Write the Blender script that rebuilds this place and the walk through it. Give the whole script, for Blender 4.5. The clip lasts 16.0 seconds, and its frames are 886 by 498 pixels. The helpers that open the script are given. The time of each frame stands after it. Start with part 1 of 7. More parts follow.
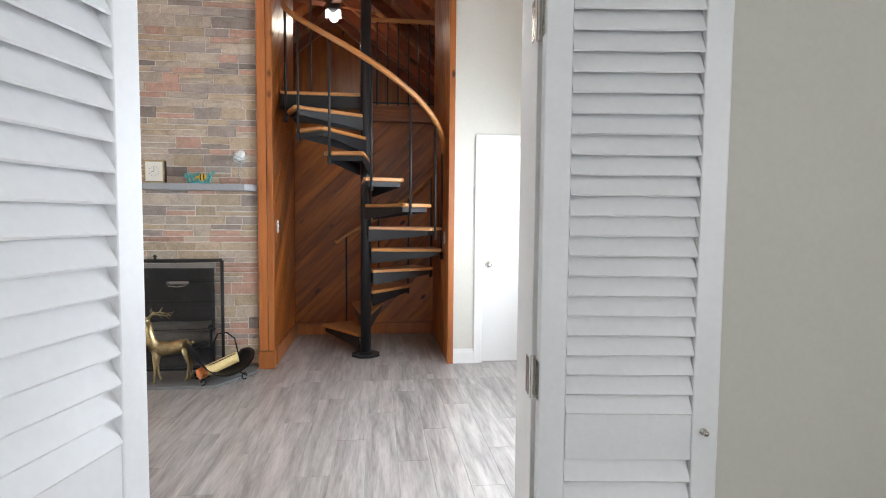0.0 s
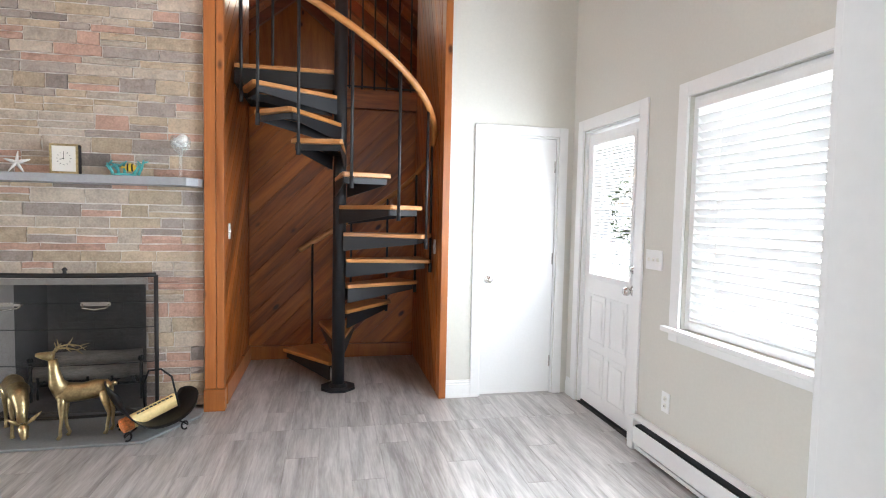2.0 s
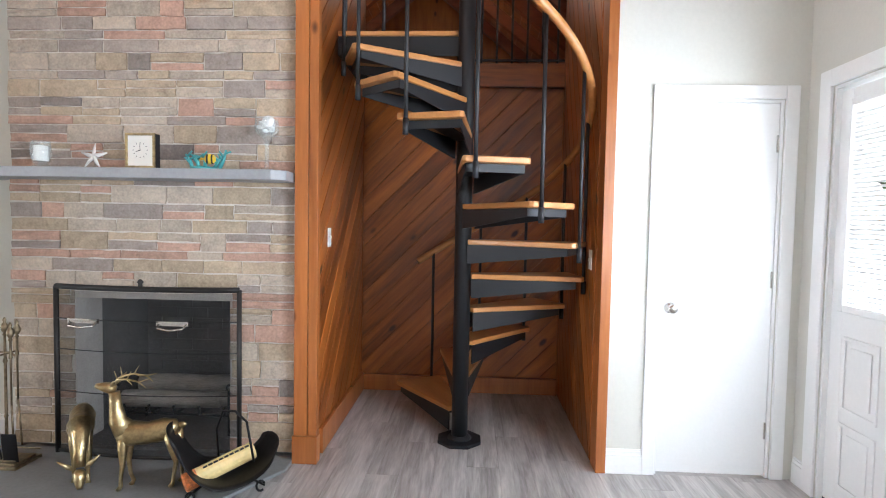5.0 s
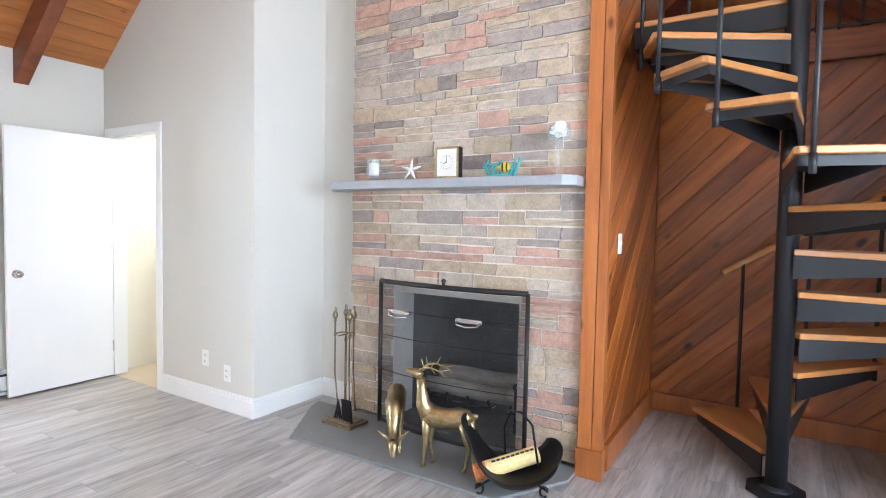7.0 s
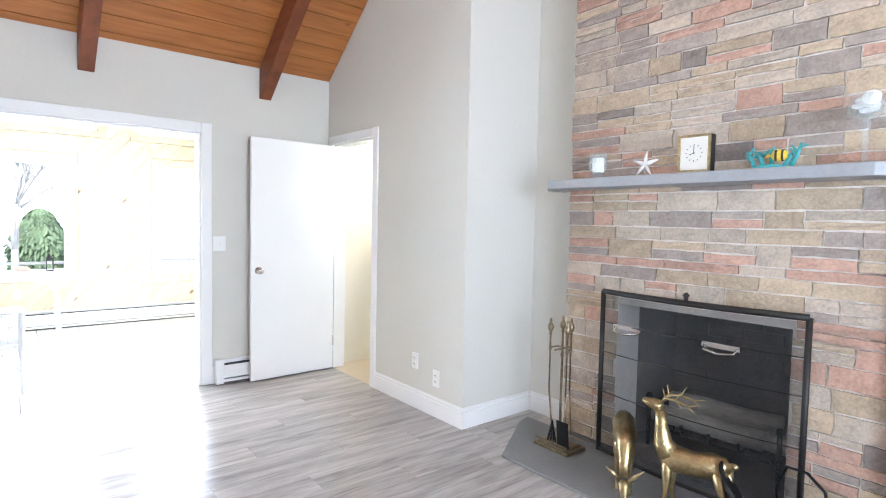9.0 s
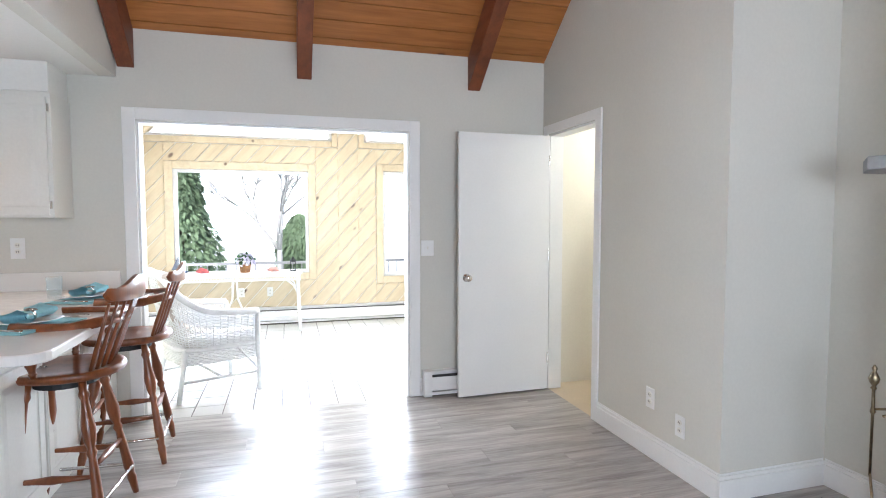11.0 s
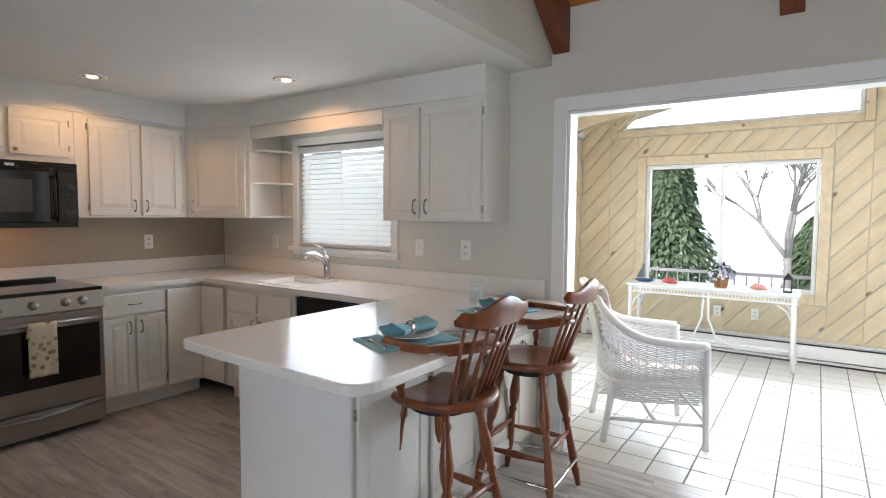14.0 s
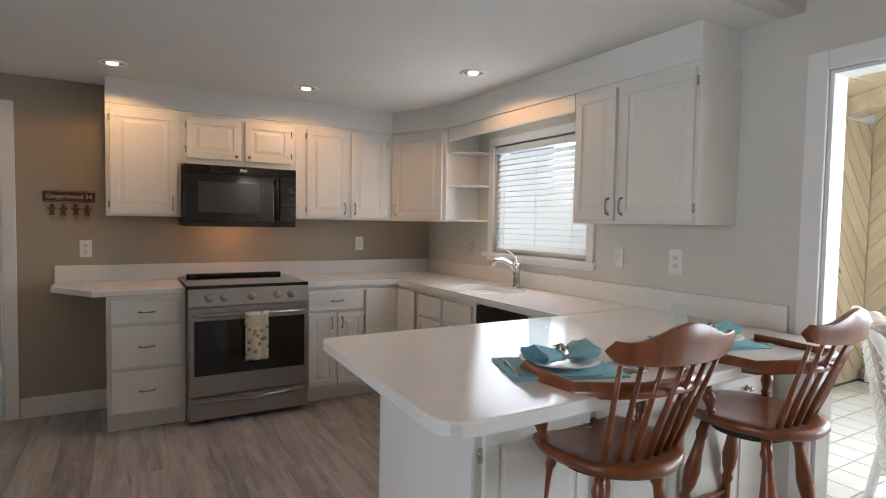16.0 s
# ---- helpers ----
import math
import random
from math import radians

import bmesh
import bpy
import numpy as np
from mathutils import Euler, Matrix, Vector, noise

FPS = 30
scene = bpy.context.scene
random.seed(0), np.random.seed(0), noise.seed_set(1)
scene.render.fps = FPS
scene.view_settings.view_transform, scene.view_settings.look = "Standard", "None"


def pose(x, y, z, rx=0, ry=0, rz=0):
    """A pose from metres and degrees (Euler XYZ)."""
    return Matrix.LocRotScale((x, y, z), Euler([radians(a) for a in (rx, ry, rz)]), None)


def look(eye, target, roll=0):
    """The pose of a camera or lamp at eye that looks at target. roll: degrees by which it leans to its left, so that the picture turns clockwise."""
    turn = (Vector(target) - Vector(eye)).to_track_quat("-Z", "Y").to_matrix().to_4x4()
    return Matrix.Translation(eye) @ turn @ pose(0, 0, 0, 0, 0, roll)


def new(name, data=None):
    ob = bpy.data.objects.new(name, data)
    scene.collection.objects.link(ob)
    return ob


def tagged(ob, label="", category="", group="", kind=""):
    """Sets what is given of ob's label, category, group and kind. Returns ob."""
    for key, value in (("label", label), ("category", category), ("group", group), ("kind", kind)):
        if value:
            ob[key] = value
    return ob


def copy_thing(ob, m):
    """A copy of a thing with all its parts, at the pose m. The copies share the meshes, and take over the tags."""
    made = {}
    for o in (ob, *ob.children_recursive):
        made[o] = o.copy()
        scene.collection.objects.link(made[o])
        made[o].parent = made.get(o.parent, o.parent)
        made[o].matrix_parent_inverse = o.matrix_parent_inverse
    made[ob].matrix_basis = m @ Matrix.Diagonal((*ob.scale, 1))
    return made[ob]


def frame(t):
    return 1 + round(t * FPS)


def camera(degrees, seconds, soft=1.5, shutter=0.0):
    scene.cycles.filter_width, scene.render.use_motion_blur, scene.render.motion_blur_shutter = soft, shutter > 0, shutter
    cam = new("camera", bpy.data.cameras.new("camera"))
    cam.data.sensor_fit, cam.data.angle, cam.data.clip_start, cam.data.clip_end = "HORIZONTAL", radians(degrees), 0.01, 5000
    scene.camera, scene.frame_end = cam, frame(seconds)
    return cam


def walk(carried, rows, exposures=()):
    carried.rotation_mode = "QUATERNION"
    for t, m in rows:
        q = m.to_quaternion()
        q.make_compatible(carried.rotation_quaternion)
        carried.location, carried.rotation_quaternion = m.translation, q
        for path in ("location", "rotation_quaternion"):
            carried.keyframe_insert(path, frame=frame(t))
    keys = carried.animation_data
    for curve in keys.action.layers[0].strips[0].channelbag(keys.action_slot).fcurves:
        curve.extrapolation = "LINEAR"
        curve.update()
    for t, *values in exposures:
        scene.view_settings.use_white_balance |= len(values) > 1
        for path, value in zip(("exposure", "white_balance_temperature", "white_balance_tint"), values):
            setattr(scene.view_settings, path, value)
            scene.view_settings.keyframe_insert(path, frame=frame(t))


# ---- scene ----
cam = camera(78.5, 16.0, 1.05)
PATH = [
    (0, (1.343, 1.291, 1.381), (1.581, 3.273, 1.259), 0.5),
    (0.5, (1.308, 1.552, 1.408), (1.563, 3.531, 1.283), 0.7),
    (1, (1.229, 1.762, 1.422), (1.519, 3.737, 1.291), 0.9),
    (1.5, (1.106, 1.983, 1.407), (1.471, 3.946, 1.287), 1.1),
    (2, (1.137, 2.197, 1.407), (1.552, 4.15, 1.291), 1.2),
    (2.5, (1.149, 2.362, 1.396), (1.601, 4.307, 1.286), 1.2),
    (3, (1.132, 2.557, 1.4), (1.606, 4.497, 1.293), 1.3),
    (5.5, (1.281, 3.344, 1.364), (0.905, 5.306, 1.273), 0.9),
    (6, (1.242, 3.371, 1.384), (0.583, 5.257, 1.285), 0.8),
    (6.5, (1.221, 3.368, 1.372), (0.354, 5.168, 1.28), 1.1),
    (7, (1.197, 3.346, 1.374), (0.14, 5.041, 1.276), 1.1),
    (7.5, (1.153, 3.324, 1.366), (-0.066, 4.906, 1.27), 1.2),
    (8, (1.078, 3.347, 1.367), (-0.281, 4.81, 1.266), 1.1),
    (8.5, (0.948, 3.359, 1.372), (-0.507, 4.727, 1.268), 1.3),
    (9, (0.813, 3.446, 1.367), (-0.739, 4.704, 1.266), 1.2),
    (11.5, (0.106, 3.829, 1.389), (-1.874, 4.085, 1.274), -0.2),
    (12, (-0.077, 3.871, 1.377), (-2.073, 3.793, 1.266), -0.2),
    (12.5, (-0.275, 3.885, 1.396), (-2.242, 3.546, 1.282), -0.1),
    (13, (-0.458, 3.898, 1.422), (-2.368, 3.316, 1.311), -0.0),
    (13.5, (-0.589, 4.054, 1.443), (-2.377, 3.168, 1.309), 0.3),
    (14, (-0.729, 4.053, 1.431), (-2.37, 2.917, 1.301), 0.4),
    (14.5, (-0.875, 3.98, 1.416), (-2.366, 2.653, 1.292), 0.6),
    (15, (-1.033, 3.959, 1.43), (-2.373, 2.478, 1.314), 0.7),
    (15.5, (-1.188, 3.989, 1.394), (-2.345, 2.361, 1.295), 0.7),
    (16, (-1.252, 3.977, 1.372), (-2.266, 2.255, 1.277), 1.0),
]
EXPOSURES = [(0.0, 0.27, 6100, 10), (1.5, 0.52, 6050, 10), (3.0, 0.38, 5900, 10), (5.5, 0.72, 5750, 10), (7.0, 1.02, 5500, 10), (9.0, 0.93, 5500, 10), (11.5, 0.1, 5700, 10), (12.5, -0.2, 5800, 10), (13.5, -0.42, 5850, 10), (16.0, -0.46, 5900, 10)]
walk(cam, [(t, look(eye, target, roll)) for t, eye, target, roll in PATH], EXPOSURES)

# ---- world and lights ----
world = bpy.data.worlds.new("world")
scene.world = world
world.use_nodes = True
wn = world.node_tree
sky = wn.nodes.new("ShaderNodeTexSky")
sky.sky_type, sky.sun_disc = "NISHITA", False
sky.sun_elevation, sky.sun_rotation = radians(45), radians(120)
sky.dust_density, sky.air_density = 4.0, 1.0
wn.links.new(sky.outputs[0], wn.nodes["Background"].inputs[0])
wn.nodes["Background"].inputs[1].default_value = 0.15


def sun_lamp():
    d = bpy.data.lights.new("sun", "SUN")
    d.energy, d.angle, d.color = 4.0, radians(12), (1.0, 0.96, 0.9)
    o = new("sun", d)
    az, el = radians(120), radians(45)
    way = Vector((math.sin(az) * math.cos(el), math.cos(az) * math.cos(el), math.sin(el)))
    o.matrix_world = look((0, 0, 20), Vector((0, 0, 20)) - way)
    return o


sun_lamp()


# Area lamps for daylight: some at windows, some added where none is built.
def daylight_panel(eye, target, w, h, watts, color=(0.93, 0.97, 1.0)):
    d = bpy.data.lights.new("daylight_area_lamp", "AREA")
    d.shape, d.size, d.size_y, d.energy, d.color = "RECTANGLE", w, h, watts, color
    o = new("daylight_area_lamp", d)
    o.matrix_world = look(eye, target)
    return o


daylight_panel((3.0, 4.0, 1.5), (0, 4.0, 1.3), 1.6, 1.3, 84)          # living-room window
daylight_panel((2.99, 5.65, 1.55), (0, 5.2, 1.2), 0.5, 0.85, 14)      # entrance door pane
daylight_panel((-3.62, 0.97, 1.5), (0, 1.2, 1.0), 0.85, 0.75, 9)     # kitchen window
daylight_panel((-6.15, 3.24, 1.4), (0, 3.6, 0.8), 1.4, 1.15, 100)     # sunroom picture window
daylight_panel((-6.15, 5.6, 1.4), (-3, 4.2, 0.6), 1.5, 1.25, 105)     # sunroom second window
daylight_panel((-5.0, 3.9, 2.75), (-5.0, 3.9, 0), 1.6, 2.6, 45)      # added overhead fill under the solid sunroom ceiling
daylight_panel((2.98, 0.3, 1.5), (1.0, 1.3, 1.2), 1.2, 1.2, 40, (1.0, 0.98, 0.95))       # added unseen daylight in the first room, no window built


def lamp(x, y, z, watts, color, size=0.05, spot=None):
    d = bpy.data.lights.new("lamp_light", "SPOT" if spot else "POINT")
    d.energy, d.color, d.shadow_soft_size = watts, color, size
    if spot:
        d.spot_size, d.spot_blend = radians(spot), 0.25
    o = new("lamp_light", d)
    o.location = (x, y, z)
    return o


DOWN = [(-1.2, 0.12), (-2.36, 0.17), (-3.11, 1.15)]
for dx, dy in DOWN:
    lamp(dx, dy, 2.268, 14, (1.0, 0.52, 0.21), 0.04, 158)
lamp(-1.95, -0.33, 1.29, 2.2, (1.0, 0.45, 0.18), 0.02)
# Added point light high in the living room, out of view.
lamp(0.2, 4.2, 4.75, 38, (1.0, 0.95, 0.88), 0.18)
lamp(0.72, 9.2, 4.0, 14, (1.0, 0.85, 0.66), 0.08)
# Unseen fill added to brighten the hall; it has no fixture.
lamp(-3.3, 6.75, 2.1, 18, (1.0, 0.93, 0.8), 0.1)


# ---- materials ----
def material(name, color, rough=0.5, metal=0.0, var=0.06, scale=6.0, bump=0.0, bscale=80.0, rand=0.0, stretch=(1, 1, 1), spec=0.5, coat=0.0, fine=60.0):
    """Base colour broken up at two scales, with fine relief and a shift from piece to piece."""
    m = bpy.data.materials.new(name)
    m.use_nodes = True
    n, l = m.node_tree.nodes, m.node_tree.links
    b = n["Principled BSDF"]
    b.inputs["Roughness"].default_value, b.inputs["Metallic"].default_value = rough, metal
    b.inputs["Specular IOR Level"].default_value, b.inputs["Coat Weight"].default_value = spec, coat
    tc, mp = n.new("ShaderNodeTexCoord"), n.new("ShaderNodeMapping")
    mp.inputs["Scale"].default_value = stretch
    l.new(tc.outputs["Object"], mp.inputs[0])
    info = n.new("ShaderNodeObjectInfo")
    if rand:
        off = n.new("ShaderNodeVectorMath")
        off.operation = "SCALE"
        off.inputs[0].default_value = (37, 53, 71)
        l.new(info.outputs["Random"], off.inputs["Scale"])
        l.new(off.outputs[0], mp.inputs["Location"])
    a, f = n.new("ShaderNodeTexNoise"), n.new("ShaderNodeTexNoise")
    a.inputs["Scale"].default_value, a.inputs["Detail"].default_value = scale, 5
    f.inputs["Scale"].default_value, f.inputs["Detail"].default_value = fine, 4
    l.new(mp.outputs[0], a.inputs[0]), l.new(mp.outputs[0], f.inputs[0])
    mix = n.new("ShaderNodeMath")
    mix.operation = "ADD"
    l.new(a.outputs["Fac"], mix.inputs[0]), l.new(f.outputs["Fac"], mix.inputs[1])
    last = mix.outputs[0]
    if rand:
        add = n.new("ShaderNodeMath")
        add.operation, add.inputs[1].default_value = "MULTIPLY_ADD", rand
        l.new(info.outputs["Random"], add.inputs[0]), l.new(last, add.inputs[2])
        last = add.outputs[0]
    r = n.new("ShaderNodeMapRange")
    r.inputs[1].default_value, r.inputs[2].default_value = 0.55, 1.45 + rand
    r.inputs[3].default_value, r.inputs[4].default_value = 1 - var * 2, 1 + var * 2
    l.new(last, r.inputs[0])
    mul = n.new("ShaderNodeVectorMath")
    mul.operation = "SCALE"
    mul.inputs[0].default_value = color
    l.new(r.outputs[0], mul.inputs["Scale"]), l.new(mul.outputs[0], b.inputs["Base Color"])
    rr = n.new("ShaderNodeMapRange")
    rr.inputs[3].default_value, rr.inputs[4].default_value = max(0.02, rough - 0.06), min(1, rough + 0.08)
    l.new(a.outputs["Fac"], rr.inputs[0]), l.new(rr.outputs[0], b.inputs["Roughness"])
    if bump:
        t, bp = n.new("ShaderNodeTexNoise"), n.new("ShaderNodeBump")
        t.inputs["Scale"].default_value, t.inputs["Detail"].default_value = bscale, 6
        bp.inputs["Strength"].default_value, bp.inputs["Distance"].default_value = bump, 0.01
        l.new(mp.outputs[0], t.inputs[0]), l.new(t.outputs["Fac"], bp.inputs["Height"]), l.new(bp.outputs[0], b.inputs["Normal"])
    return m


def wood(name, dark, light, rough=0.4, axis=1, ring=1.0, rand=0.8, knots=True, coat=0.0, bump=0.08, contrast=1.0):
    """Grain drawn out along the object's axis, with knots, and a tone for each board."""
    m = bpy.data.materials.new(name)
    m.use_nodes = True
    n, l = m.node_tree.nodes, m.node_tree.links
    b = n["Principled BSDF"]
    b.inputs["Roughness"].default_value, b.inputs["Coat Weight"].default_value = rough, coat
    b.inputs["Coat Roughness"].default_value = 0.25
    tc, mp, info = n.new("ShaderNodeTexCoord"), n.new("ShaderNodeMapping"), n.new("ShaderNodeObjectInfo")
    st = [9.0 * ring, 9.0 * ring, 9.0 * ring]
    st[axis] = 0.8 * ring
    mp.inputs["Scale"].default_value = st
    off = n.new("ShaderNodeVectorMath")
    off.operation = "SCALE"
    off.inputs[0].default_value = (31, 17, 23)
    l.new(info.outputs["Random"], off.inputs["Scale"]), l.new(off.outputs[0], mp.inputs["Location"])
    l.new(tc.outputs["Object"], mp.inputs[0])
    g, f = n.new("ShaderNodeTexNoise"), n.new("ShaderNodeTexNoise")
    g.inputs["Scale"].default_value, g.inputs["Detail"].default_value, g.inputs["Distortion"].default_value = 1.6, 6, 0.6
    f.inputs["Scale"].default_value, f.inputs["Detail"].default_value = 9, 4
    l.new(mp.outputs[0], g.inputs[0]), l.new(mp.outputs[0], f.inputs[0])
    s1 = n.new("ShaderNodeMath")
    s1.operation, s1.inputs[1].default_value = "MULTIPLY_ADD", 0.4
    l.new(f.outputs["Fac"], s1.inputs[0]), l.new(g.outputs["Fac"], s1.inputs[2])
    s2 = n.new("ShaderNodeMath")
    s2.operation, s2.inputs[1].default_value = "MULTIPLY_ADD", rand * 0.45
    l.new(info.outputs["Random"], s2.inputs[0]), l.new(s1.outputs[0], s2.inputs[2])
    ramp = n.new("ShaderNodeMapRange")
    mid = 0.7 + rand * 0.22
    ramp.inputs[1].default_value, ramp.inputs[2].default_value = mid - 0.33 / contrast, mid + 0.33 / contrast
    l.new(s2.outputs[0], ramp.inputs[0])
    c = n.new("ShaderNodeMix")
    c.data_type = "RGBA"
    c.inputs["A"].default_value, c.inputs["B"].default_value = (*dark, 1), (*light, 1)
    l.new(ramp.outputs[0], c.inputs["Factor"])
    out = c.outputs["Result"]
    if knots:
        v, mk, kr = n.new("ShaderNodeTexVoronoi"), n.new("ShaderNodeMapping"), n.new("ShaderNodeMapRange")
        ks = [5.0, 5.0, 5.0]
        ks[axis] = 2.6
        mk.inputs["Scale"].default_value = ks
        l.new(tc.outputs["Object"], mk.inputs[0]), l.new(off.outputs[0], mk.inputs["Location"]), l.new(mk.outputs[0], v.inputs[0])
        v.inputs["Scale"].default_value = 1.0
        kr.inputs[1].default_value, kr.inputs[2].default_value = 0.06, 0.13
        l.new(v.outputs["Distance"], kr.inputs[0])
        k = n.new("ShaderNodeMix")
        k.data_type = "RGBA"
        k.inputs["A"].default_value = (dark[0] * 0.25, dark[1] * 0.2, dark[2] * 0.2, 1)
        l.new(kr.outputs[0], k.inputs["Factor"]), l.new(out, k.inputs["B"])
        out = k.outputs["Result"]
    l.new(out, b.inputs["Base Color"])
    bp = n.new("ShaderNodeBump")
    bp.inputs["Strength"].default_value, bp.inputs["Distance"].default_value = bump, 0.004
    l.new(s1.outputs[0], bp.inputs["Height"]), l.new(bp.outputs[0], b.inputs["Normal"])
    return m


def clear(name, color=(1, 1, 1), rough=0.0, ior=1.45):
    m = bpy.data.materials.new(name)
    m.use_nodes = True
    b = m.node_tree.nodes["Principled BSDF"]
    b.inputs["Base Color"].default_value, b.inputs["Roughness"].default_value = (*color, 1), rough
    b.inputs["Transmission Weight"].default_value, b.inputs["IOR"].default_value = 1.0, ior
    return m


def glow(name, color, strength):
    m = bpy.data.materials.new(name)
    m.use_nodes = True
    b = m.node_tree.nodes["Principled BSDF"]
    b.inputs["Base Color"].default_value = (*color, 1)
    b.inputs["Emission Color"].default_value, b.inputs["Emission Strength"].default_value = (*color, 1), strength
    return m


PAINT = material("wall_paint", (0.66, 0.645, 0.59), 0.75, var=0.02, scale=1.2, bump=0.05, bscale=140, spec=0.25)
# Darker beige copy of the wall paint, with the kitchen's low light in it.
DIM_PAINT = material("dimmed_wall_paint", (0.42, 0.37, 0.29), 0.7, var=0.03, scale=1.2, bump=0.05, bscale=140, spec=0.25)
HALLPAINT = material("hall_paint", (0.80, 0.77, 0.68), 0.75, var=0.02, scale=1.2, spec=0.25)
TILEHALL = material("hall_floor", (0.62, 0.52, 0.38), 0.4, var=0.04)
SIDECARPET = material("side_room_floor", (0.50, 0.50, 0.50), 0.6, var=0.05, scale=8)
WHITE = material("white_paint", (0.83, 0.83, 0.82), 0.4, var=0.015, scale=2.5, bump=0.03, bscale=60)
CEIL = material("ceiling_white", (0.80, 0.79, 0.76), 0.85, var=0.02, scale=2, bump=0.06, bscale=200, spec=0.2)
CAB = material("cabinet_paint", (0.76, 0.745, 0.70), 0.38, var=0.025, scale=3, bump=0.04, bscale=90)
LOUVER = material("louver_paint", (0.80, 0.81, 0.83), 0.45, var=0.02, scale=4, bump=0.05, bscale=70)
PLANK = wood("grey_vinyl_plank", (0.215, 0.195, 0.18), (0.54, 0.51, 0.485), 0.30, 1, 1.3, 0.3, False, 0.15, bump=0.05, contrast=1.35)
PINE = wood("stained_pine", (0.13, 0.032, 0.006), (0.52, 0.16, 0.028), 0.35, 0, 0.8, 0.8, True, 0.15)
PINEV = wood("stained_pine_upright", (0.24, 0.068, 0.014), (0.50, 0.175, 0.045), 0.35, 2, 0.8, 0.6, True, 0.15)
CEDAR = wood("ceiling_pine", (0.26, 0.085, 0.018), (0.55, 0.22, 0.06), 0.45, 1, 0.7, 0.2, True)
BEAM = wood("beam_stain", (0.115, 0.030, 0.011), (0.25, 0.07, 0.024), 0.5, 0, 0.9, 0.3, True)
TREAD = wood("oak_tread", (0.36, 0.15, 0.04), (0.58, 0.27, 0.085), 0.35, 0, 0.9, 0.5, False, 0.2)
PALE = wood("whitewashed_pine", (0.52, 0.42, 0.27), (0.74, 0.64, 0.46), 0.5, 0, 0.8, 0.22, True)
STOOL = wood("maple_stain", (0.10, 0.025, 0.007), (0.27, 0.08, 0.022), 0.3, 2, 1.2, 0.3, False, 0.3)
BLACK = material("black_steel", (0.009, 0.010, 0.012), 0.5, 0.0, var=0.1, scale=12, bump=0.08, bscale=90)
IRON = material("black_iron", (0.012, 0.012, 0.013), 0.5, 0.6, var=0.1, scale=20, bump=0.1, bscale=60)
CHROME = material("brushed_nickel", (0.62, 0.60, 0.57), 0.22, 1.0, var=0.04)
STEEL = material("stainless_steel", (0.38, 0.37, 0.36), 0.3, 1.0, var=0.03, scale=3, stretch=(0.3, 8, 30))
BRASS = material("aged_brass", (0.43, 0.34, 0.18), 0.34, 1.0, var=0.22, scale=18, bump=0.25, bscale=55)
OLDBRASS = material("tarnished_brass", (0.25, 0.20, 0.13), 0.42, 1.0, var=0.2, scale=30, bump=0.1)
SLATE = material("slate_grey", (0.20, 0.205, 0.205), 0.6, var=0.08, scale=5, bump=0.2, bscale=30)
MANTEL = material("grey_painted_slab", (0.33, 0.34, 0.355), 0.5, var=0.06, scale=9, bump=0.08, bscale=40)
MORTAR = material("mortar", (0.70, 0.66, 0.61), 0.95, var=0.08, scale=12, bump=0.5, bscale=70)
GRANITE = material("white_quartz", (0.80, 0.785, 0.755), 0.16, var=0.015, scale=14, fine=160)
BLACKGLASS = material("black_glass", (0.006, 0.006, 0.007), 0.06, var=0.02, spec=0.6)
PLASTIC = material("black_plastic", (0.012, 0.012, 0.013), 0.25, var=0.05)
SCREEN = material("dark_metal", (0.03, 0.028, 0.027), 0.5, 0.5, var=0.1)
SOOT = material("sooty_firebrick", (0.16, 0.15, 0.145), 0.9, var=0.25, scale=4, bump=0.4, bscale=30)
WICKER = material("white_wicker", (0.80, 0.80, 0.79), 0.5, var=0.04, scale=10)
TILE = material("glazed_floor_tile", (0.62, 0.61, 0.58), 0.32, var=0.03, scale=5, rand=0.4, bump=0.05, bscale=40)
GROUT = material("grout", (0.22, 0.21, 0.20), 0.9, var=0.05)
TEAL = material("teal_cloth", (0.28, 0.53, 0.59), 0.85, var=0.08, scale=14, bump=0.4, bscale=300)
CERAMIC = material("white_ceramic", (0.82, 0.81, 0.79), 0.15, var=0.01)
CREAM = material("cream_plastic", (0.78, 0.76, 0.70), 0.4, var=0.01)
GLASS = clear("window_glass", ior=1.02)


def thin_glass(name):
    m = bpy.data.materials.new(name)
    m.use_nodes = True
    n, l = m.node_tree.nodes, m.node_tree.links
    b = n["Principled BSDF"]
    b.inputs["Base Color"].default_value, b.inputs["Roughness"].default_value = (0.75, 0.78, 0.78, 1), 0.05
    t, mix = n.new("ShaderNodeBsdfTransparent"), n.new("ShaderNodeMixShader")
    t.inputs[0].default_value = (0.96, 0.98, 0.98, 1)
    mix.inputs[0].default_value = 0.86
    l.new(b.outputs[0], mix.inputs[1]), l.new(t.outputs[0], mix.inputs[2]), l.new(mix.outputs[0], n["Material Output"].inputs[0])
    return m


TUMBLER = thin_glass("clear_glassware")
GRASS = material("grass", (0.07, 0.11, 0.035), 0.9, var=0.2, scale=0.6, bump=0.5, bscale=20)
LEAF = material("conifer_leaf", (0.18, 0.245, 0.13), 0.7, var=0.25, scale=2, rand=0.3)
BARK = material("bark", (0.10, 0.075, 0.055), 0.9, var=0.2, scale=8, bump=0.6, bscale=20)
# Bark lightened so that the bright haze is in its colour.
HAZE_BARK = material("haze_paled_bark", (0.42, 0.40, 0.37), 0.9, var=0.15, scale=8, bump=0.5, bscale=25)
CONCRETE = material("deck_grey", (0.40, 0.39, 0.37), 0.8, var=0.08, scale=3, bump=0.2)


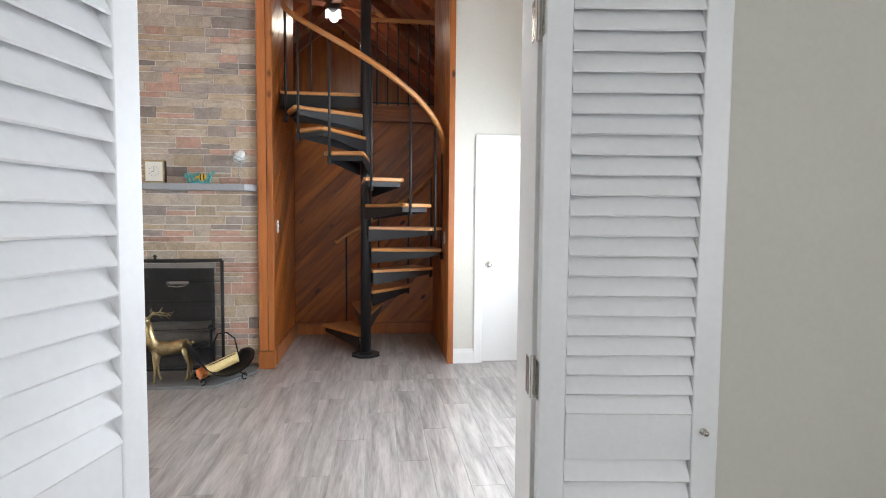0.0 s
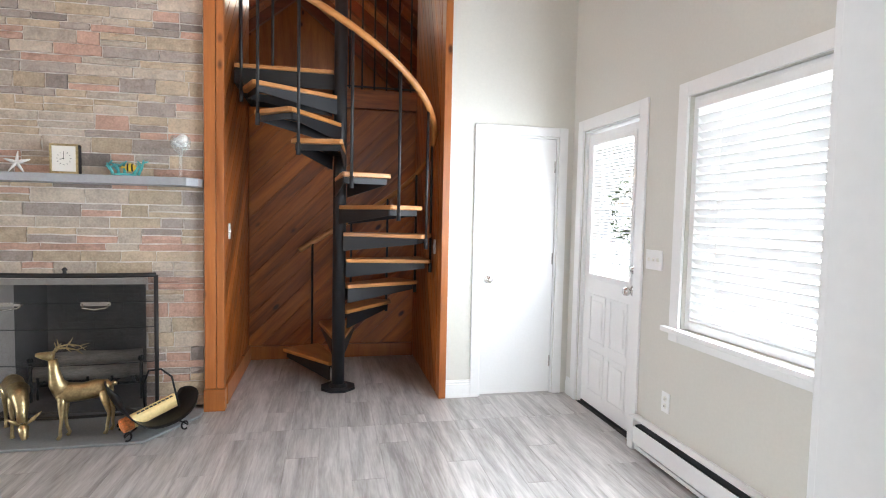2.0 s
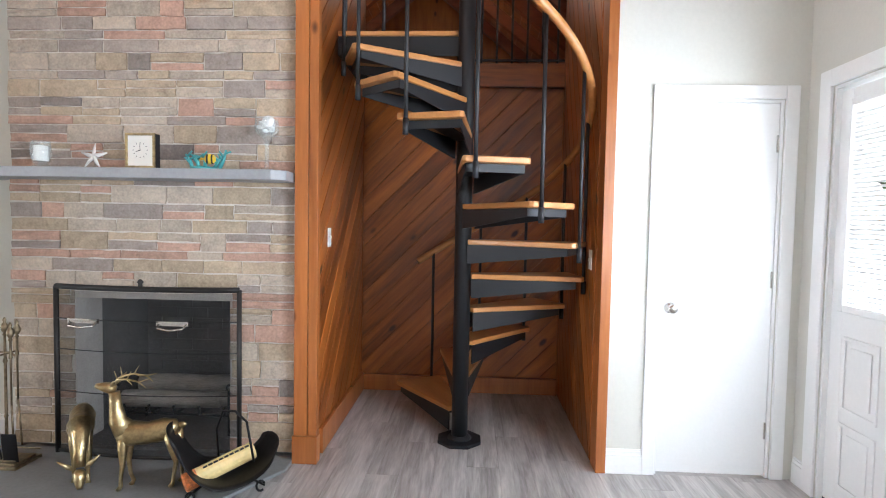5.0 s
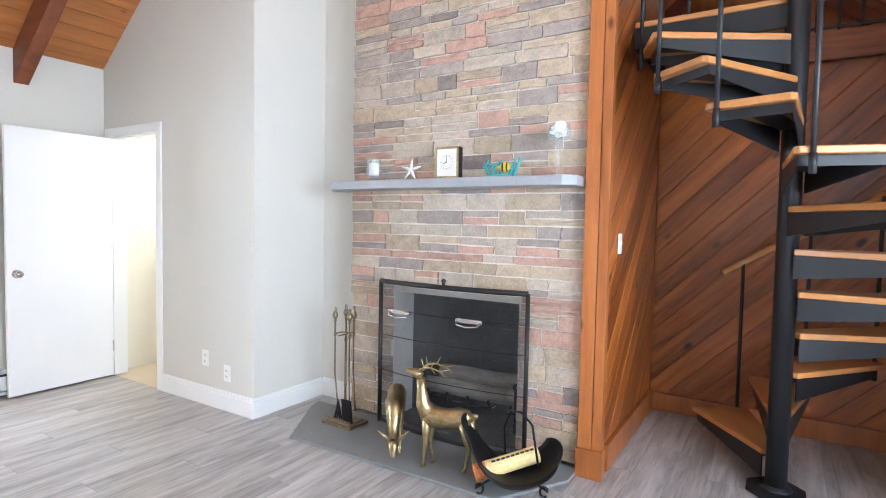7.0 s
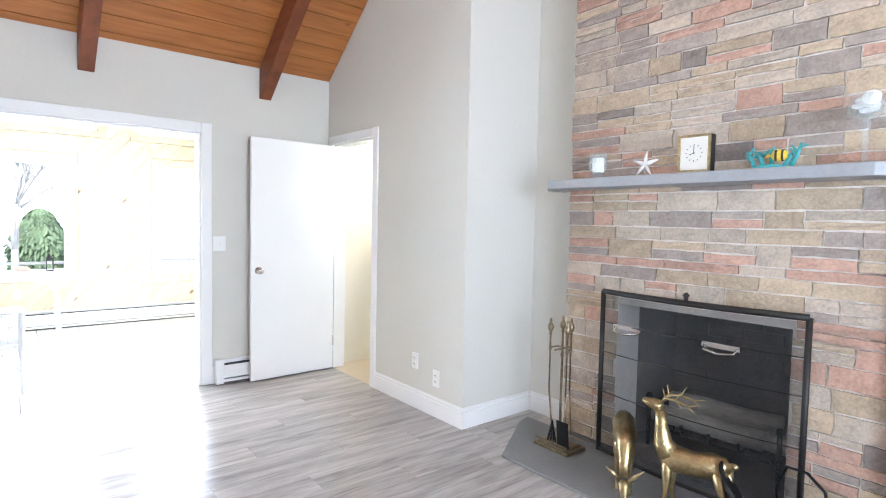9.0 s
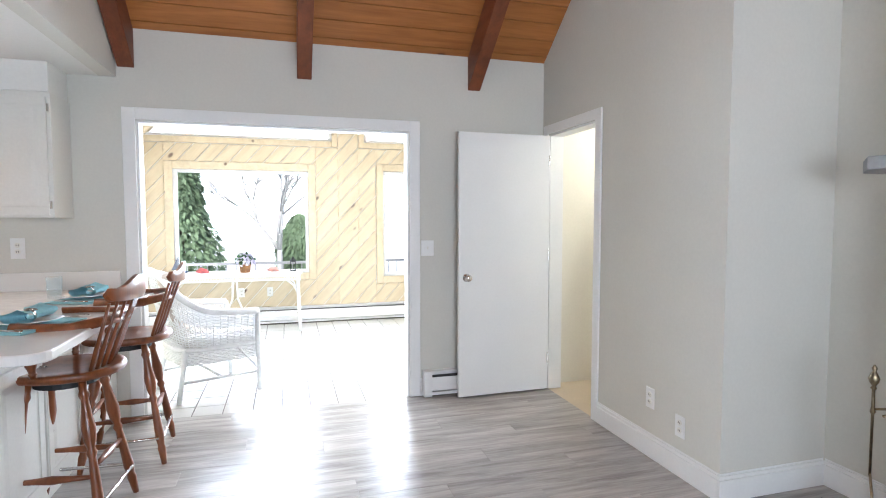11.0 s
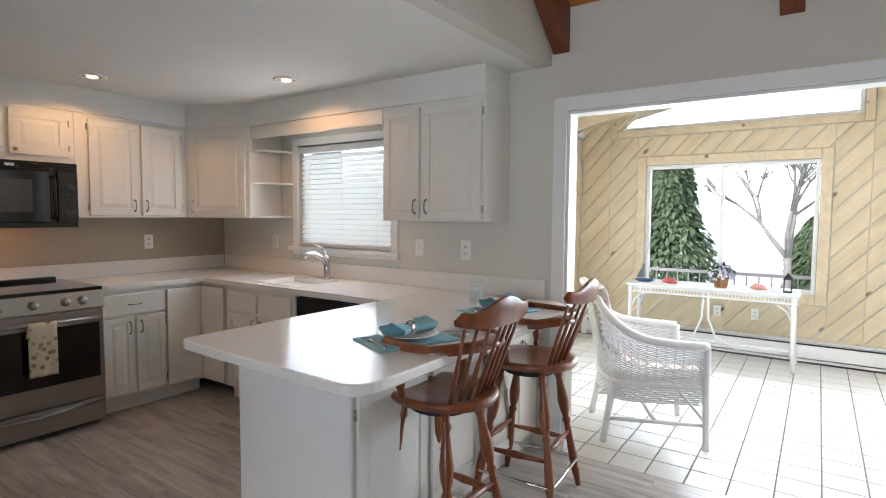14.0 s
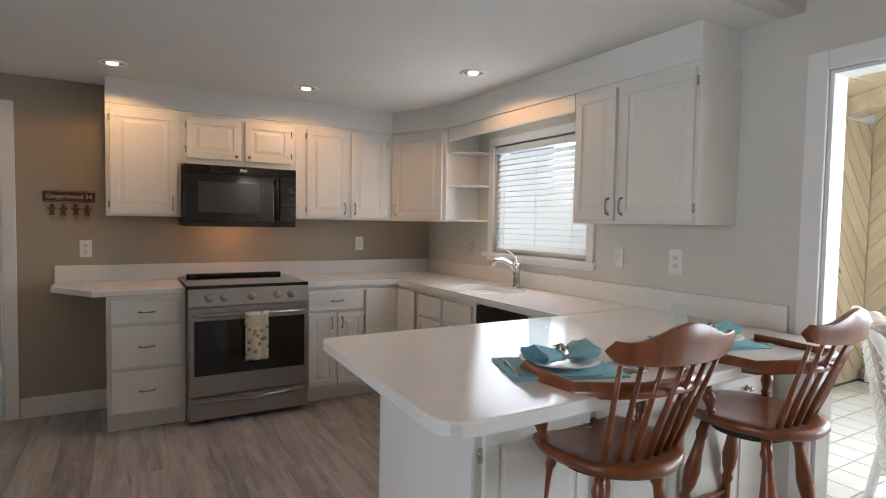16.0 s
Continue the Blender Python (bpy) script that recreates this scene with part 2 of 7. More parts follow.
# ---- mesh tools ----
def box(bm, x0, x1, y0, y1, z0, z1, m=None):
    v = [bm.verts.new(p) for p in ((x0, y0, z0), (x1, y0, z0), (x1, y1, z0), (x0, y1, z0), (x0, y0, z1), (x1, y0, z1), (x1, y1, z1), (x0, y1, z1))]
    for f in ((3, 2, 1, 0), (4, 5, 6, 7), (0, 1, 5, 4), (1, 2, 6, 5), (2, 3, 7, 6), (3, 0, 4, 7)):
        bm.faces.new([v[i] for i in f])
    if m is not None:
        bmesh.ops.transform(bm, matrix=m, verts=v)
    return v


def prism(bm, pts, z0, z1, m=None):
    """A polygon (counter-clockwise in x, y) drawn up from z0 to z1."""
    lo, hi = [bm.verts.new((x, y, z0)) for x, y in pts], [bm.verts.new((x, y, z1)) for x, y in pts]
    bm.faces.new(lo[::-1]), bm.faces.new(hi)
    k = len(pts)
    for i in range(k):
        bm.faces.new((lo[i], lo[(i + 1) % k], hi[(i + 1) % k], hi[i]))
    if m is not None:
        bmesh.ops.transform(bm, matrix=m, verts=lo + hi)
    return lo + hi


def lathe(bm, profile, n=16, m=None, cap=True):
    """Rings of (radius, height) round the z axis."""
    rings = [[bm.verts.new((r * math.cos(2 * math.pi * i / n), r * math.sin(2 * math.pi * i / n), z)) for i in range(n)] for r, z in profile]
    for a, b in zip(rings, rings[1:]):
        for i in range(n):
            bm.faces.new((a[i], a[(i + 1) % n], b[(i + 1) % n], b[i]))
    if cap:
        bm.faces.new(rings[0][::-1]), bm.faces.new(rings[-1])
    vs = [v for r in rings for v in r]
    if m is not None:
        bmesh.ops.transform(bm, matrix=m, verts=vs)
    return vs


def tube(bm, pts, r, n=8, flat=1.0):
    """A round bar along points; r a number or one for each point."""
    pts = [Vector(p) for p in pts]
    rs = r if isinstance(r, (list, tuple)) else [r] * len(pts)
    rings, side = [], None
    for i, p in enumerate(pts):
        d = (pts[min(i + 1, len(pts) - 1)] - pts[max(i - 1, 0)]).normalized()
        if side is None:
            side = d.orthogonal().normalized()
        side = (side - d * side.dot(d)).normalized()
        up = d.cross(side)
        rings.append([bm.verts.new(p + rs[i] * (math.cos(2 * math.pi * k / n) * side + flat * math.sin(2 * math.pi * k / n) * up)) for k in range(n)])
    for a, b in zip(rings, rings[1:]):
        for i in range(n):
            bm.faces.new((a[i], a[(i + 1) % n], b[(i + 1) % n], b[i]))
    bm.faces.new(rings[0][::-1]), bm.faces.new(rings[-1])


def ball(bm, c, r, sub=2):
    q = bmesh.ops.create_icosphere(bm, subdivisions=sub, radius=1.0)
    s = r if isinstance(r, (list, tuple)) else (r, r, r)
    bmesh.ops.transform(bm, matrix=Matrix.Translation(c) @ Matrix.Diagonal((*s, 1)), verts=q["verts"])
    return q["verts"]


def part(name, bm, mat, parent=None, smooth=False, bevel=0.0, m=None, label=""):
    bmesh.ops.recalc_face_normals(bm, faces=bm.faces)
    me = bpy.data.meshes.new(name)
    bm.to_mesh(me)
    bm.free()
    me.materials.append(mat)
    if smooth:
        me.shade_smooth()
    o = new(name, me)
    if parent is not None:
        o.parent = parent
    if m is not None:
        o.matrix_basis = m
    if bevel:
        b = o.modifiers.new("bevel", "BEVEL")
        b.width, b.segments, b.limit_method, b.angle_limit = bevel, 2, "ANGLE", radians(40)
    if label:
        o["label"] = label
    return o


def thing(name, m, label, category, group="", kind=""):
    o = new(name)
    o.empty_display_size = 0.1
    o.matrix_basis = m
    return tagged(o, label, category, group, kind)


def boxes(name, mat, spans, parent=None, bevel=0.0, m=None, label=""):
    bm = bmesh.new()
    for s in spans:
        box(bm, *s)
    return part(name, bm, mat, parent, False, bevel, m, label)


def panels(a0, a1, z0, z1, holes):
    """The rectangles left of a wall a0..a1 by z0..z1 once the holes (b0, b1, c0, c1) are cut."""
    cuts = sorted({a0, a1, *(c for h in holes for c in h[:2] if a0 < c < a1)})
    out = []
    for p, q in zip(cuts, cuts[1:]):
        z = z0
        for h in sorted((h for h in holes if h[0] <= p + 1e-6 and h[1] >= q - 1e-6), key=lambda h: h[2]):
            if h[2] > z + 1e-6:
                out.append((p, q, z, h[2]))
            z = h[3]
        if z < z1 - 1e-6:
            out.append((p, q, z, z1))
    return out


RIDGE, EAVE, SLOPE, XL, XR = 0.6, 2.62, 0.80, -3.77, 3.05


def roof_z(x):
    return EAVE + SLOPE * (min(x, 2 * RIDGE - x) - XL)


def clip_roof(bm, drop=0.0):
    for sx in (1, -1):
        no = Vector((-SLOPE * sx, 0, 1)).normalized()
        bmesh.ops.bisect_plane(bm, geom=bm.verts[:] + bm.edges[:] + bm.faces[:], plane_co=(RIDGE, 0, roof_z(RIDGE) - drop), plane_no=Vector((SLOPE * sx, 0, 1)).normalized(), clear_outer=True)


def wall_x(name, y0, y1, x0, x1, top, holes=(), mat=PAINT, clip=False, z0=0.0):
    """A wall that runs along x, between y0 and y1."""
    bm = bmesh.new()
    for p, q, c, d in panels(x0, x1, z0, top, holes):
        box(bm, p, q, y0, y1, c, d)
    if clip:
        clip_roof(bm)
    return tagged(part(name, bm, mat), kind="structure")


def wall_y(name, x0, x1, y0, y1, top, holes=(), mat=PAINT, z0=0.0):
    bm = bmesh.new()
    for p, q, c, d in panels(y0, y1, z0, top, holes):
        box(bm, x0, x1, p, q, c, d)
    return tagged(part(name, bm, mat), kind="structure")


# ---- the large structure ----
YF, YB, YH, YK, YO = 6.26, 6.27, 5.78, -0.57, 2.59   # closet wall, stone face, hall wall, kitchen wall, first-room wall
tagged(boxes("subfloor", CONCRETE, [(XL, 3.05, -1.6, 7.66, -0.12, -0.012), (-4.3, -1.8, 5.9, 7.6, -0.12, -0.012)]), "grey subfloor below the planks", "floor", kind="structure")
wall_x("wall_front", YF, YF + 0.12, 2.04, XR, 7, [(2.305, 2.925, 0, 2.06)], clip=True)
wall_x("wall_chimney_recess", 6.44, 6.56, -1.95, -1.39, 7, clip=True)
wall_y("wall_jog", -1.95, -1.83, 5.9, 6.44, 3.95)
wall_x("wall_hall", YH, YH + 0.12, -3.89, -1.83, 7, [(-3.66, -2.97, 0, 2.04)], clip=True)
wall_y("wall_far", XL - 0.12, XL, -0.69, YH, EAVE, [(2.825, 4.67, 0, 2.03), (0.49, 1.50, 1.15, 1.975)])
wall_y("wall_entrance", XR, XR + 0.14, -1.6, YF + 0.12, roof_z(XR), [(5.298, 6.064, 0, 2.08), (3.15, 4.83, 0.82, 2.086)])
wall_x("wall_kitchen", YK - 0.12, YK, XL, 0.32, 2.30, [(-0.56, 0.14, 0, 2.05)], DIM_PAINT)
wall_y("wall_partition", 0.2, 0.32, -1.6, YO, 2.42)
wall_x("wall_first_room", YO, YO + 0.15, 0.2, XR, 7, [(0.62, 1.745, 0, 2.06)], clip=True)
wall_x("wall_above_kitchen", 2.62, 2.72, XL, 0.2, 7, clip=True, z0=2.30)
wall_x("wall_room_end", -1.72, -1.6, 0.2, XR, 2.42)
tagged(boxes("ceiling_kitchen", CEIL, [(XL, 0.2, YK, 2.62, 2.30, 2.40)]), "smooth white flat kitchen ceiling", "ceiling", kind="structure")
wall_y("wall_hall_left", -3.89, -3.77, 5.9, 7.5, 2.5, mat=HALLPAINT)
wall_y("wall_hall_right", -2.86, -2.74, 5.9, 7.5, 2.5, mat=HALLPAINT)
wall_x("wall_hall_end", 7.5, 7.62, -3.89, -2.74, 2.5, mat=HALLPAINT)
tagged(boxes("ceiling_hall", CEIL, [(-3.77, -2.86, 5.9, 7.5, 2.42, 2.5)]), "white hall ceiling", "ceiling", kind="structure")
tagged(boxes("floor_hall", TILEHALL, [(-3.77, -2.86, YH + 0.01, 7.5, -0.05, 0.0)]), "cream hall floor", "floor", kind="structure")
wall_x("wall_side_room_end", -3.4, -3.28, -1.6, 0.32, 2.4)
wall_y("wall_side_room_left", -1.72, -1.6, -3.4, -0.69, 2.4)
wall_y("wall_side_room_right", 0.2, 0.32, -3.4, -1.72, 2.4)
tagged(boxes("ceiling_side_room", CEIL, [(-1.6, 0.2, -3.28, -0.69, 2.40, 2.48)]), "white side-room ceiling", "ceiling", kind="structure")
tagged(boxes("floor_side_room", SIDECARPET, [(-1.6, 0.2, -3.28, -0.58, -0.05, -0.001)]), "light grey side-room floor", "floor", kind="structure")
# Unseen area lamp added to brighten the side room; its walls have no window.
daylight_panel((-1.5, -2.2, 1.5), (0.2, -3.0, 1.0), 1.0, 1.1, 16)
tagged(boxes("ceiling_first_room", CEIL, [(0.32, XR, -1.6, YO, 2.42, 2.5)]), "white flat ceiling", "ceiling", kind="structure")


def vault():
    bm = bmesh.new()
    ang = math.atan(SLOPE)
    for side in (-1, 1):
        run = RIDGE - XL + 0.25 if side < 0 else 3.6
        length, w = run / math.cos(ang), 0.142
        m = Matrix.Translation((RIDGE, 0, roof_z(RIDGE))) @ Matrix.Rotation(ang * side, 4, "Y")
        for i in range(int(length / w) + 1):
            a, b = side * (i * w + 0.003), side * ((i + 1) * w - 0.003)
            box(bm, min(a, b), max(a, b), 2.5, 11.5, 0.0, 0.02, m)
        a, b = 0, side * length
        box(bm, min(a, b), max(a, b), 2.5, 11.5, 0.021, 0.10, m)
    return tagged(part("ceiling_vault", bm, CEDAR), "orange-stained knotty pine board vaulted ceiling", "ceiling", kind="structure")


vault()


def rafters():
    ang = math.atan(SLOPE)
    for y in (2.778, 3.91, 5.185):
        for side in (-1, 1):
            bm = bmesh.new()
            m = Matrix.Translation((RIDGE, y, roof_z(RIDGE))) @ Matrix.Rotation(ang * side, 4, "Y")
            length = (RIDGE - XL) / math.cos(ang) + 0.4 if side < 0 else 3.1
            a, b = 0.02 * side, side * length
            box(bm, min(a, b), max(a, b), -0.05, 0.05, -0.20, -0.003, m @ pose(0, 0, 0))
            if side < 0:
                bmesh.ops.bisect_plane(bm, geom=bm.verts[:] + bm.edges[:] + bm.faces[:], plane_co=(XL + 0.003, 0, 0), plane_no=(-1, 0, 0), clear_outer=True)
            r = tagged(part("ceiling_beam", bm, BEAM, bevel=0.004), "dark red-brown stained sloping timber ceiling beam", "beam", "ceiling beams", "structure")
    bm = bmesh.new()
    box(bm, RIDGE - 0.06, RIDGE + 0.06, 2.8, 7.65, roof_z(RIDGE) - 0.32, roof_z(RIDGE) - 0.06)
    tagged(part("ridge_beam", bm, BEAM), "dark stained timber ridge beam", "beam", kind="structure")


rafters()


# ---- sunroom shell ----
SX, SY0, SY1 = -7.10, 1.68, 7.2


def sunroom():
    holes = [(2.43, 4.05, 0.66, 1.985), (5.04, 6.5, 0.58, 2.01), (2.10, 4.36, 2.385, 2.74), (4.785, 6.6, 2.385, 2.74)]
    wall_y("wall_sunroom_end", SX - 0.14, SX - 0.02, SY0 - 0.12, SY1, 3.05, holes, WHITE)
    wall_x("wall_sunroom_side", SY0 - 0.14, SY0 - 0.02, SX, XL - 0.12, 2.35, [(-6.3, -5.4, 0, 2.05)], WHITE)
    wall_x("wall_sunroom_far", SY1, SY1 + 0.12, SX, -4.3, 2.6, (), PALE)
    tagged(boxes("subfloor_sunroom", GROUT, [(SX - 0.14, XL, SY0 - 0.14, SY1, -0.12, -0.008)]), "dark grout bed under sunroom tiles", "floor", kind="structure")
    bm = bmesh.new()
    for y0, z0, y1, z1 in ((SY0 - 0.3, 2.36, 4.4, 3.06), (4.4, 3.06, SY1 + 0.3, 2.2)):
        ang, length = math.atan2(z1 - z0, y1 - y0), math.hypot(y1 - y0, z1 - z0)
        m = Matrix.Translation((0, y0, z0)) @ Matrix.Rotation(ang, 4, "X")
        k = int(length / 0.15)
        for i in range(k):
            box(bm, SX - 0.3, XL - 0.13, i * length / k + 0.002, (i + 1) * length / k - 0.002, 0, 0.03, m)
    tagged(part("ceiling_sunroom", bm, PALE), "pale wood board sloping sunroom ceiling", "ceiling", kind="structure")
    for x in (-6.4, -5.5, -4.6):
        for y0, z0, y1, z1 in ((SY0, 2.43, 4.4, 3.06), (4.4, 3.06, SY1, 2.27)):
            bm = bmesh.new()
            ang, length = math.atan2(z1 - z0, y1 - y0), math.hypot(y1 - y0, z1 - z0)
            box(bm, x - 0.04, x + 0.04, 0.03, length - 0.03, -0.14, -0.004, Matrix.Translation((0, y0, z0)) @ Matrix.Rotation(ang, 4, "X"))
            tagged(part("sunroom_beam", bm, PALE, bevel=0.004), "pale wooden sunroom rafter", "beam", "sunroom rafters", "structure")


sunroom()


def window_unit(name, axis, at, a0, a1, z0, z1, face, mull=(), label="white framed window with clear panes", depth=0.10, casing=0.07, sill=True, wood_casing=None):
    """A framed pane in a wall; face is the side (+1 or -1) of the room, at the wall's room face."""
    w = thing(name, pose(0, 0, 0), label, "window", kind="structure")

    def put(u0, u1, c, d, t0, t1, bm):
        lo, hi = sorted((at + face * t0, at + face * t1))
        if axis == "x":
            box(bm, lo, hi, u0, u1, c, d)
        else:
            box(bm, u0, u1, lo, hi, c, d)
    bm = bmesh.new()
    c = casing
    put(a0 - c, a0, z0 - c, z1 + c, 0.002, 0.02, bm), put(a1, a1 + c, z0 - c, z1 + c, 0.002, 0.02, bm)
    put(a0, a1, z1, z1 + c, 0.002, 0.02, bm), put(a0, a1, z0 - c, z0, 0.002, 0.018, bm)
    if sill:
        put(a0 - c - 0.03, a1 + c + 0.03, z0 - 0.03, z0 - 0.002, 0.0205, 0.055, bm)
    part("casing", bm, wood_casing or WHITE, w, bevel=0.003)
    bm = bmesh.new()
    s = 0.04
    put(a0 + 0.002, a0 + s, z0 + 0.002, z1 - 0.002, -depth, -0.02, bm), put(a1 - s, a1 - 0.002, z0 + 0.002, z1 - 0.002, -depth, -0.02, bm)
    put(a0 + s, a1 - s, z1 - s, z1 - 0.002, -depth, -0.02, bm), put(a0 + s, a1 - s, z0 + 0.002, z0 + s, -depth, -0.02, bm)
    for k in mull:
        put(k - 0.02, k + 0.02, z0 + s, z1 - s, -depth + 0.01, -0.03, bm)
    part("frame", bm, WHITE, w, bevel=0.003)
    bm = bmesh.new()
    put(a0 + s, a1 - s, z0 + s, z1 - s, -depth * 0.6 - 0.004, -depth * 0.6, bm)
    g = part("pane", bm, GLASS, w)
    g.visible_shadow = False
    return w


window_unit("window_sunroom_1", "x", SX, 2.43, 4.05, 0.66, 1.985, 1, (3.2,), casing=0.095, sill=False, wood_casing=PALE)
window_unit("window_sunroom_2", "x", SX, 5.04, 6.5, 0.58, 2.01, 1, casing=0.095, sill=False, wood_casing=PALE)
window_unit("window_sunroom_upper_1", "x", SX, 2.10, 4.36, 2.385, 2.74, 1, casing=0.075, sill=False, wood_casing=PALE)
window_unit("window_sunroom_upper_2", "x", SX, 4.785, 6.6, 2.385, 2.74, 1, casing=0.075, sill=False, wood_casing=PALE)


def raked_corner():
    """The upper sunroom window's corner is cut by the slope of the roof."""
    t = thing("raked_window_corner", pose(SX, 0, 0), "pale boards cutting the window corner along the roof slope", "trim", kind="structure")
    m = Matrix(((0, 0, 1, 0), (1, 0, 0, 0), (0, 1, 0, 0), (0, 0, 0, 1)))
    bm = bmesh.new()
    prism(bm, [(2.102, 2.45), (2.40, 2.738), (2.102, 2.738)], -0.115, 0.021, m)
    part("infill", bm, PALE, t)
    bm = bmesh.new()
    prism(bm, [(2.102, 2.40), (2.132, 2.40), (2.45, 2.708), (2.45, 2.738), (2.41, 2.738), (2.102, 2.443)], -0.09, 0.024, m)
    part("casing", bm, PALE, t, bevel=0.003)


raked_corner()
window_unit("window_living", "x", XR, 3.15, 4.83, 0.82, 2.086, -1, (3.99,), "white double window behind closed slatted blinds", 0.12, 0.08)
window_unit("window_kitchen", "x", XL, 0.49, 1.50, 1.15, 1.975, 1, (), "white kitchen window above the sink", 0.11, 0.06)


def blind(name, x, y0, y1, z0, z1, tilt, label, step=0.045):
    b = thing(name, pose(x, 0, 0), label, "blind")
    bm = bmesh.new()
    k = int((z1 - z0 - 0.06) / step)
    for i in range(k):
        z = z0 + 0.03 + i * step
        box(bm, -0.024, 0.024, y0, y1, -0.0015, 0.0015, Matrix.Translation((0, 0, z)) @ Matrix.Rotation(radians(tilt), 4, "Y"))
    tagged(part("slats", bm, BLINDMAT, b), "white slightly translucent slats", kind="stuff")
    bm = bmesh.new()
    box(bm, -0.03, 0.03, y0 - 0.004, y1 + 0.004, z1 - 0.045, z1)
    part("headrail", bm, WHITE, b, bevel=0.003)
    bm = bmesh.new()
    box(bm, -0.022, 0.022, y0, y1, z0, z0 + 0.018)
    part("bottom_rail", bm, WHITE, b, bevel=0.003)
    for f in (0.12, 0.5, 0.88):
        y = y0 + (y1 - y0) * f
        for x in (-0.026, 0.026):
            bm = bmesh.new()
            tube(bm, [(x, y, z0), (x, y, z1)], 0.0012, 5)
            part("ladder_cord", bm, WHITE, b)
    return b


BLINDMAT = bpy.data.materials.new("blind_slat")
BLINDMAT.use_nodes = True
_b = BLINDMAT.node_tree.nodes["Principled BSDF"]
_b.inputs["Base Color"].default_value, _b.inputs["Roughness"].default_value = (0.86, 0.86, 0.85, 1), 0.5
_t = BLINDMAT.node_tree.nodes.new("ShaderNodeBsdfTranslucent")
_t.inputs[0].default_value = (0.85, 0.86, 0.86, 1)
_m = BLINDMAT.node_tree.nodes.new("ShaderNodeMixShader")
_m.inputs[0].default_value = 0.5
BLINDMAT.node_tree.links.new(_b.outputs[0], _m.inputs[1])
BLINDMAT.node_tree.links.new(_t.outputs[0], _m.inputs[2])
BLINDMAT.node_tree.links.new(_m.outputs[0], BLINDMAT.node_tree.nodes["Material Output"].inputs[0])

blind("window_blind", XR + 0.035, 3.19, 4.79, 0.85, 2.06, 40, "white slatted venetian blind, lowered and half closed")
blind("kitchen_blind", XL - 0.015, 0.515, 1.475, 1.17, 1.96, 55, "white slatted venetian blind lowered over the sink window", 0.04)


# ---- trim, doors ----
def casing(name, axis, at, face, a0, a1, top, w=0.075, t=0.018, label="white painted door casing"):
    bm = bmesh.new()

    def put(u0, u1, c, d):
        lo, hi = sorted((at + face * 0.002, at + face * t))
        box(bm, lo, hi, u0, u1, c, d) if axis == "x" else box(bm, u0, u1, lo, hi, c, d)
    put(a0 - w, a0, 0.002, top + w), put(a1, a1 + w, 0.002, top + w), put(a0, a1, top, top + w)
    return tagged(part(name, bm, WHITE, bevel=0.004), label, "door casing", kind="structure")


def jamb(name, axis, lo, hi, a0, a1, top, t=0.016):
    bm = bmesh.new()
    for u0, u1, c, d in ((a0, a0 + t, 0.002, top), (a1 - t, a1, 0.002, top), (a0 + t, a1 - t, top - t, top)):
        box(bm, lo, hi, u0, u1, c, d) if axis == "x" else box(bm, u0, u1, lo, hi, c, d)
    return tagged(part(name, bm, WHITE, bevel=0.002), "white painted door jamb", "door jamb", kind="structure")


casing("trim_closet", "y", YF, -1, 2.305, 2.925, 2.06, 0.07), jamb("jamb_closet", "y", YF + 0.003, YF + 0.118, 2.305, 2.925, 2.059)
casing("trim_entrance", "x", XR, -1, 5.298, 6.064, 2.08, 0.085), jamb("jamb_entrance", "x", XR + 0.003, XR + 0.137, 5.298, 6.064, 2.079)
casing("trim_sunroom", "x", XL, 1, 2.825, 4.67, 2.03, 0.08), jamb("jamb_sunroom", "x", XL - 0.117, XL - 0.003, 2.825, 4.67, 2.029)
casing("trim_hall", "y", YH, -1, -3.66, -2.97, 2.04, 0.07), jamb("jamb_hall", "y", YH + 0.003, YH + 0.117, -3.66, -2.97, 2.039)
casing("trim_kitchen_door", "y", YK, 1, -0.56, 0.14, 2.05, 0.075), jamb("jamb_kitchen_door", "y", YK - 0.117, YK - 0.003, -0.56, 0.14, 2.049)
jamb("jamb_first_room", "y", YO + 0.002, YO + 0.148, 0.62, 1.745, 2.059, 0.02)
casing("trim_first_room", "y", YO + 0.15, 1, 0.63, 1.735, 2.05, 0.07)
casing("trim_first_room_inner", "y", YO, -1, 0.63, 1.735, 2.05, 0.06)


def baseboard(name, runs, h=0.14):
    """runs: (axis, at, face, a0, a1): a stepped white board along a wall."""
    for axis, at, face, a0, a1 in runs:
        bm = bmesh.new()
        for t, z0, z1 in ((0.016, 0.001, h * 0.78), (0.011, h * 0.78, h * 0.92), (0.006, h * 0.92, h)):
            lo, hi = sorted((at + face * 0.001, at + face * t))
            box(bm, lo, hi, a0, a1, z0, z1) if axis == "x" else box(bm, a0, a1, lo, hi, z0, z1)
        tagged(part(name, bm, WHITE, bevel=0.002), "white moulded baseboard", "baseboard", kind="structure")


baseboard("baseboard", [("y", YF, -1, 2.03, 2.24), ("x", XR, -1, 6.15, 6.24), ("y", 6.44, -1, -1.82, -1.40), ("x", -1.83, 1, 5.765, 6.43), ("y", YH, -1, -2.90, -1.83),
                        ("x", XL, 1, 4.752, 4.765), ("y", YK, 1, -1.15, -0.64), ("y", YO, -1, 1.81, 3.0)])


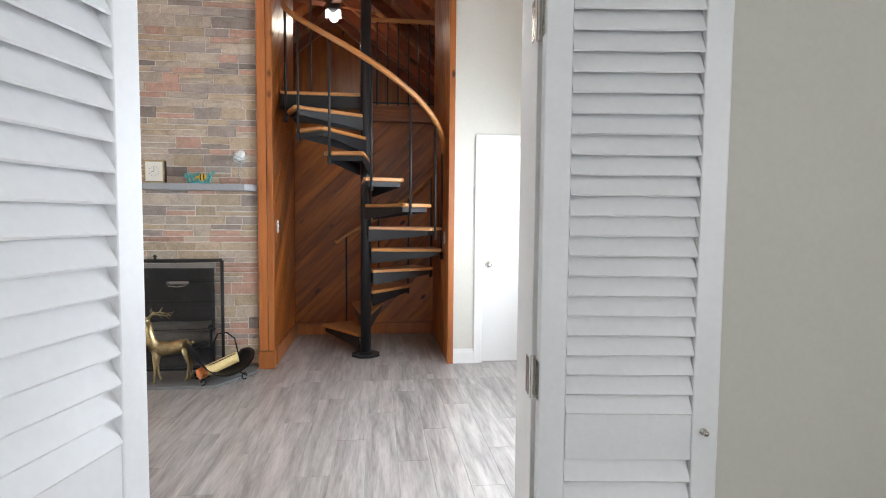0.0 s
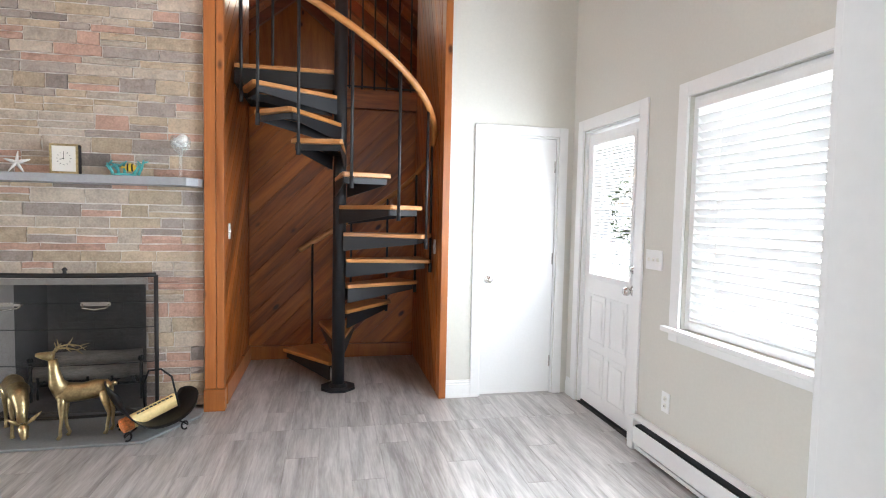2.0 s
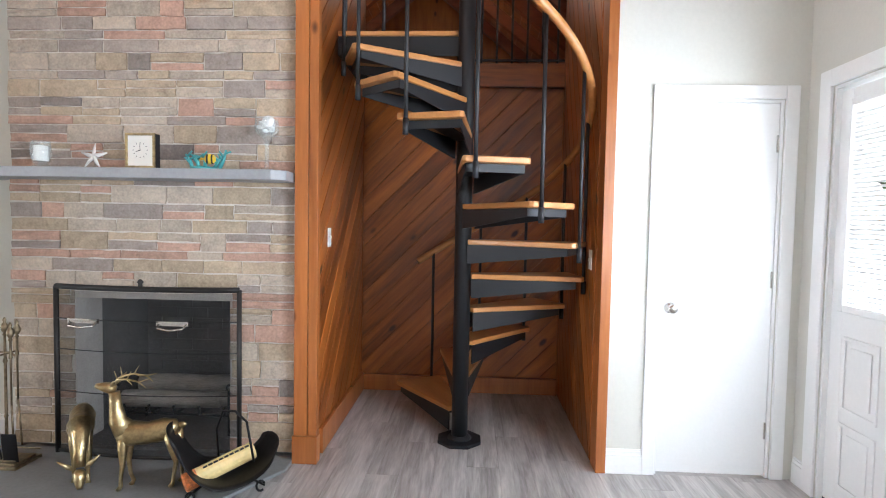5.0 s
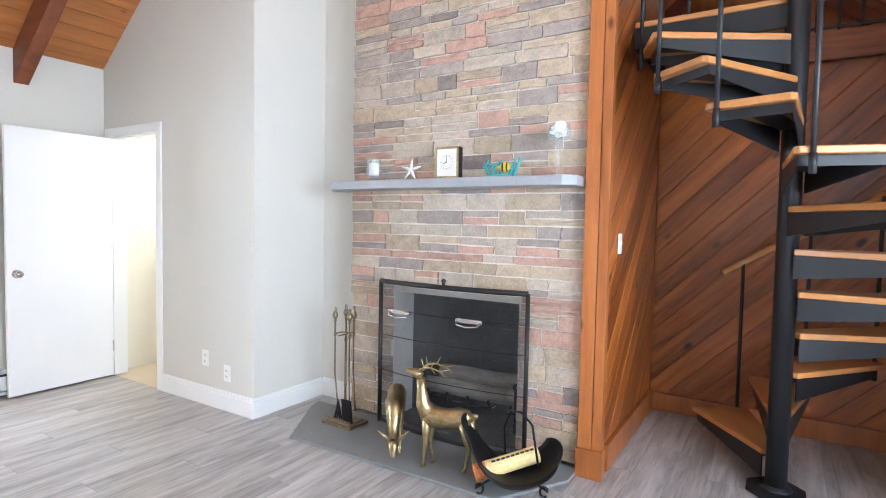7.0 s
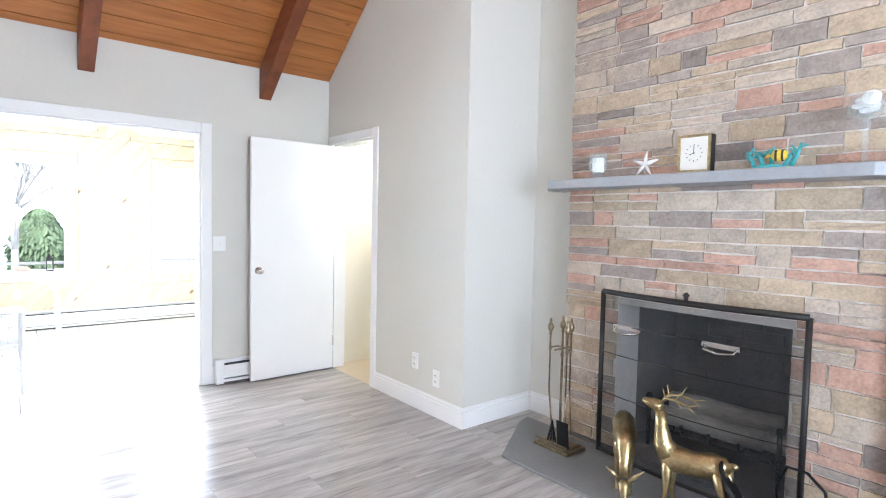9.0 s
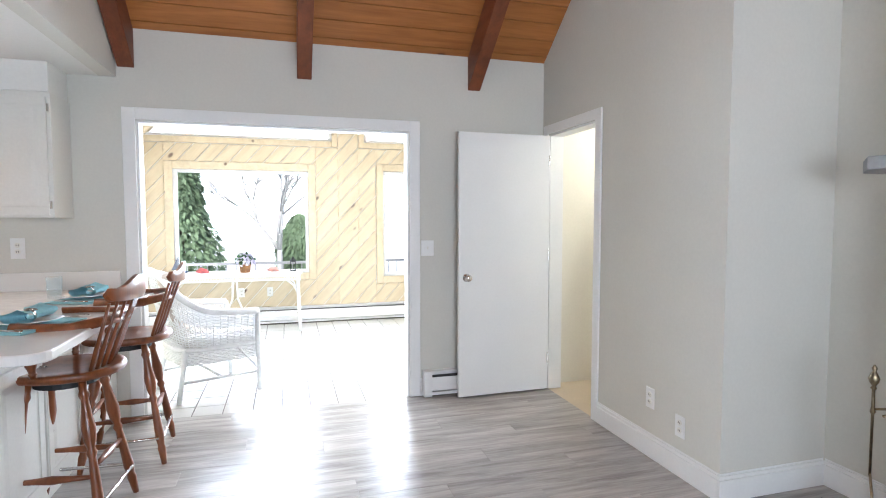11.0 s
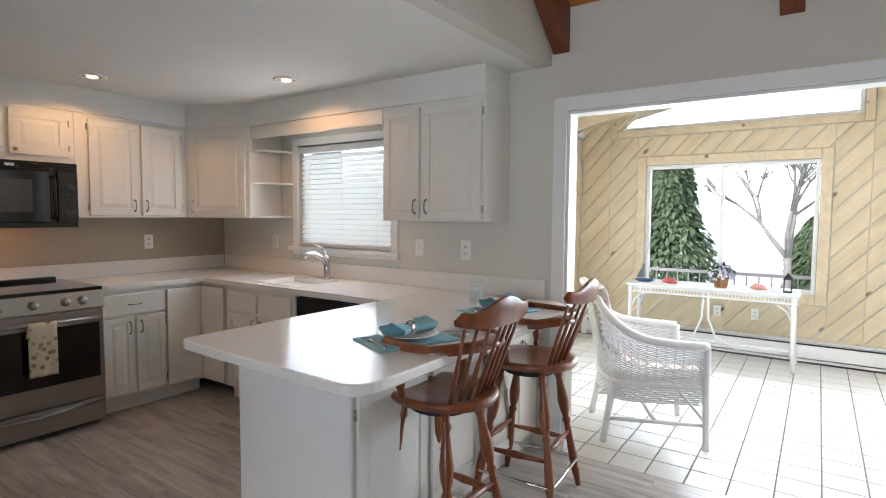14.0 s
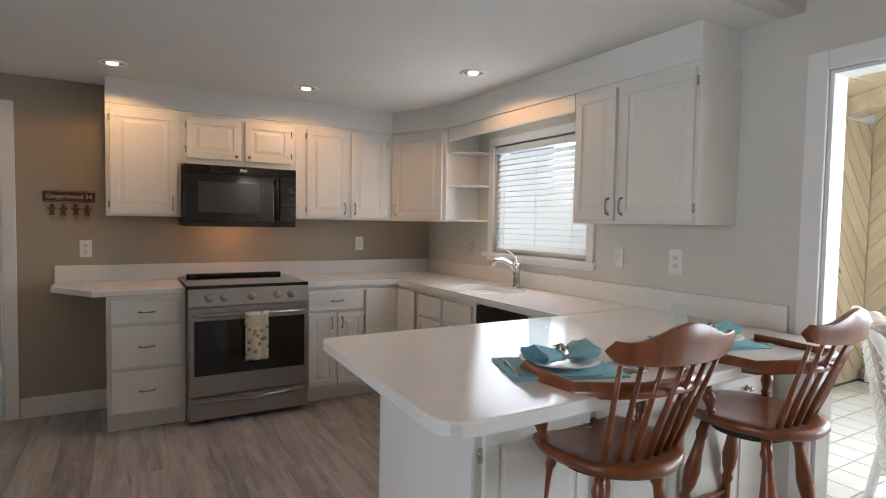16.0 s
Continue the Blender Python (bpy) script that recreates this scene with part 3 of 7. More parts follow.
def knob(bm, c, way, r=0.027):
    q = Vector((0, 0, 1)).rotation_difference(Vector(way)).to_matrix().to_4x4()
    k = r / 0.027
    lathe(bm, [(r * 1.15, 0), (r * 1.15, 0.006 * k), (r * 0.45, 0.01 * k), (r * 0.42, 0.03 * k), (r * 0.9, 0.038 * k), (r, 0.05 * k), (r * 0.85, 0.062 * k), (r * 0.3, 0.067 * k)], 16, Matrix.Translation(c) @ q)


def slab_door(name, m, w, h, label, knob_x, hinge_x, category="door", both=False):
    """A flat door in the x-z plane of its pose, its face at y = 0 towards -y."""
    d = thing(name, m, label, category, kind="structure")
    boxes("leaf", WHITE, [(0, w, 0, 0.035, 0.012, h)], d, 0.002)
    for y, way in ((-0.0005, -1), (0.0355, 1))[:2 if both else 1]:
        bm = bmesh.new()
        knob(bm, (knob_x, y, 0.93), (0, way, 0))
        part("knob", bm, CHROME, d, True)
    for z in (0.22, 1.05, 1.78):
        bm = bmesh.new()
        tube(bm, [(hinge_x, -0.006, z), (hinge_x, -0.006, z + 0.09)], 0.006, 8)
        part("hinge", bm, CHROME, d)
    return d


slab_door("closet_door", pose(2.323, YF + 0.012, 0), 0.584, 2.04, "closed flat white closet door with a round knob", 0.045, 0.576)
slab_door("hall_door", pose(-3.61, 5.015, 0.0, 0, 0, 91.5) @ pose(0, 0, 0), 0.755, 2.025, "flat white door standing wide open against the wall", 0.06, 0.75, both=True)


def entrance_door():
    d = thing("entrance_door", pose(XR + 0.03, 5.309, 0.02, 0, 0, 0), "white panelled entrance door with a blind-covered glass pane", "door", kind="structure")
    w, h = 0.745, 2.03
    spans = panels(0, w, 0, h, [(0.10, w - 0.09, 0.985, 1.95)])
    boxes("leaf", WHITE, [(0, 0.042, a, b, c, e) for a, b, c, e in spans], d, 0.002)
    bm = bmesh.new()
    for a, b in ((0.11, 0.345), (0.40, 0.635)):
        for c, e in ((0.10, 0.42), (0.48, 0.84)):
            for s in ((a, b, c, c + 0.018), (a, b, e - 0.018, e), (a, a + 0.018, c + 0.018, e - 0.018), (b - 0.018, b, c + 0.018, e - 0.018)):
                box(bm, -0.008, -0.0005, *s)
            box(bm, -0.006, -0.0005, a + 0.045, b - 0.045, c + 0.045, e - 0.045)
    part("moulding", bm, WHITE, d, bevel=0.003)
    bm = bmesh.new()
    for s in ((0.105, w - 0.095, 0.955, 0.99), (0.105, w - 0.095, 1.945, 1.98), (0.07, 0.105, 0.955, 1.98), (w - 0.095, w - 0.06, 0.955, 1.98)):
        box(bm, -0.012, -0.0005, *s)
    part("glazing_frame", bm, WHITE, d, bevel=0.004)
    bm = bmesh.new()
    box(bm, 0.018, 0.022, 0.102, w - 0.092, 0.987, 1.948)
    part("pane", bm, GLASS, d).visible_shadow = False
    bm = bmesh.new()
    for i in range(42):
        box(bm, -0.009, 0.009, 0.115, w - 0.115, -0.0006, 0.0006, Matrix.Translation((-0.004, 0, 1.005 + i * 0.0218)) @ Matrix.Rotation(radians(30), 4, "Y"))
    tagged(part("blind_slats", bm, BLINDMAT, d), "thin white blind slats over the pane", kind="stuff")
    bm = bmesh.new()
    knob(bm, (-0.0005, 0.05, 0.935), (-1, 0, 0), 0.03)
    part("knob", bm, CHROME, d, True)
    bm = bmesh.new()
    lathe(bm, [(0.03, 0), (0.03, 0.01), (0.018, 0.014), (0.016, 0.024)], 16, Matrix.Translation((-0.0005, 0.05, 1.075)) @ Matrix.Rotation(radians(-90), 4, "Y"))
    part("deadbolt", bm, CHROME, d, True)
    for z in (0.2, 1.0, 1.75):
        bm = bmesh.new()
        tube(bm, [(-0.006, w + 0.004, z), (-0.006, w + 0.004, z + 0.1)], 0.007, 8)
        part("hinge", bm, CHROME, d)
    boxes("weatherstrip", BLACK, [(0.0, 0.04, 0.0, w, -0.016, -0.001)], d)
    # wreath hung outside the pane
    wr = thing("door_wreath", pose(XR + 0.09, 5.66, 1.48), "round grey-green wreath hung behind the door glass", "wreath")
    bm = bmesh.new()
    rng = random.Random(4)
    for i in range(170):
        a, r, q = rng.uniform(0, 6.283), rng.gauss(0.14, 0.022), rng.uniform(0.012, 0.03)
        lathe(bm, [(0.001, -q), (q * 0.35, 0), (0.001, q)], 4, Matrix.Translation((rng.gauss(0.02, 0.008), r * math.cos(a), r * 1.25 * math.sin(a))) @ Euler((rng.uniform(0, 6), rng.uniform(0, 6), 0)).to_matrix().to_4x4())
    part("leaves", bm, LEAF, wr)
    return d


entrance_door()
tagged(boxes("threshold_entrance", SCREEN, [(XR - 0.004, XR + 0.14, 5.314, 6.048, -0.012, 0.003)]), "dark metal door threshold", "threshold", kind="structure")


def louver_leaf(name, m, w, h, label, knob_x, hinge=False, mid=0.815):
    """A louvred door leaf in the x-z plane, its slats seen from -y; the hinge is on its x = 0 edge."""
    d = thing(name, m, label, "louvered door", "louvered doors", "structure")
    s = 0.062
    boxes("stile", LOUVER, [(0, s, 0, 0.032, 0.01, h)], d, 0.004)
    boxes("stile", LOUVER, [(w - s, w, 0, 0.032, 0.01, h)], d, 0.004)
    for z0, z1 in ((0.01, 0.16), (mid, mid + 0.115), (h - 0.09, h)):
        boxes("rail", LOUVER, [(s + 0.0005, w - s - 0.0005, 0.001, 0.031, z0, z1)], d, 0.003)
    bm = bmesh.new()
    for z0, z1 in ((0.16, mid), (mid + 0.115, h - 0.09)):
        k = int((z1 - z0) / 0.0445)
        for i in range(k):
            z = z0 + (i + 0.5) * (z1 - z0) / k
            # a slat with a rounded lower lip, leaning out at the bottom
            prof = [(-0.031, -0.002), (-0.033, 0.0), (-0.031, 0.0035), (0.031, 0.0035), (0.031, -0.0025), (-0.029, -0.0035)]
            lean = Matrix.Translation((0, 0.0155, z)) @ Matrix.Rotation(radians(62), 4, "X")
            prism(bm, prof, s + 0.001, w - s - 0.001, lean @ Matrix(((0, 0, 1, 0), (1, 0, 0, 0), (0, 1, 0, 0), (0, 0, 0, 1))))
    tagged(part("slats", bm, LOUVER, d), "overlapping white painted slats", kind="stuff")
    bm = bmesh.new()
    knob(bm, (knob_x, -0.0005, mid + 0.07), (0, -1, 0), 0.007)
    part("pull_knob", bm, CHROME, d, True, label="small nickel knob")
    for z in (0.22, 0.955, 1.79) if hinge else ():
        bm = bmesh.new()
        box(bm, -0.0025, -0.0005, 0.003, 0.036, z, z + 0.09)
        box(bm, -0.018, -0.016, 0.046, 0.082, z, z + 0.09)
        tube(bm, [(-0.008, 0.041, z - 0.006), (-0.008, 0.041, z + 0.096)], 0.0065, 10)
        for dz in (0.016, 0.045, 0.074):
            box(bm, -0.0035, -0.0027, 0.016, 0.022, z + dz - 0.003, z + dz + 0.003)
        part("hinge", bm, CHROME, d, label="nickel hinge")
    return d


louver_leaf("louvered_door", pose(1.713, 2.487, 0, 0, 0, -6.4), 0.42, 2.03, "white louvered door folded back near the wall", 0.385, True)
louver_leaf("louvered_door", pose(0.877, 1.761, 0, 0, 0, 77.4), 0.45, 2.03, "white louvered door standing open into the room", 0.035, mid=0.925)


# ---- stone fireplace ----
STONES = [material("veneer_stone_" + n, c, 0.88, var=0.24, scale=14, rand=0.4, bump=1.0, bscale=28, fine=75) for n, c in
          (("buff", (0.47, 0.375, 0.265)), ("rose", (0.48, 0.31, 0.235)), ("grey", (0.355, 0.30, 0.26)), ("pale", (0.49, 0.415, 0.335)), ("slate", (0.265, 0.225, 0.20)))]
FX0, FX1, OX0, OX1, OZ = -1.39, 0.285, -1.02, -0.10, 0.90


def fireplace():
    f = thing("fireplace", pose(0, 0, 0), "fireplace wall of random coursed rose, buff and grey stone", "fireplace", kind="structure")
    bm = bmesh.new()
    for p, q, c, d in panels(FX0 + 0.01, FX1, 0.03, 6.0, [(OX0, OX1, 0.03, OZ)]):
        box(bm, p, q, YB + 0.02, YB + 0.25, c, d)
    clip_roof(bm)
    part("mortar_bed", bm, MORTAR, f)
    bm = bmesh.new()
    box(bm, OX0 - 0.1, OX1 + 0.1, YB + 0.80, YB + 0.86, 0, 1.1), box(bm, OX0 - 0.1, OX0 - 0.04, YB + 0.25, YB + 0.80, 0, 1.1), box(bm, OX1 + 0.04, OX1 + 0.1, YB + 0.25, YB + 0.80, 0, 1.1)
    box(bm, OX0 - 0.1, OX1 + 0.1, YB + 0.25, YB + 0.86, 1.1, 1.16), box(bm, OX0 - 0.1, OX1 + 0.1, YB + 0.02, YB + 0.86, -0.01, 0.03)
    part("firebox", bm, SOOT, f)
    rng = random.Random(11)
    bm = bmesh.new()
    row, k = 0, 0
    while k < 11:
        z = 0.04 + k * 0.0775
        x = OX0 - 0.04
        while x < OX1:
            w = 0.225 if not (row % 2 and x < OX0) else 0.11
            box(bm, x + 0.004, min(x + w - 0.004, OX1 + 0.04), YB + 0.79, YB + 0.805, z, z + 0.07)
            x += w
        row, k = row + 1, k + 1
    part("firebrick", bm, SOOT, f)
    return f


FIRE = fireplace()


def hearth():
    bm = bmesh.new()
    prism(bm, [(-1.36, 5.68), (0.05, 5.70), (0.29, 6.10), (0.29, YB), (-1.7, YB), (-1.66, 6.15)][::1], 0.002, 0.02)
    tagged(part("hearth_slab", bm, SLATE, bevel=0.004), "flat dark grey slate hearth slab", "hearth", kind="structure")


hearth()


def mantel():
    bm = bmesh.new()
    prism(bm, [(-1.545, 6.235), (-1.40, 6.06), (0.22, 6.06), (0.282, 6.12), (0.282, 6.29), (-1.39, 6.29), (-1.545, 6.42)], 1.58, 1.635)
    tagged(part("mantel_shelf", bm, MANTEL, bevel=0.004), "thick grey painted stone mantel shelf", "mantel")


mantel()


# ---- stair alcove ----
def alcove():
    wall_y("wall_alcove_left", 0.285, 0.385, YF + 0.015, 7.72, 5.6, (), PINEV)
    wall_y("wall_alcove_right", 2.00, 2.06, YF + 0.115, 7.72, 4.9, (), PINEV)
    wall_x("wall_alcove_back", 7.66, 7.72, 0.385, 2.00, 2.62, (), PINEV)
    post = thing("alcove_post", pose(0.295, YF - 0.04, 0), "orange stained pine corner boards beside the stone", "post", kind="structure")
    boxes("board", PINEV, [(0, 0.075, 0, 0.055, 0.16, 5.2)], post, 0.003)
    boxes("board", PINEV, [(0.079, 0.13, 0.004, 0.055, 0.16, 5.2)], post, 0.003)
    boxes("plinth", PINEV, [(-0.006, 0.136, -0.014, 0.055, 0.002, 0.158)], post, 0.003)
    trim = thing("alcove_trim", pose(1.985, YF - 0.02, 0), "orange stained pine edge board of the alcove", "trim", kind="structure")
    boxes("board", PINEV, [(0, 0.055, 0, 0.135, 0.002, 4.6)], trim, 0.003)
    b = boxes("baseboard_alcove", PINEV, [(0.40, 1.985, 7.60, 7.63, 0.001, 0.13), (0.40, 0.425, YF + 0.1, 7.60, 0.001, 0.15)], bevel=0.003)
    tagged(b, "orange stained pine baseboard", "baseboard", kind="structure")
    cap = boxes("loft_edge_board", PINE, [(0.40, 1.985, 7.585, 7.63, 2.45, 2.63)], bevel=0.003)
    tagged(cap, "wide stained pine board under the loft edge", "trim", kind="structure")
    # loft beyond
    tagged(boxes("floor_loft", PINE, [(-2.2, 3.0, 7.66, 11.4, 2.50, 2.56)]), "stained wood loft floor", "floor", kind="structure")
    wall_x("wall_loft_end", 11.4, 11.5, -3.5, 4.4, 7, (), PINEV, True, 2.4)
    wall_y("wall_loft_left", -2.3, -2.2, 7.72, 11.4, 2.75, (), PINEV, 2.5)
    wall_y("wall_loft_right", 3.0, 3.1, 7.72, 11.4, 3.1, (), PINEV, 2.5)
    ang = math.atan(SLOPE)
    bm, beams = bmesh.new(), []
    for side in (-1, 1):
        m = Matrix.Translation((0.62, 0, 4.85)) @ Matrix.Rotation(ang * side, 4, "Y")
        length = 3.7
        for i in range(26):
            a, b = side * (i * 0.142 + 0.004), side * ((i + 1) * 0.142 - 0.004)
            box(bm, min(a, b), max(a, b), 7.73, 11.39, 0.0, 0.03, m)
        for y in (8.0, 8.75, 9.5, 10.25, 11.0):
            q = bmesh.new()
            a, b = 0.03 * side, side * 3.0
            box(q, min(a, b), max(a, b), y - 0.045, y + 0.045, -0.14, -0.003, m)
            tagged(part("loft_beam", q, BEAM, bevel=0.004), "dark stained sloping loft rafter", "beam", "loft beams", "structure")
    tagged(part("ceiling_loft", bm, PINE), "stained pine board loft ceiling", "ceiling", kind="structure")
    wall_x("wall_loft_front_left", 7.66, 7.72, -2.3, 0.385, 7, (), PINEV, True, 2.5)
    wall_x("wall_loft_front_right", 7.66, 7.72, 2.0, 3.1, 7, (), PINEV, True, 2.5)


alcove()


def clip_strip(poly, a, b, c):
    """Keep the part of a convex polygon with a*x + b*y <= c."""
    out = []
    for p, q in zip(poly, poly[1:] + poly[:1]):
        fp, fq = a * p[0] + b * p[1] - c, a * q[0] + b * q[1] - c
        if fp <= 0:
            out.append(p)
        if (fp < 0) != (fq < 0) and abs(fp - fq) > 1e-9:
            t = fp / (fp - fq)
            out.append((p[0] + t * (q[0] - p[0]), p[1] + t * (q[1] - p[1])))
    return out


def diagonal_boards(parent, rects, m, mat, w=0.14, ang=45, gap=0.006, thick=0.012, name="plank"):
    """Boards laid at an angle over the rectangles (a0, a1, z0, z1) of a plane; m takes (a, z, out) to the world."""
    ca, sa = math.cos(radians(ang)), math.sin(radians(ang))
    nx, ny = -sa, ca
    for a0, a1, z0, z1 in rects:
        base = [(a0, z0), (a1, z0), (a1, z1), (a0, z1)]
        vals = [nx * x + ny * y for x, y in base]
        for i in range(int(min(vals) // w), int(max(vals) // w) + 1):
            p = clip_strip(clip_strip(base, nx, ny, (i + 1) * w - gap / 2), -nx, -ny, -(i * w + gap / 2))
            if len(p) < 3:
                continue
            cx, cy = sum(x for x, _ in p) / len(p), sum(y for _, y in p) / len(p)
            loc = [((x - cx) * ca + (y - cy) * sa, -(x - cx) * sa + (y - cy) * ca) for x, y in p]
            area = sum(x0 * y1 - x1 * y0 for (x0, y0), (x1, y1) in zip(loc, loc[1:] + loc[:1]))
            if abs(area) < 0.0016:
                continue
            bm = bmesh.new()
            prism(bm, loc, 0, thick)
            part(name, bm, mat, parent, bevel=0.0025, m=m @ pose(cx, cy, 0, 0, 0, ang))


def alcove_boards():
    back = thing("alcove_panelling_back", pose(0, 0, 0), "diagonal knotty pine boards, stained orange-brown", "panelling", kind="structure")
    diagonal_boards(back, [(0.40, 1.985, 0.13, 2.45)], Matrix(((1, 0, 0, 0), (0, 0, -1, 7.656), (0, 1, 0, 0), (0, 0, 0, 1))), PINE, 0.135, 45)
    left = thing("alcove_panelling_left", pose(0, 0, 0), "diagonal knotty pine boards on the alcove side", "panelling", kind="structure")
    diagonal_boards(left, [(6.33, 7.60, 0.15, 4.6)], Matrix(((0, 0, 1, 0.388), (1, 0, 0, 0), (0, 1, 0, 0), (0, 0, 0, 1))), PINE, 0.135, 45)
    right = thing("alcove_panelling_right", pose(0, 0, 0), "diagonal knotty pine boards on the alcove side", "panelling", kind="structure")
    diagonal_boards(right, [(6.39, 7.60, 0.01, 4.3)], Matrix(((0, 0, -1, 1.997), (1, 0, 0, 0), (0, 1, 0, 0), (0, 0, 0, 1))), PINE, 0.135, 65)


# ---- spiral stair ----
PX, PY, RISE = 1.225, 6.62, 0.2125


def spiral_stair():
    s = thing("spiral_staircase", pose(PX, PY, 0), "black steel spiral staircase with oak treads and handrail", "staircase")
    bm = bmesh.new()
    lathe(bm, [(0.051, 0.02), (0.051, 4.1)], 24)
    part("pole", bm, BLACK, s, True)
    bm = bmesh.new()
    prism(bm, [(0.145 * math.cos(radians(22.5 + 45 * i)), 0.145 * math.sin(radians(22.5 + 45 * i))) for i in range(8)], 0.002, 0.022)
    lathe(bm, [(0.075, 0.022), (0.075, 0.03), (0.055, 0.045)], 24)
    part("base_plate", bm, BLACK, s, bevel=0.003)
    R = 0.72
    angle = lambda i: radians(117 - 27.6 * i)
    bm = bmesh.new()
    prism(bm, [(0.05, -0.055), (R * 0.97, -0.175), (R, -0.16), (R, 0.16), (R * 0.97, 0.175), (0.05, 0.055)], -0.032, 0)
    tread = part("tread", bm, TREAD, s, bevel=0.006, label="oak tread")
    bm = bmesh.new()
    for y0, y1 in ((-0.05, -0.15), (0.05, 0.15)):
        d = Vector((R - 0.09, y1 - y0, 0)).normalized()
        nx, ny = -d.y * 0.004, d.x * 0.004
        lo = [(0.05, y0, -0.15), (R - 0.05, y1, -0.075), (R - 0.05, y1, -0.034), (0.05, y0, -0.034)]
        a, b = [bm.verts.new((x + nx, y + ny, z)) for x, y, z in lo], [bm.verts.new((x - nx, y - ny, z)) for x, y, z in lo]
        bm.faces.new(a), bm.faces.new(b[::-1])
        for i in range(4):
            bm.faces.new((a[i], b[i], b[(i + 1) % 4], a[(i + 1) % 4]))
    box(bm, R - 0.054, R - 0.046, -0.15, 0.15, -0.075, -0.034)
    box(bm, 0.05, R - 0.05, -0.05, 0.05, -0.042, -0.034)
    bracket = part("tread_bracket", bm, BLACK, s)
    for i in range(11):
        m = pose(0, 0, RISE * (i + 1), 0, 0, math.degrees(angle(i)))
        for o in (tread, bracket):
            if i == 0:
                o.matrix_basis = m
            else:
                c = o.copy()
                scene.collection.objects.link(c)
                c.matrix_basis = m
    # handrail and balusters
    rail, n = [], 60
    for k in range(n + 1):
        i = 0.0 + k * 10.6 / n
        a = angle(i)
        rail.append(((R + 0.03) * math.cos(a), (R + 0.03) * math.sin(a), RISE * (i + 1) + 0.87))
    bm = bmesh.new()
    tube(bm, rail, 0.024, 10)
    part("handrail", bm, TREAD, s, True, label="oak handrail")
    for i in range(11):
        for off, up in ((-9, 0.93),):
            a = angle(i) + radians(off)
            bm = bmesh.new()
            x, y = (R + 0.018) * math.cos(a), (R + 0.018) * math.sin(a)
            z = RISE * (i + 1)
            tube(bm, [(x, y, z - 0.10), (x, y, z + up)], 0.0105, 8)
            tube(bm, [(x, y, z - 0.11), (x, y, z - 0.03)], 0.015, 8)
            part("baluster", bm, BLACK, s, True)
    # landing
    z = RISE * 12
    boxes("landing", TREAD, [(-0.80, -0.055, 0.02, 0.98, z - 0.03, z)], s, 0.005, label="oak landing")
    boxes("landing_frame", BLACK, [(-0.80, -0.05, 0.03, 0.04, z - 0.15, z - 0.032), (-0.80, -0.05, 0.94, 0.95, z - 0.15, z - 0.032), (-0.80, -0.79, 0.04, 0.94, z - 0.15, z - 0.032), (-0.06, -0.05, 0.04, 0.94, z - 0.15, z - 0.032)], s)
    for x in (-0.76, -0.52):
        bm = bmesh.new()
        tube(bm, [(x, 0.05, z - 0.1), (x, 0.05, z + 0.92)], 0.0105, 8)
        part("baluster", bm, BLACK, s, True)


spiral_stair()


def loft_rail():
    r = thing("loft_railing", pose(0, 7.64, 2.63), "black balusters with an oak rail along the loft edge", "railing")
    boxes("top_rail", TREAD, [(1.25, 1.985, -0.02, 0.025, 0.94, 0.985)], r, 0.006)
    boxes("bottom_rail", BLACK, [(1.25, 1.985, -0.008, 0.012, 0.03, 0.045)], r)
    bm = bmesh.new()
    tube(bm, [(1.33, 0, 0.0), (1.33, 0, 0.94)], 0.009, 8)
    b = part("baluster", bm, BLACK, r, True)
    for k in range(1, 6):
        c = b.copy()
        scene.collection.objects.link(c)
        c.matrix_basis = pose(0.12 * k, 0, 0)


loft_rail()


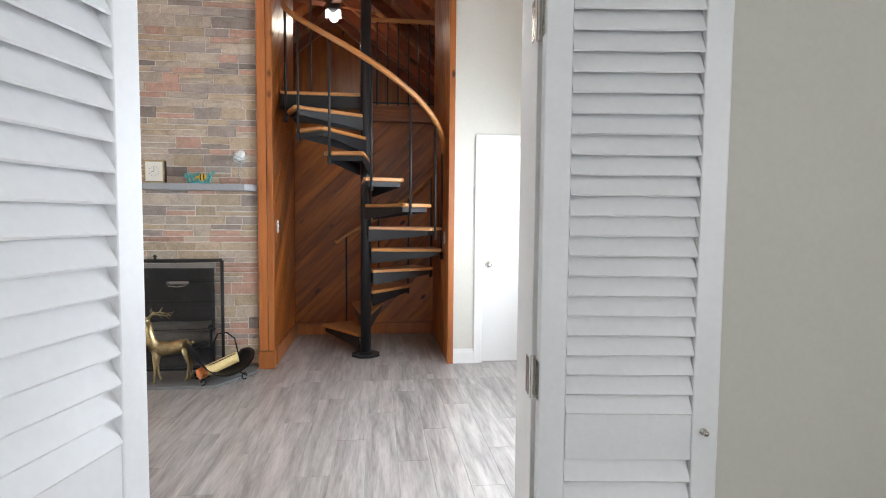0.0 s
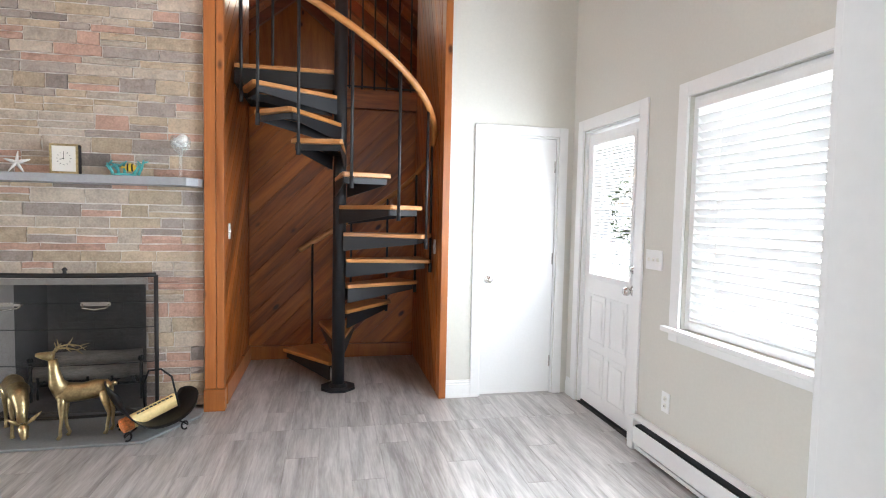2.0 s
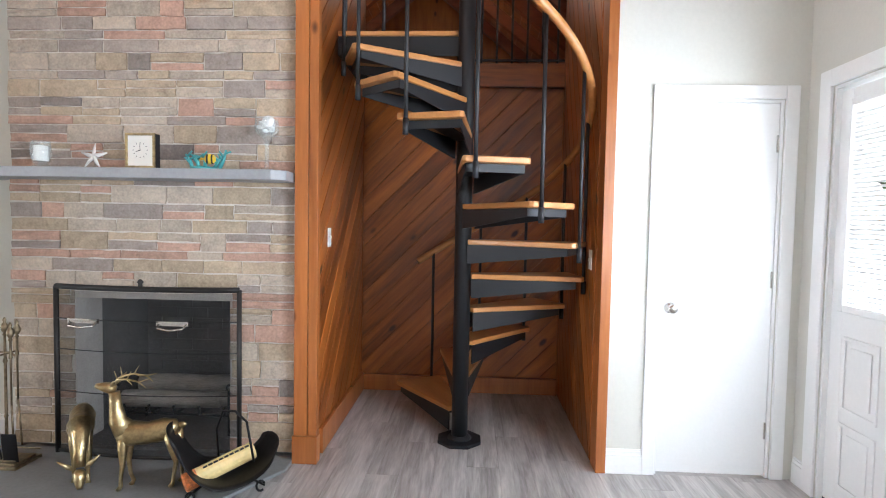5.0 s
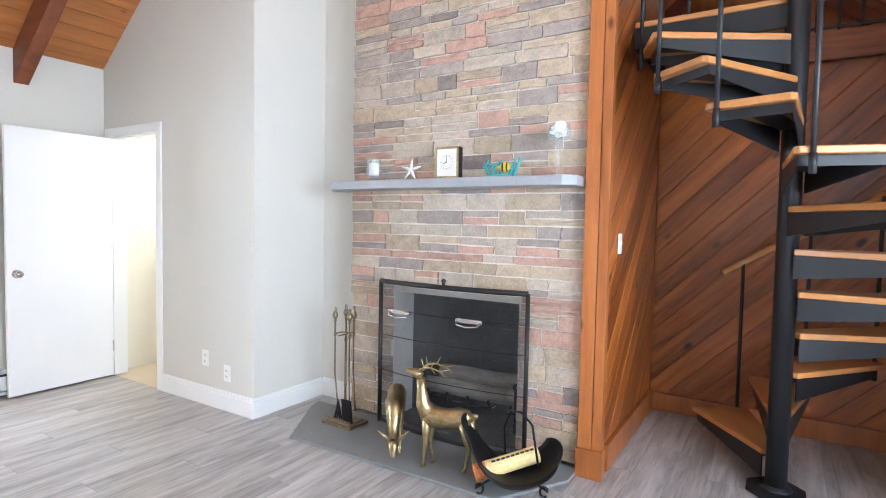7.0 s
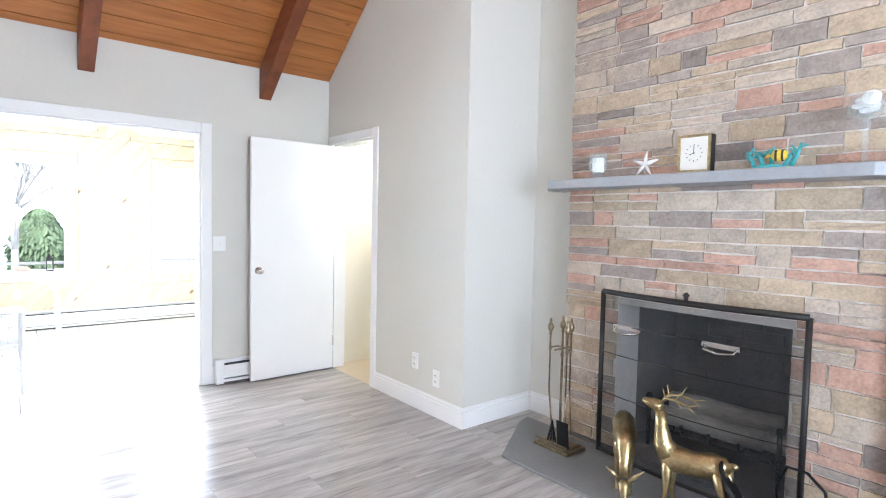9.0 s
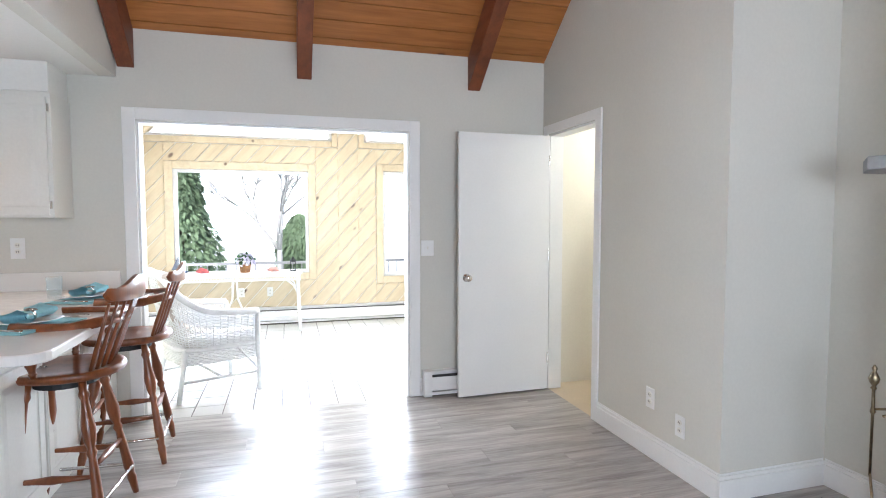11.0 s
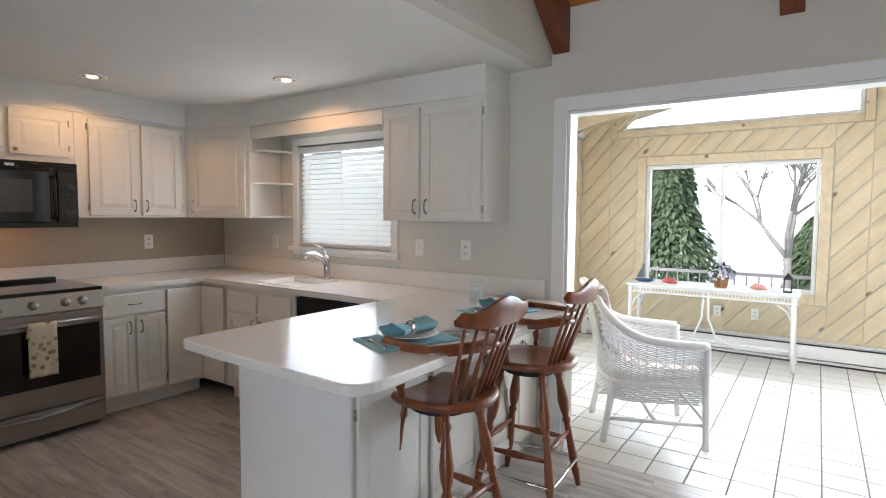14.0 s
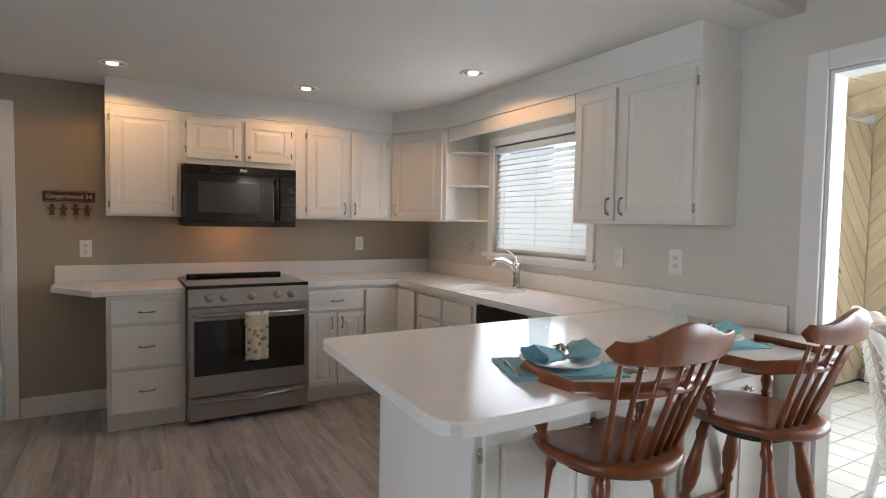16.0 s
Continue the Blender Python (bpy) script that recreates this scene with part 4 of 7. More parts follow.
# ---- outside ----
# Near-white ground colour: the overexposed glare outdoors is put into it.
GLARE_GROUND = material("glare_pale_ground", (0.72, 0.72, 0.70), 0.8, var=0.06, scale=2, bump=0.2)
PULL = material("dark_nickel", (0.30, 0.285, 0.27), 0.3, 1.0, var=0.05)
def outside():
    bm = bmesh.new()
    box(bm, -600, 600, -600, 600, -0.9, -0.5)
    tagged(part("ground", bm, GRASS), "green lawn reaching the horizon", "ground", kind="structure")
    # Made-up patio sheet that whitens the ground as far as the backdrop.
    tagged(boxes("patio", GLARE_GROUND, [(-69.9, -7.4, -59, 69, -0.499, -0.45)]), "added pale ground sheet with outdoor glare in its colour", "patio", kind="structure")
    tagged(boxes("backdrop_sky_sunroom", glow("bright_overcast", (0.95, 0.98, 1.0), 3.2), [(-70.2, -70, -60, 70, -0.5, 45)]), "bright hazy white sky", "backdrop", kind="structure")
    tagged(boxes("backdrop_sky_entrance", glow("bright_porch", (1.0, 1.0, 1.0), 2.4), [(5.2, 5.25, -0.5, 18.0, -0.5, 4.6)]), "bright white daylight outside", "backdrop", kind="structure")
    tagged(boxes("backdrop_sky_kitchen", glow("bright_yard", (0.97, 1.0, 1.0), 6.0), [(-5.4, -5.35, -0.6, 1.4, 0.2, 3.0)]), "bright white daylight outside", "backdrop", kind="structure")

    def conifer(name, x, y, h, r, seed, label):
        t = thing(name, pose(x, y, -0.5), label, "tree", "garden conifers")
        rng = random.Random(seed)
        bm = bmesh.new()
        tube(bm, [(0, 0, 0), (0.03, 0.02, h * 0.5), (0, 0, h)], [0.14, 0.09, 0.015], 8)
        part("trunk", bm, BARK, t, True)
        bm = bmesh.new()
        for _ in range(11000):
            f = rng.random() ** 0.8
            z = 0.15 + f * (h - 0.1)
            rad = r * (1 - f) ** 0.4 * rng.uniform(0.6, 1.06) * (1 + 0.12 * math.sin(9 * f + seed)) + 0.03
            a = rng.uniform(0, 6.283)
            s = rng.uniform(0.05, 0.115)
            m = Matrix.Translation((rad * math.cos(a), rad * math.sin(a), z)) @ Euler((rng.uniform(-0.7, 0.7), rng.uniform(0.2, 1.1), a)).to_matrix().to_4x4()
            v = [bm.verts.new(m @ Vector(p)) for p in ((0, -s * 0.35, 0), (s, 0, -s * 0.1), (0, s * 0.35, 0), (-s * 0.5, 0, s * 0.15))]
            bm.faces.new(v)
        tagged(part("needles", bm, LEAF, t), kind="stuff")

    conifer("conifer_tree", -12.0, 1.62, 3.1, 0.85, 5, "tall dense green conifer in the garden")
    conifer("conifer_tree", -9.3, -0.9, 5.0, 1.4, 8, "dense green conifer beside the sunroom")
    conifer("conifer_tree", -15.0, 4.1, 1.9, 0.7, 9, "low dense green conifer at the garden edge")

    def bare_tree(x, y):
        t = thing("bare_tree", pose(x, y, -0.5), "pale leafless garden tree with spreading branches", "tree")
        rng = random.Random(14)
        bm = bmesh.new()

        def grow(p, d, length, r, depth):
            mid = p + d * length * 0.5 + Vector((rng.gauss(0, 0.03), rng.gauss(0, 0.03), 0)) * length
            q = p + d * length
            tube(bm, [p, mid, q], [r, r * 0.85, r * 0.68], 6)
            if depth:
                for _ in range(3 if depth > 2 else 4):
                    e = (d + Vector((rng.gauss(0, 0.45), rng.gauss(0, 0.45), rng.gauss(0.1, 0.25)))).normalized()
                    grow(q, e, length * rng.uniform(0.6, 0.85), r * 0.62, depth - 1)
        grow(Vector((0, 0, 0)), Vector((0, 0.05, 1)).normalized(), 1.15, 0.085, 4)
        part("limbs", bm, HAZE_BARK, t, True)

    bare_tree(-12.6, 3.55)
    f = thing("deck_railing", pose(-9.3, 0, -0.45), "grey metal deck railing outside the sunroom", "railing")
    boxes("rail", CONCRETE, [(-0.03, 0.03, -2, 7, 1.05, 1.09), (-0.02, 0.02, -2, 7, 0.2, 0.23)], f)
    bm = bmesh.new()
    for i in range(60):
        box(bm, -0.008, 0.008, -2 + i * 0.15, -1.985 + i * 0.15, 0.0, 1.05)
    tagged(part("bars", bm, CONCRETE, f), kind="stuff")
    d = thing("sunroom_glass_door", pose(0, SY0 - 0.08, 0), "white framed glass door of the sunroom", "door", kind="structure")
    boxes("frame", WHITE, [(-6.30, -6.20, -0.03, 0.03, 0.01, 2.05), (-5.50, -5.40, -0.03, 0.03, 0.01, 2.05), (-6.20, -5.50, -0.03, 0.03, 0.01, 0.20), (-6.20, -5.50, -0.03, 0.03, 1.94, 2.05)], d, 0.004)
    boxes("pane", GLASS, [(-6.20, -5.50, -0.004, 0.0, 0.20, 1.94)], d).visible_shadow = False
    bm = bmesh.new()
    knob(bm, (-5.45, 0.0305, 0.98), (0, 1, 0))
    part("knob", bm, CHROME, d, True)
    casing("trim_sunroom_door", "y", SY0 - 0.002, 1, -6.30, -5.40, 2.05, 0.06)


outside()


# ---- baseboard heaters ----
def heater(name, m, length, label, h=0.19):
    """Along local x, its back on y = 0, its face towards -y."""
    t = thing(name, m, label, "heater")
    bm = bmesh.new()
    for p in ([(0, 0.012), (-0.055, 0.012), (-0.055, 0.035), (-0.01, 0.035), (-0.01, h - 0.02), (-0.004, h), (0, h)],):
        prism(bm, [(y, z) for y, z in p][::-1], 0, length, Matrix(((0, 0, 1, 0), (1, 0, 0, -0.0005), (0, 1, 0, 0), (0, 0, 0, 1))))
    part("back_plate", bm, WHITE, t)
    boxes("front_cover", WHITE, [(0.003, length - 0.003, -0.068, -0.062, 0.05, h - 0.045)], t, 0.002)
    boxes("damper", WHITE, [(0.003, length - 0.003, -0.060, -0.014, h - 0.008, h)], t, 0.002)
    bm = bmesh.new()
    box(bm, 0.02, length - 0.02, -0.055, -0.012, 0.055, h - 0.04)
    part("fins", bm, BLACK, t)
    for x0 in (-0.012, length - 0.05):
        boxes("end_cap", WHITE, [(x0, x0 + 0.062, -0.072, -0.001, 0.004, h + 0.004)], t, 0.004)
    return t


heater("baseboard_heater", pose(XR, 5.195, 0, 0, 0, -90), 2.4, "white metal baseboard heater under the window", 0.2)
heater("baseboard_heater", pose(XL, 4.78, 0, 0, 0, 90), 0.95, "white metal baseboard heater behind the open door", 0.2)
heater("sunroom_heater", pose(SX + 0.003, 1.75, 0, 0, 0, 90), 5.2, "long pale blue-white baseboard heater under sunroom windows", 0.22)


# ---- switches and outlets ----
def plate(name, m, label, kind_of, w=0.072, h=0.118):
    """On the plane y = 0, facing -y."""
    t = thing(name, m, label, kind_of)
    boxes("plate", WHITE, [(-w / 2, w / 2, -0.006, -0.0005, -h / 2, h / 2)], t, 0.002)
    if "outlet" in name:
        for z in (-0.021, 0.021):
            bm = bmesh.new()
            lathe(bm, [(0.016, 0), (0.016, 0.003), (0.014, 0.0035)], 14, Matrix.Translation((0, -0.006, z)) @ Matrix.Rotation(radians(90), 4, "X"))
            part("socket", bm, CREAM, t)
        for z in (-0.021, 0.021):
            for x in (-0.007, 0.004):
                bm = bmesh.new()
                box(bm, x, x + 0.003, -0.0103, -0.0096, z - 0.005, z + 0.005)
                part("slot", bm, BLACK, t)
    else:
        n = 3 if w > 0.1 else 1
        for i in range(n):
            x = (i - (n - 1) / 2) * 0.046
            bm = bmesh.new()
            box(bm, x - 0.005, x + 0.005, -0.016, -0.0062, -0.008, 0.012)
            part("toggle", bm, CREAM, t, bevel=0.001)
    return t


plate("light_switch", pose(XR, 5.10, 1.18, 0, 0, -90), "white three-gang light switch by the entrance", "switch", 0.165)
plate("outlet", pose(XR, 4.93, 0.37, 0, 0, -90), "white wall outlet above the heater", "outlet")
plate("light_switch", pose(XL, 4.81, 1.15, 0, 0, 90), "white light switch beside the sunroom opening", "switch", 0.10, 0.12)
plate("outlet", pose(-2.36, YH, 0.345), "white outlet on the hall wall", "outlet")
plate("outlet", pose(-2.11, YH, 0.27), "white phone outlet on the hall wall", "outlet")
plate("light_switch", pose(0.402, 6.55, 1.27, 0, 0, 90), "ivory light switch on the pine panelling", "switch")
plate("light_switch", pose(1.984, 6.50, 1.17, 0, 0, -90), "ivory light switch on the pine panelling", "switch")
plate("outlet", pose(-1.02, YK, 1.15, 0, 0, 180), "white outlet over the counter end", "outlet")
plate("outlet", pose(-3.06, YK, 1.18, 0, 0, 180), "white outlet on the kitchen backsplash wall", "outlet")
plate("light_switch", pose(XL, 1.75, 1.19, 0, 0, 90), "white switch beside the kitchen window", "switch")
plate("outlet", pose(XL, 2.135, 1.19, 0, 0, 90), "white outlet above the counter", "outlet", 0.08, 0.13)
plate("outlet", pose(XL, 0.18, 1.18, 0, 0, 90), "white outlet in the kitchen corner", "outlet")
plate("outlet", pose(SX, 3.2, 0.42, 0, 0, 90), "white outlet on the pale panelling", "outlet")
plate("outlet", pose(SX, 3.55, 0.42, 0, 0, 90), "white outlet with a plugged cord", "outlet")


# ---- kitchen ----
def raised_panel(bm, x0, x1, z0, z1, y=0.0, t=0.019):
    """A raised-panel front in the x-z plane, facing +y from y."""
    box(bm, x0, x1, y, y + t - 0.006, z0, z1)
    s = min(0.052, (x1 - x0) * 0.22, (z1 - z0) * 0.25)
    for a, b, c, d in ((x0, x1, z0, z0 + s), (x0, x1, z1 - s, z1), (x0, x0 + s, z0 + s, z1 - s), (x1 - s, x1, z0 + s, z1 - s)):
        box(bm, a, b, y + t - 0.0059, y + t, c, d)
    g = s + 0.012
    if x1 - x0 > 2.6 * g and z1 - z0 > 2.6 * g:
        lo = [bm.verts.new(p) for p in ((x0 + g, y + t - 0.0058, z0 + g), (x1 - g, y + t - 0.0058, z0 + g), (x1 - g, y + t - 0.0058, z1 - g), (x0 + g, y + t - 0.0058, z1 - g))]
        k = 0.022
        hi = [bm.verts.new(p) for p in ((x0 + g + k, y + t - 0.001, z0 + g + k), (x1 - g - k, y + t - 0.001, z0 + g + k), (x1 - g - k, y + t - 0.001, z1 - g - k), (x0 + g + k, y + t - 0.001, z1 - g - k))]
        bm.faces.new(hi)
        for i in range(4):
            bm.faces.new((lo[i], lo[(i + 1) % 4], hi[(i + 1) % 4], hi[i]))


def pull(bm, x, y, z, upright=True, l=0.085):
    a = [(-l / 2, 0), (-l / 2 * 0.85, 0.02), (-l * 0.15, 0.026), (l * 0.15, 0.026), (l / 2 * 0.85, 0.02), (l / 2, 0)]
    tube(bm, [(x, y + d, z + s) if upright else (x + s, y + d, z) for s, d in a], [0.007, 0.005, 0.004, 0.004, 0.005, 0.007], 8)


def hinges(bm, x, y, zs):
    for z in zs:
        box(bm, x - 0.007, x + 0.007, y, y + 0.006, z - 0.022, z + 0.022)


def cabinet(name, m, w, d, z0, z1, fronts, label, toe=0.0, flat=False):
    """Back on y = 0, face at y = d; fronts: (x0, x1, z0, z1, pull, hinge side)."""
    c = thing(name, m, label, "cabinet", "kitchen cabinets")
    spans = [(0, w, 0.001, d, z0 + toe, z1)]
    if toe:
        spans.append((0.0, w, 0.001, d - 0.05, 0.002, z0 + toe - 0.001))
    boxes("body", CAB, spans, c, 0.002)
    for x0, x1, a, b, how, side in fronts:
        bm = bmesh.new()
        if b - a < 0.17 or flat:
            box(bm, x0, x1, d + 0.0005, d + 0.019, a, b)
        else:
            raised_panel(bm, x0, x1, a, b, d + 0.0005)
        f = part("door" if b - a > 0.3 and how != "h" else "drawer", bm, CAB, c, bevel=0.003)
        bm = bmesh.new()
        if how == "h":
            pull(bm, (x0 + x1) / 2, d + 0.0195, (a + b) / 2, False)
        elif how == "k":
            knob(bm, (x1 - 0.03 if side == "l" else x0 + 0.03, d + 0.0195, a + 0.03), (0, 1, 0), 0.011)
        elif how:
            x = x1 - 0.03 if side == "l" else x0 + 0.03
            pull(bm, x, d + 0.0195, a + 0.075 if how == "lo" else b - 0.075)
        else:
            box(bm, x0 + 0.01, x0 + 0.012, d + 0.0192, d + 0.0194, a + 0.01, a + 0.012)
        part("handle", bm, PULL, f, True, label="dark nickel handle")
        if side and how != "h":
            for hz in (a + 0.06, b - 0.06):
                bm = bmesh.new()
                hinges(bm, x0 - 0.004 if side == "l" else x1 + 0.004, d + 0.001, (hz,))
                part("hinge", bm, CHROME, f)
    return c


UF = 0.33


def upper_cabinets():
    def run(name, xl, xr, z0, z1, fronts, label):
        cabinet(name, pose(xr, YK, 0), xl - xr, UF, z0, z1, fronts, label)
    run("wall_cabinet", -1.15, -1.60, 1.385, 2.12, [(0.025, 0.425, 1.40, 2.09, "lo", "r")], "cream white raised-panel wall cabinet")
    run("wall_cabinet", -1.601, -2.40, 1.76, 2.12, [(0.04, 0.375, 1.80, 2.09, "k", "l"), (0.405, 0.765, 1.80, 2.09, "k", "r")], "cream white double cabinet above the microwave")
    run("wall_cabinet", -2.401, -3.22, 1.385, 2.12, [(0.06, 0.37, 1.40, 2.09, "lo", "l"), (0.40, 0.735, 1.40, 2.09, "lo", "r")], "cream white double-door wall cabinet")


upper_cabinets()


def corner_upper():
    c = thing("corner_wall_cabinet", pose(0, 0, 0), "cream white diagonal corner wall cabinet", "cabinet", "kitchen cabinets")
    bm = bmesh.new()
    prism(bm, [(XL + 0.001, YK + 0.001), (-3.221, YK + 0.001), (-3.221, YK + UF), (-3.46, 0.26), (XL + 0.001, 0.26)][::1], 1.385, 2.12)
    part("body", bm, CAB, c)
    dx, dy = -3.46 + 3.221, 0.26 - (YK + UF)
    L, ang = math.hypot(dx, dy), math.degrees(math.atan2(-dy, -dx))
    bm = bmesh.new()
    raised_panel(bm, 0.035, L - 0.035, 1.40, 2.09, 0.0005)
    d = part("door", bm, CAB, c, bevel=0.003, m=pose(-3.46, 0.26, 0, 0, 0, ang))
    bm = bmesh.new()
    pull(bm, L - 0.06, 0.0195, 1.475)
    part("handle", bm, CHROME, d, True)
    s = thing("open_corner_shelf", pose(0, 0, 0), "small white open shelves beside the sink window", "shelf")
    for z in (1.385, 1.66, 1.92):
        bm = bmesh.new()
        prism(bm, [(XL + 0.001, 0.262), (-3.47, 0.262), (-3.53, 0.36), (-3.66, 0.43), (XL + 0.001, 0.43)], z, z + 0.015)
        part("shelf", bm, WHITE, s, bevel=0.002)


corner_upper()
cabinet("wall_cabinet", pose(XL, 2.45, 0, 0, 0, -90), 0.78, 0.30, 1.385, 2.12, [(0.02, 0.44, 1.40, 2.09, "lo", "l"), (0.47, 0.76, 1.40, 2.09, "lo", "r")], "cream white double wall cabinet beside the sunroom opening")
for _z in (1.40, 1.64, 1.86):
    tagged(boxes("window_side_shelf", WHITE, [(XL + 0.002, -3.60, 1.58, 1.655, _z, _z + 0.012)], bevel=0.002), "small white shelf on the cabinet side", "shelf")


def soffit():
    bm = bmesh.new()
    prism(bm, [(XL + 0.001, YK + 0.001), (-1.15, YK + 0.001), (-1.15, YK + UF - 0.005), (-3.221, YK + UF - 0.005), (-3.465, 0.26), (-3.475, 2.44), (XL + 0.001, 2.44)], 2.122, 2.299)
    tagged(part("soffit", bm, CEIL, bevel=0.003), "white painted soffit above the wall cabinets", "soffit", kind="structure")
    v = boxes("valance", CAB, [(-3.495, -3.476, 0.262, 1.655, 2.02, 2.12)], bevel=0.002)
    tagged(v, "white valance board above the sink window", "trim", kind="structure")
    tagged(boxes("valance_lamp", glow("warm_tube", (1.0, 0.9, 0.75), 2.0), [(-3.62, -3.58, 0.6, 1.3, 2.085, 2.118)], bevel=0.004), "slim white light strip under the valance", "lamp")


soffit()


def downlight(x, y):
    t = thing("recessed_downlight", pose(x, y, 2.30), "round recessed ceiling downlight with warm bulb", "lamp", "kitchen downlights")
    bm = bmesh.new()
    lathe(bm, [(0.062, -0.001), (0.085, -0.001), (0.085, -0.006), (0.066, -0.010), (0.060, -0.004)], 28, None, False)
    part("trim_ring", bm, WHITE, t, True)
    bm = bmesh.new()
    lathe(bm, [(0.061, -0.0015), (0.02, -0.0018)], 24)
    part("reflector", bm, material("copper_reflector", (0.62, 0.36, 0.17), 0.3, 0.7), t)
    bm = bmesh.new()
    lathe(bm, [(0.034, -0.003), (0.03, -0.011), (0.012, -0.014)], 20)
    part("bulb", bm, glow("warm_bulb", (1.0, 0.72, 0.4), 5.0), t)


for _x, _y in DOWN:
    downlight(_x, _y)


def base_cabinets():
    z1 = 0.878
    cabinet("drawer_cabinet", pose(-1.60, YK, 0), 0.45, 0.60, 0.0, z1, [(0.03, 0.425, 0.70, 0.845, "h", ""), (0.03, 0.425, 0.42, 0.68, "h", ""), (0.03, 0.425, 0.13, 0.40, "h", "")], "cream white three-drawer base cabinet", 0.10, True)
    cabinet("base_cabinet", pose(-3.16, YK, 0), 0.755, 0.60, 0.0, z1, [(0.30, 0.735, 0.70, 0.845, "h", ""), (0.30, 0.51, 0.13, 0.68, "hi", "l"), (0.53, 0.735, 0.13, 0.68, "hi", "r")], "cream white base cabinet with a drawer and two doors", 0.10)
    c = thing("corner_base_cabinet", pose(0, 0, 0), "cream white corner base cabinet with folding doors", "cabinet", "kitchen cabinets")
    boxes("body", CAB, [(XL + 0.001, -3.165, YK + 0.001, 0.35, 0.10, z1)], c)
    boxes("door", CAB, [(-3.155, -3.14, 0.055, 0.345, 0.13, 0.85)], c, 0.003)
    boxes("door", CAB, [(-3.135, -2.87, 0.0505, 0.066, 0.13, 0.85)], c, 0.003)
    cabinet("sink_cabinet", pose(XL, 1.15, 0, 0, 0, -90), 0.79, 0.605, 0.0, z1, [(0.03, 0.38, 0.70, 0.845, "", ""), (0.41, 0.76, 0.70, 0.845, "", ""), (0.03, 0.38, 0.13, 0.68, "hi", "l"), (0.41, 0.76, 0.13, 0.68, "hi", "r")], "cream white sink base cabinet", 0.10)
    d = thing("dishwasher", pose(XL, 1.78, 0, 0, 0, -90), "black-fronted dishwasher built in under the counter", "dishwasher")
    boxes("body", PLASTIC, [(0.005, 0.595, 0.002, 0.60, 0.09, 0.87)], d, 0.003)
    boxes("door", BLACKGLASS, [(0.01, 0.59, 0.601, 0.625, 0.12, 0.72)], d, 0.004)
    boxes("control_panel", PLASTIC, [(0.01, 0.59, 0.601, 0.63, 0.73, 0.865)], d, 0.004)
    # peninsula base
    p = thing("peninsula_cabinet", pose(0, 0, 0), "white peninsula base with panelled doors to the stools", "cabinet", "kitchen cabinets")
    boxes("body", CAB, [(XL + 0.01, -2.145, 2.02, 2.665, 0.10, z1), (XL + 0.01, -2.145, 2.06, 2.63, 0.002, 0.099)], p, 0.003)
    boxes("end_panel", WHITE, [(-2.1445, -2.13, 2.01, 2.672, 0.002, z1)], p, 0.002)
    for a, b, side in ((-2.60, -2.17, "r"), (-3.07, -2.64, "l"), (-3.54, -3.11, "r")):
        bm = bmesh.new()
        raised_panel(bm, a, b, 0.13, 0.76, 2.6655)
        q = part("door", bm, CAB, p, bevel=0.003)
        bm = bmesh.new()
        hinges(bm, (b if side == "r" else a) + (0.005 if side == "r" else -0.005), 2.667, (0.2, 0.68))
        knob(bm, ((a + 0.03) if side == "r" else (b - 0.03), 2.6848, 0.70), (0, 1, 0), 0.012)
        part("knob", bm, CHROME, q, True)


base_cabinets()


def rounded(pts, radii, n=6):
    out = []
    for i, (p, r) in enumerate(zip(pts, radii)):
        p, a, b = Vector(p), Vector(pts[i - 1]), Vector(pts[(i + 1) % len(pts)])
        if not r:
            out.append(tuple(p))
            continue
        u, v = (a - p).normalized(), (b - p).normalized()
        for k in range(n + 1):
            t = k / n
            out.append(tuple((p + u * r) * (1 - t) ** 2 + p * 2 * t * (1 - t) + (p + v * r) * t ** 2))
    return out


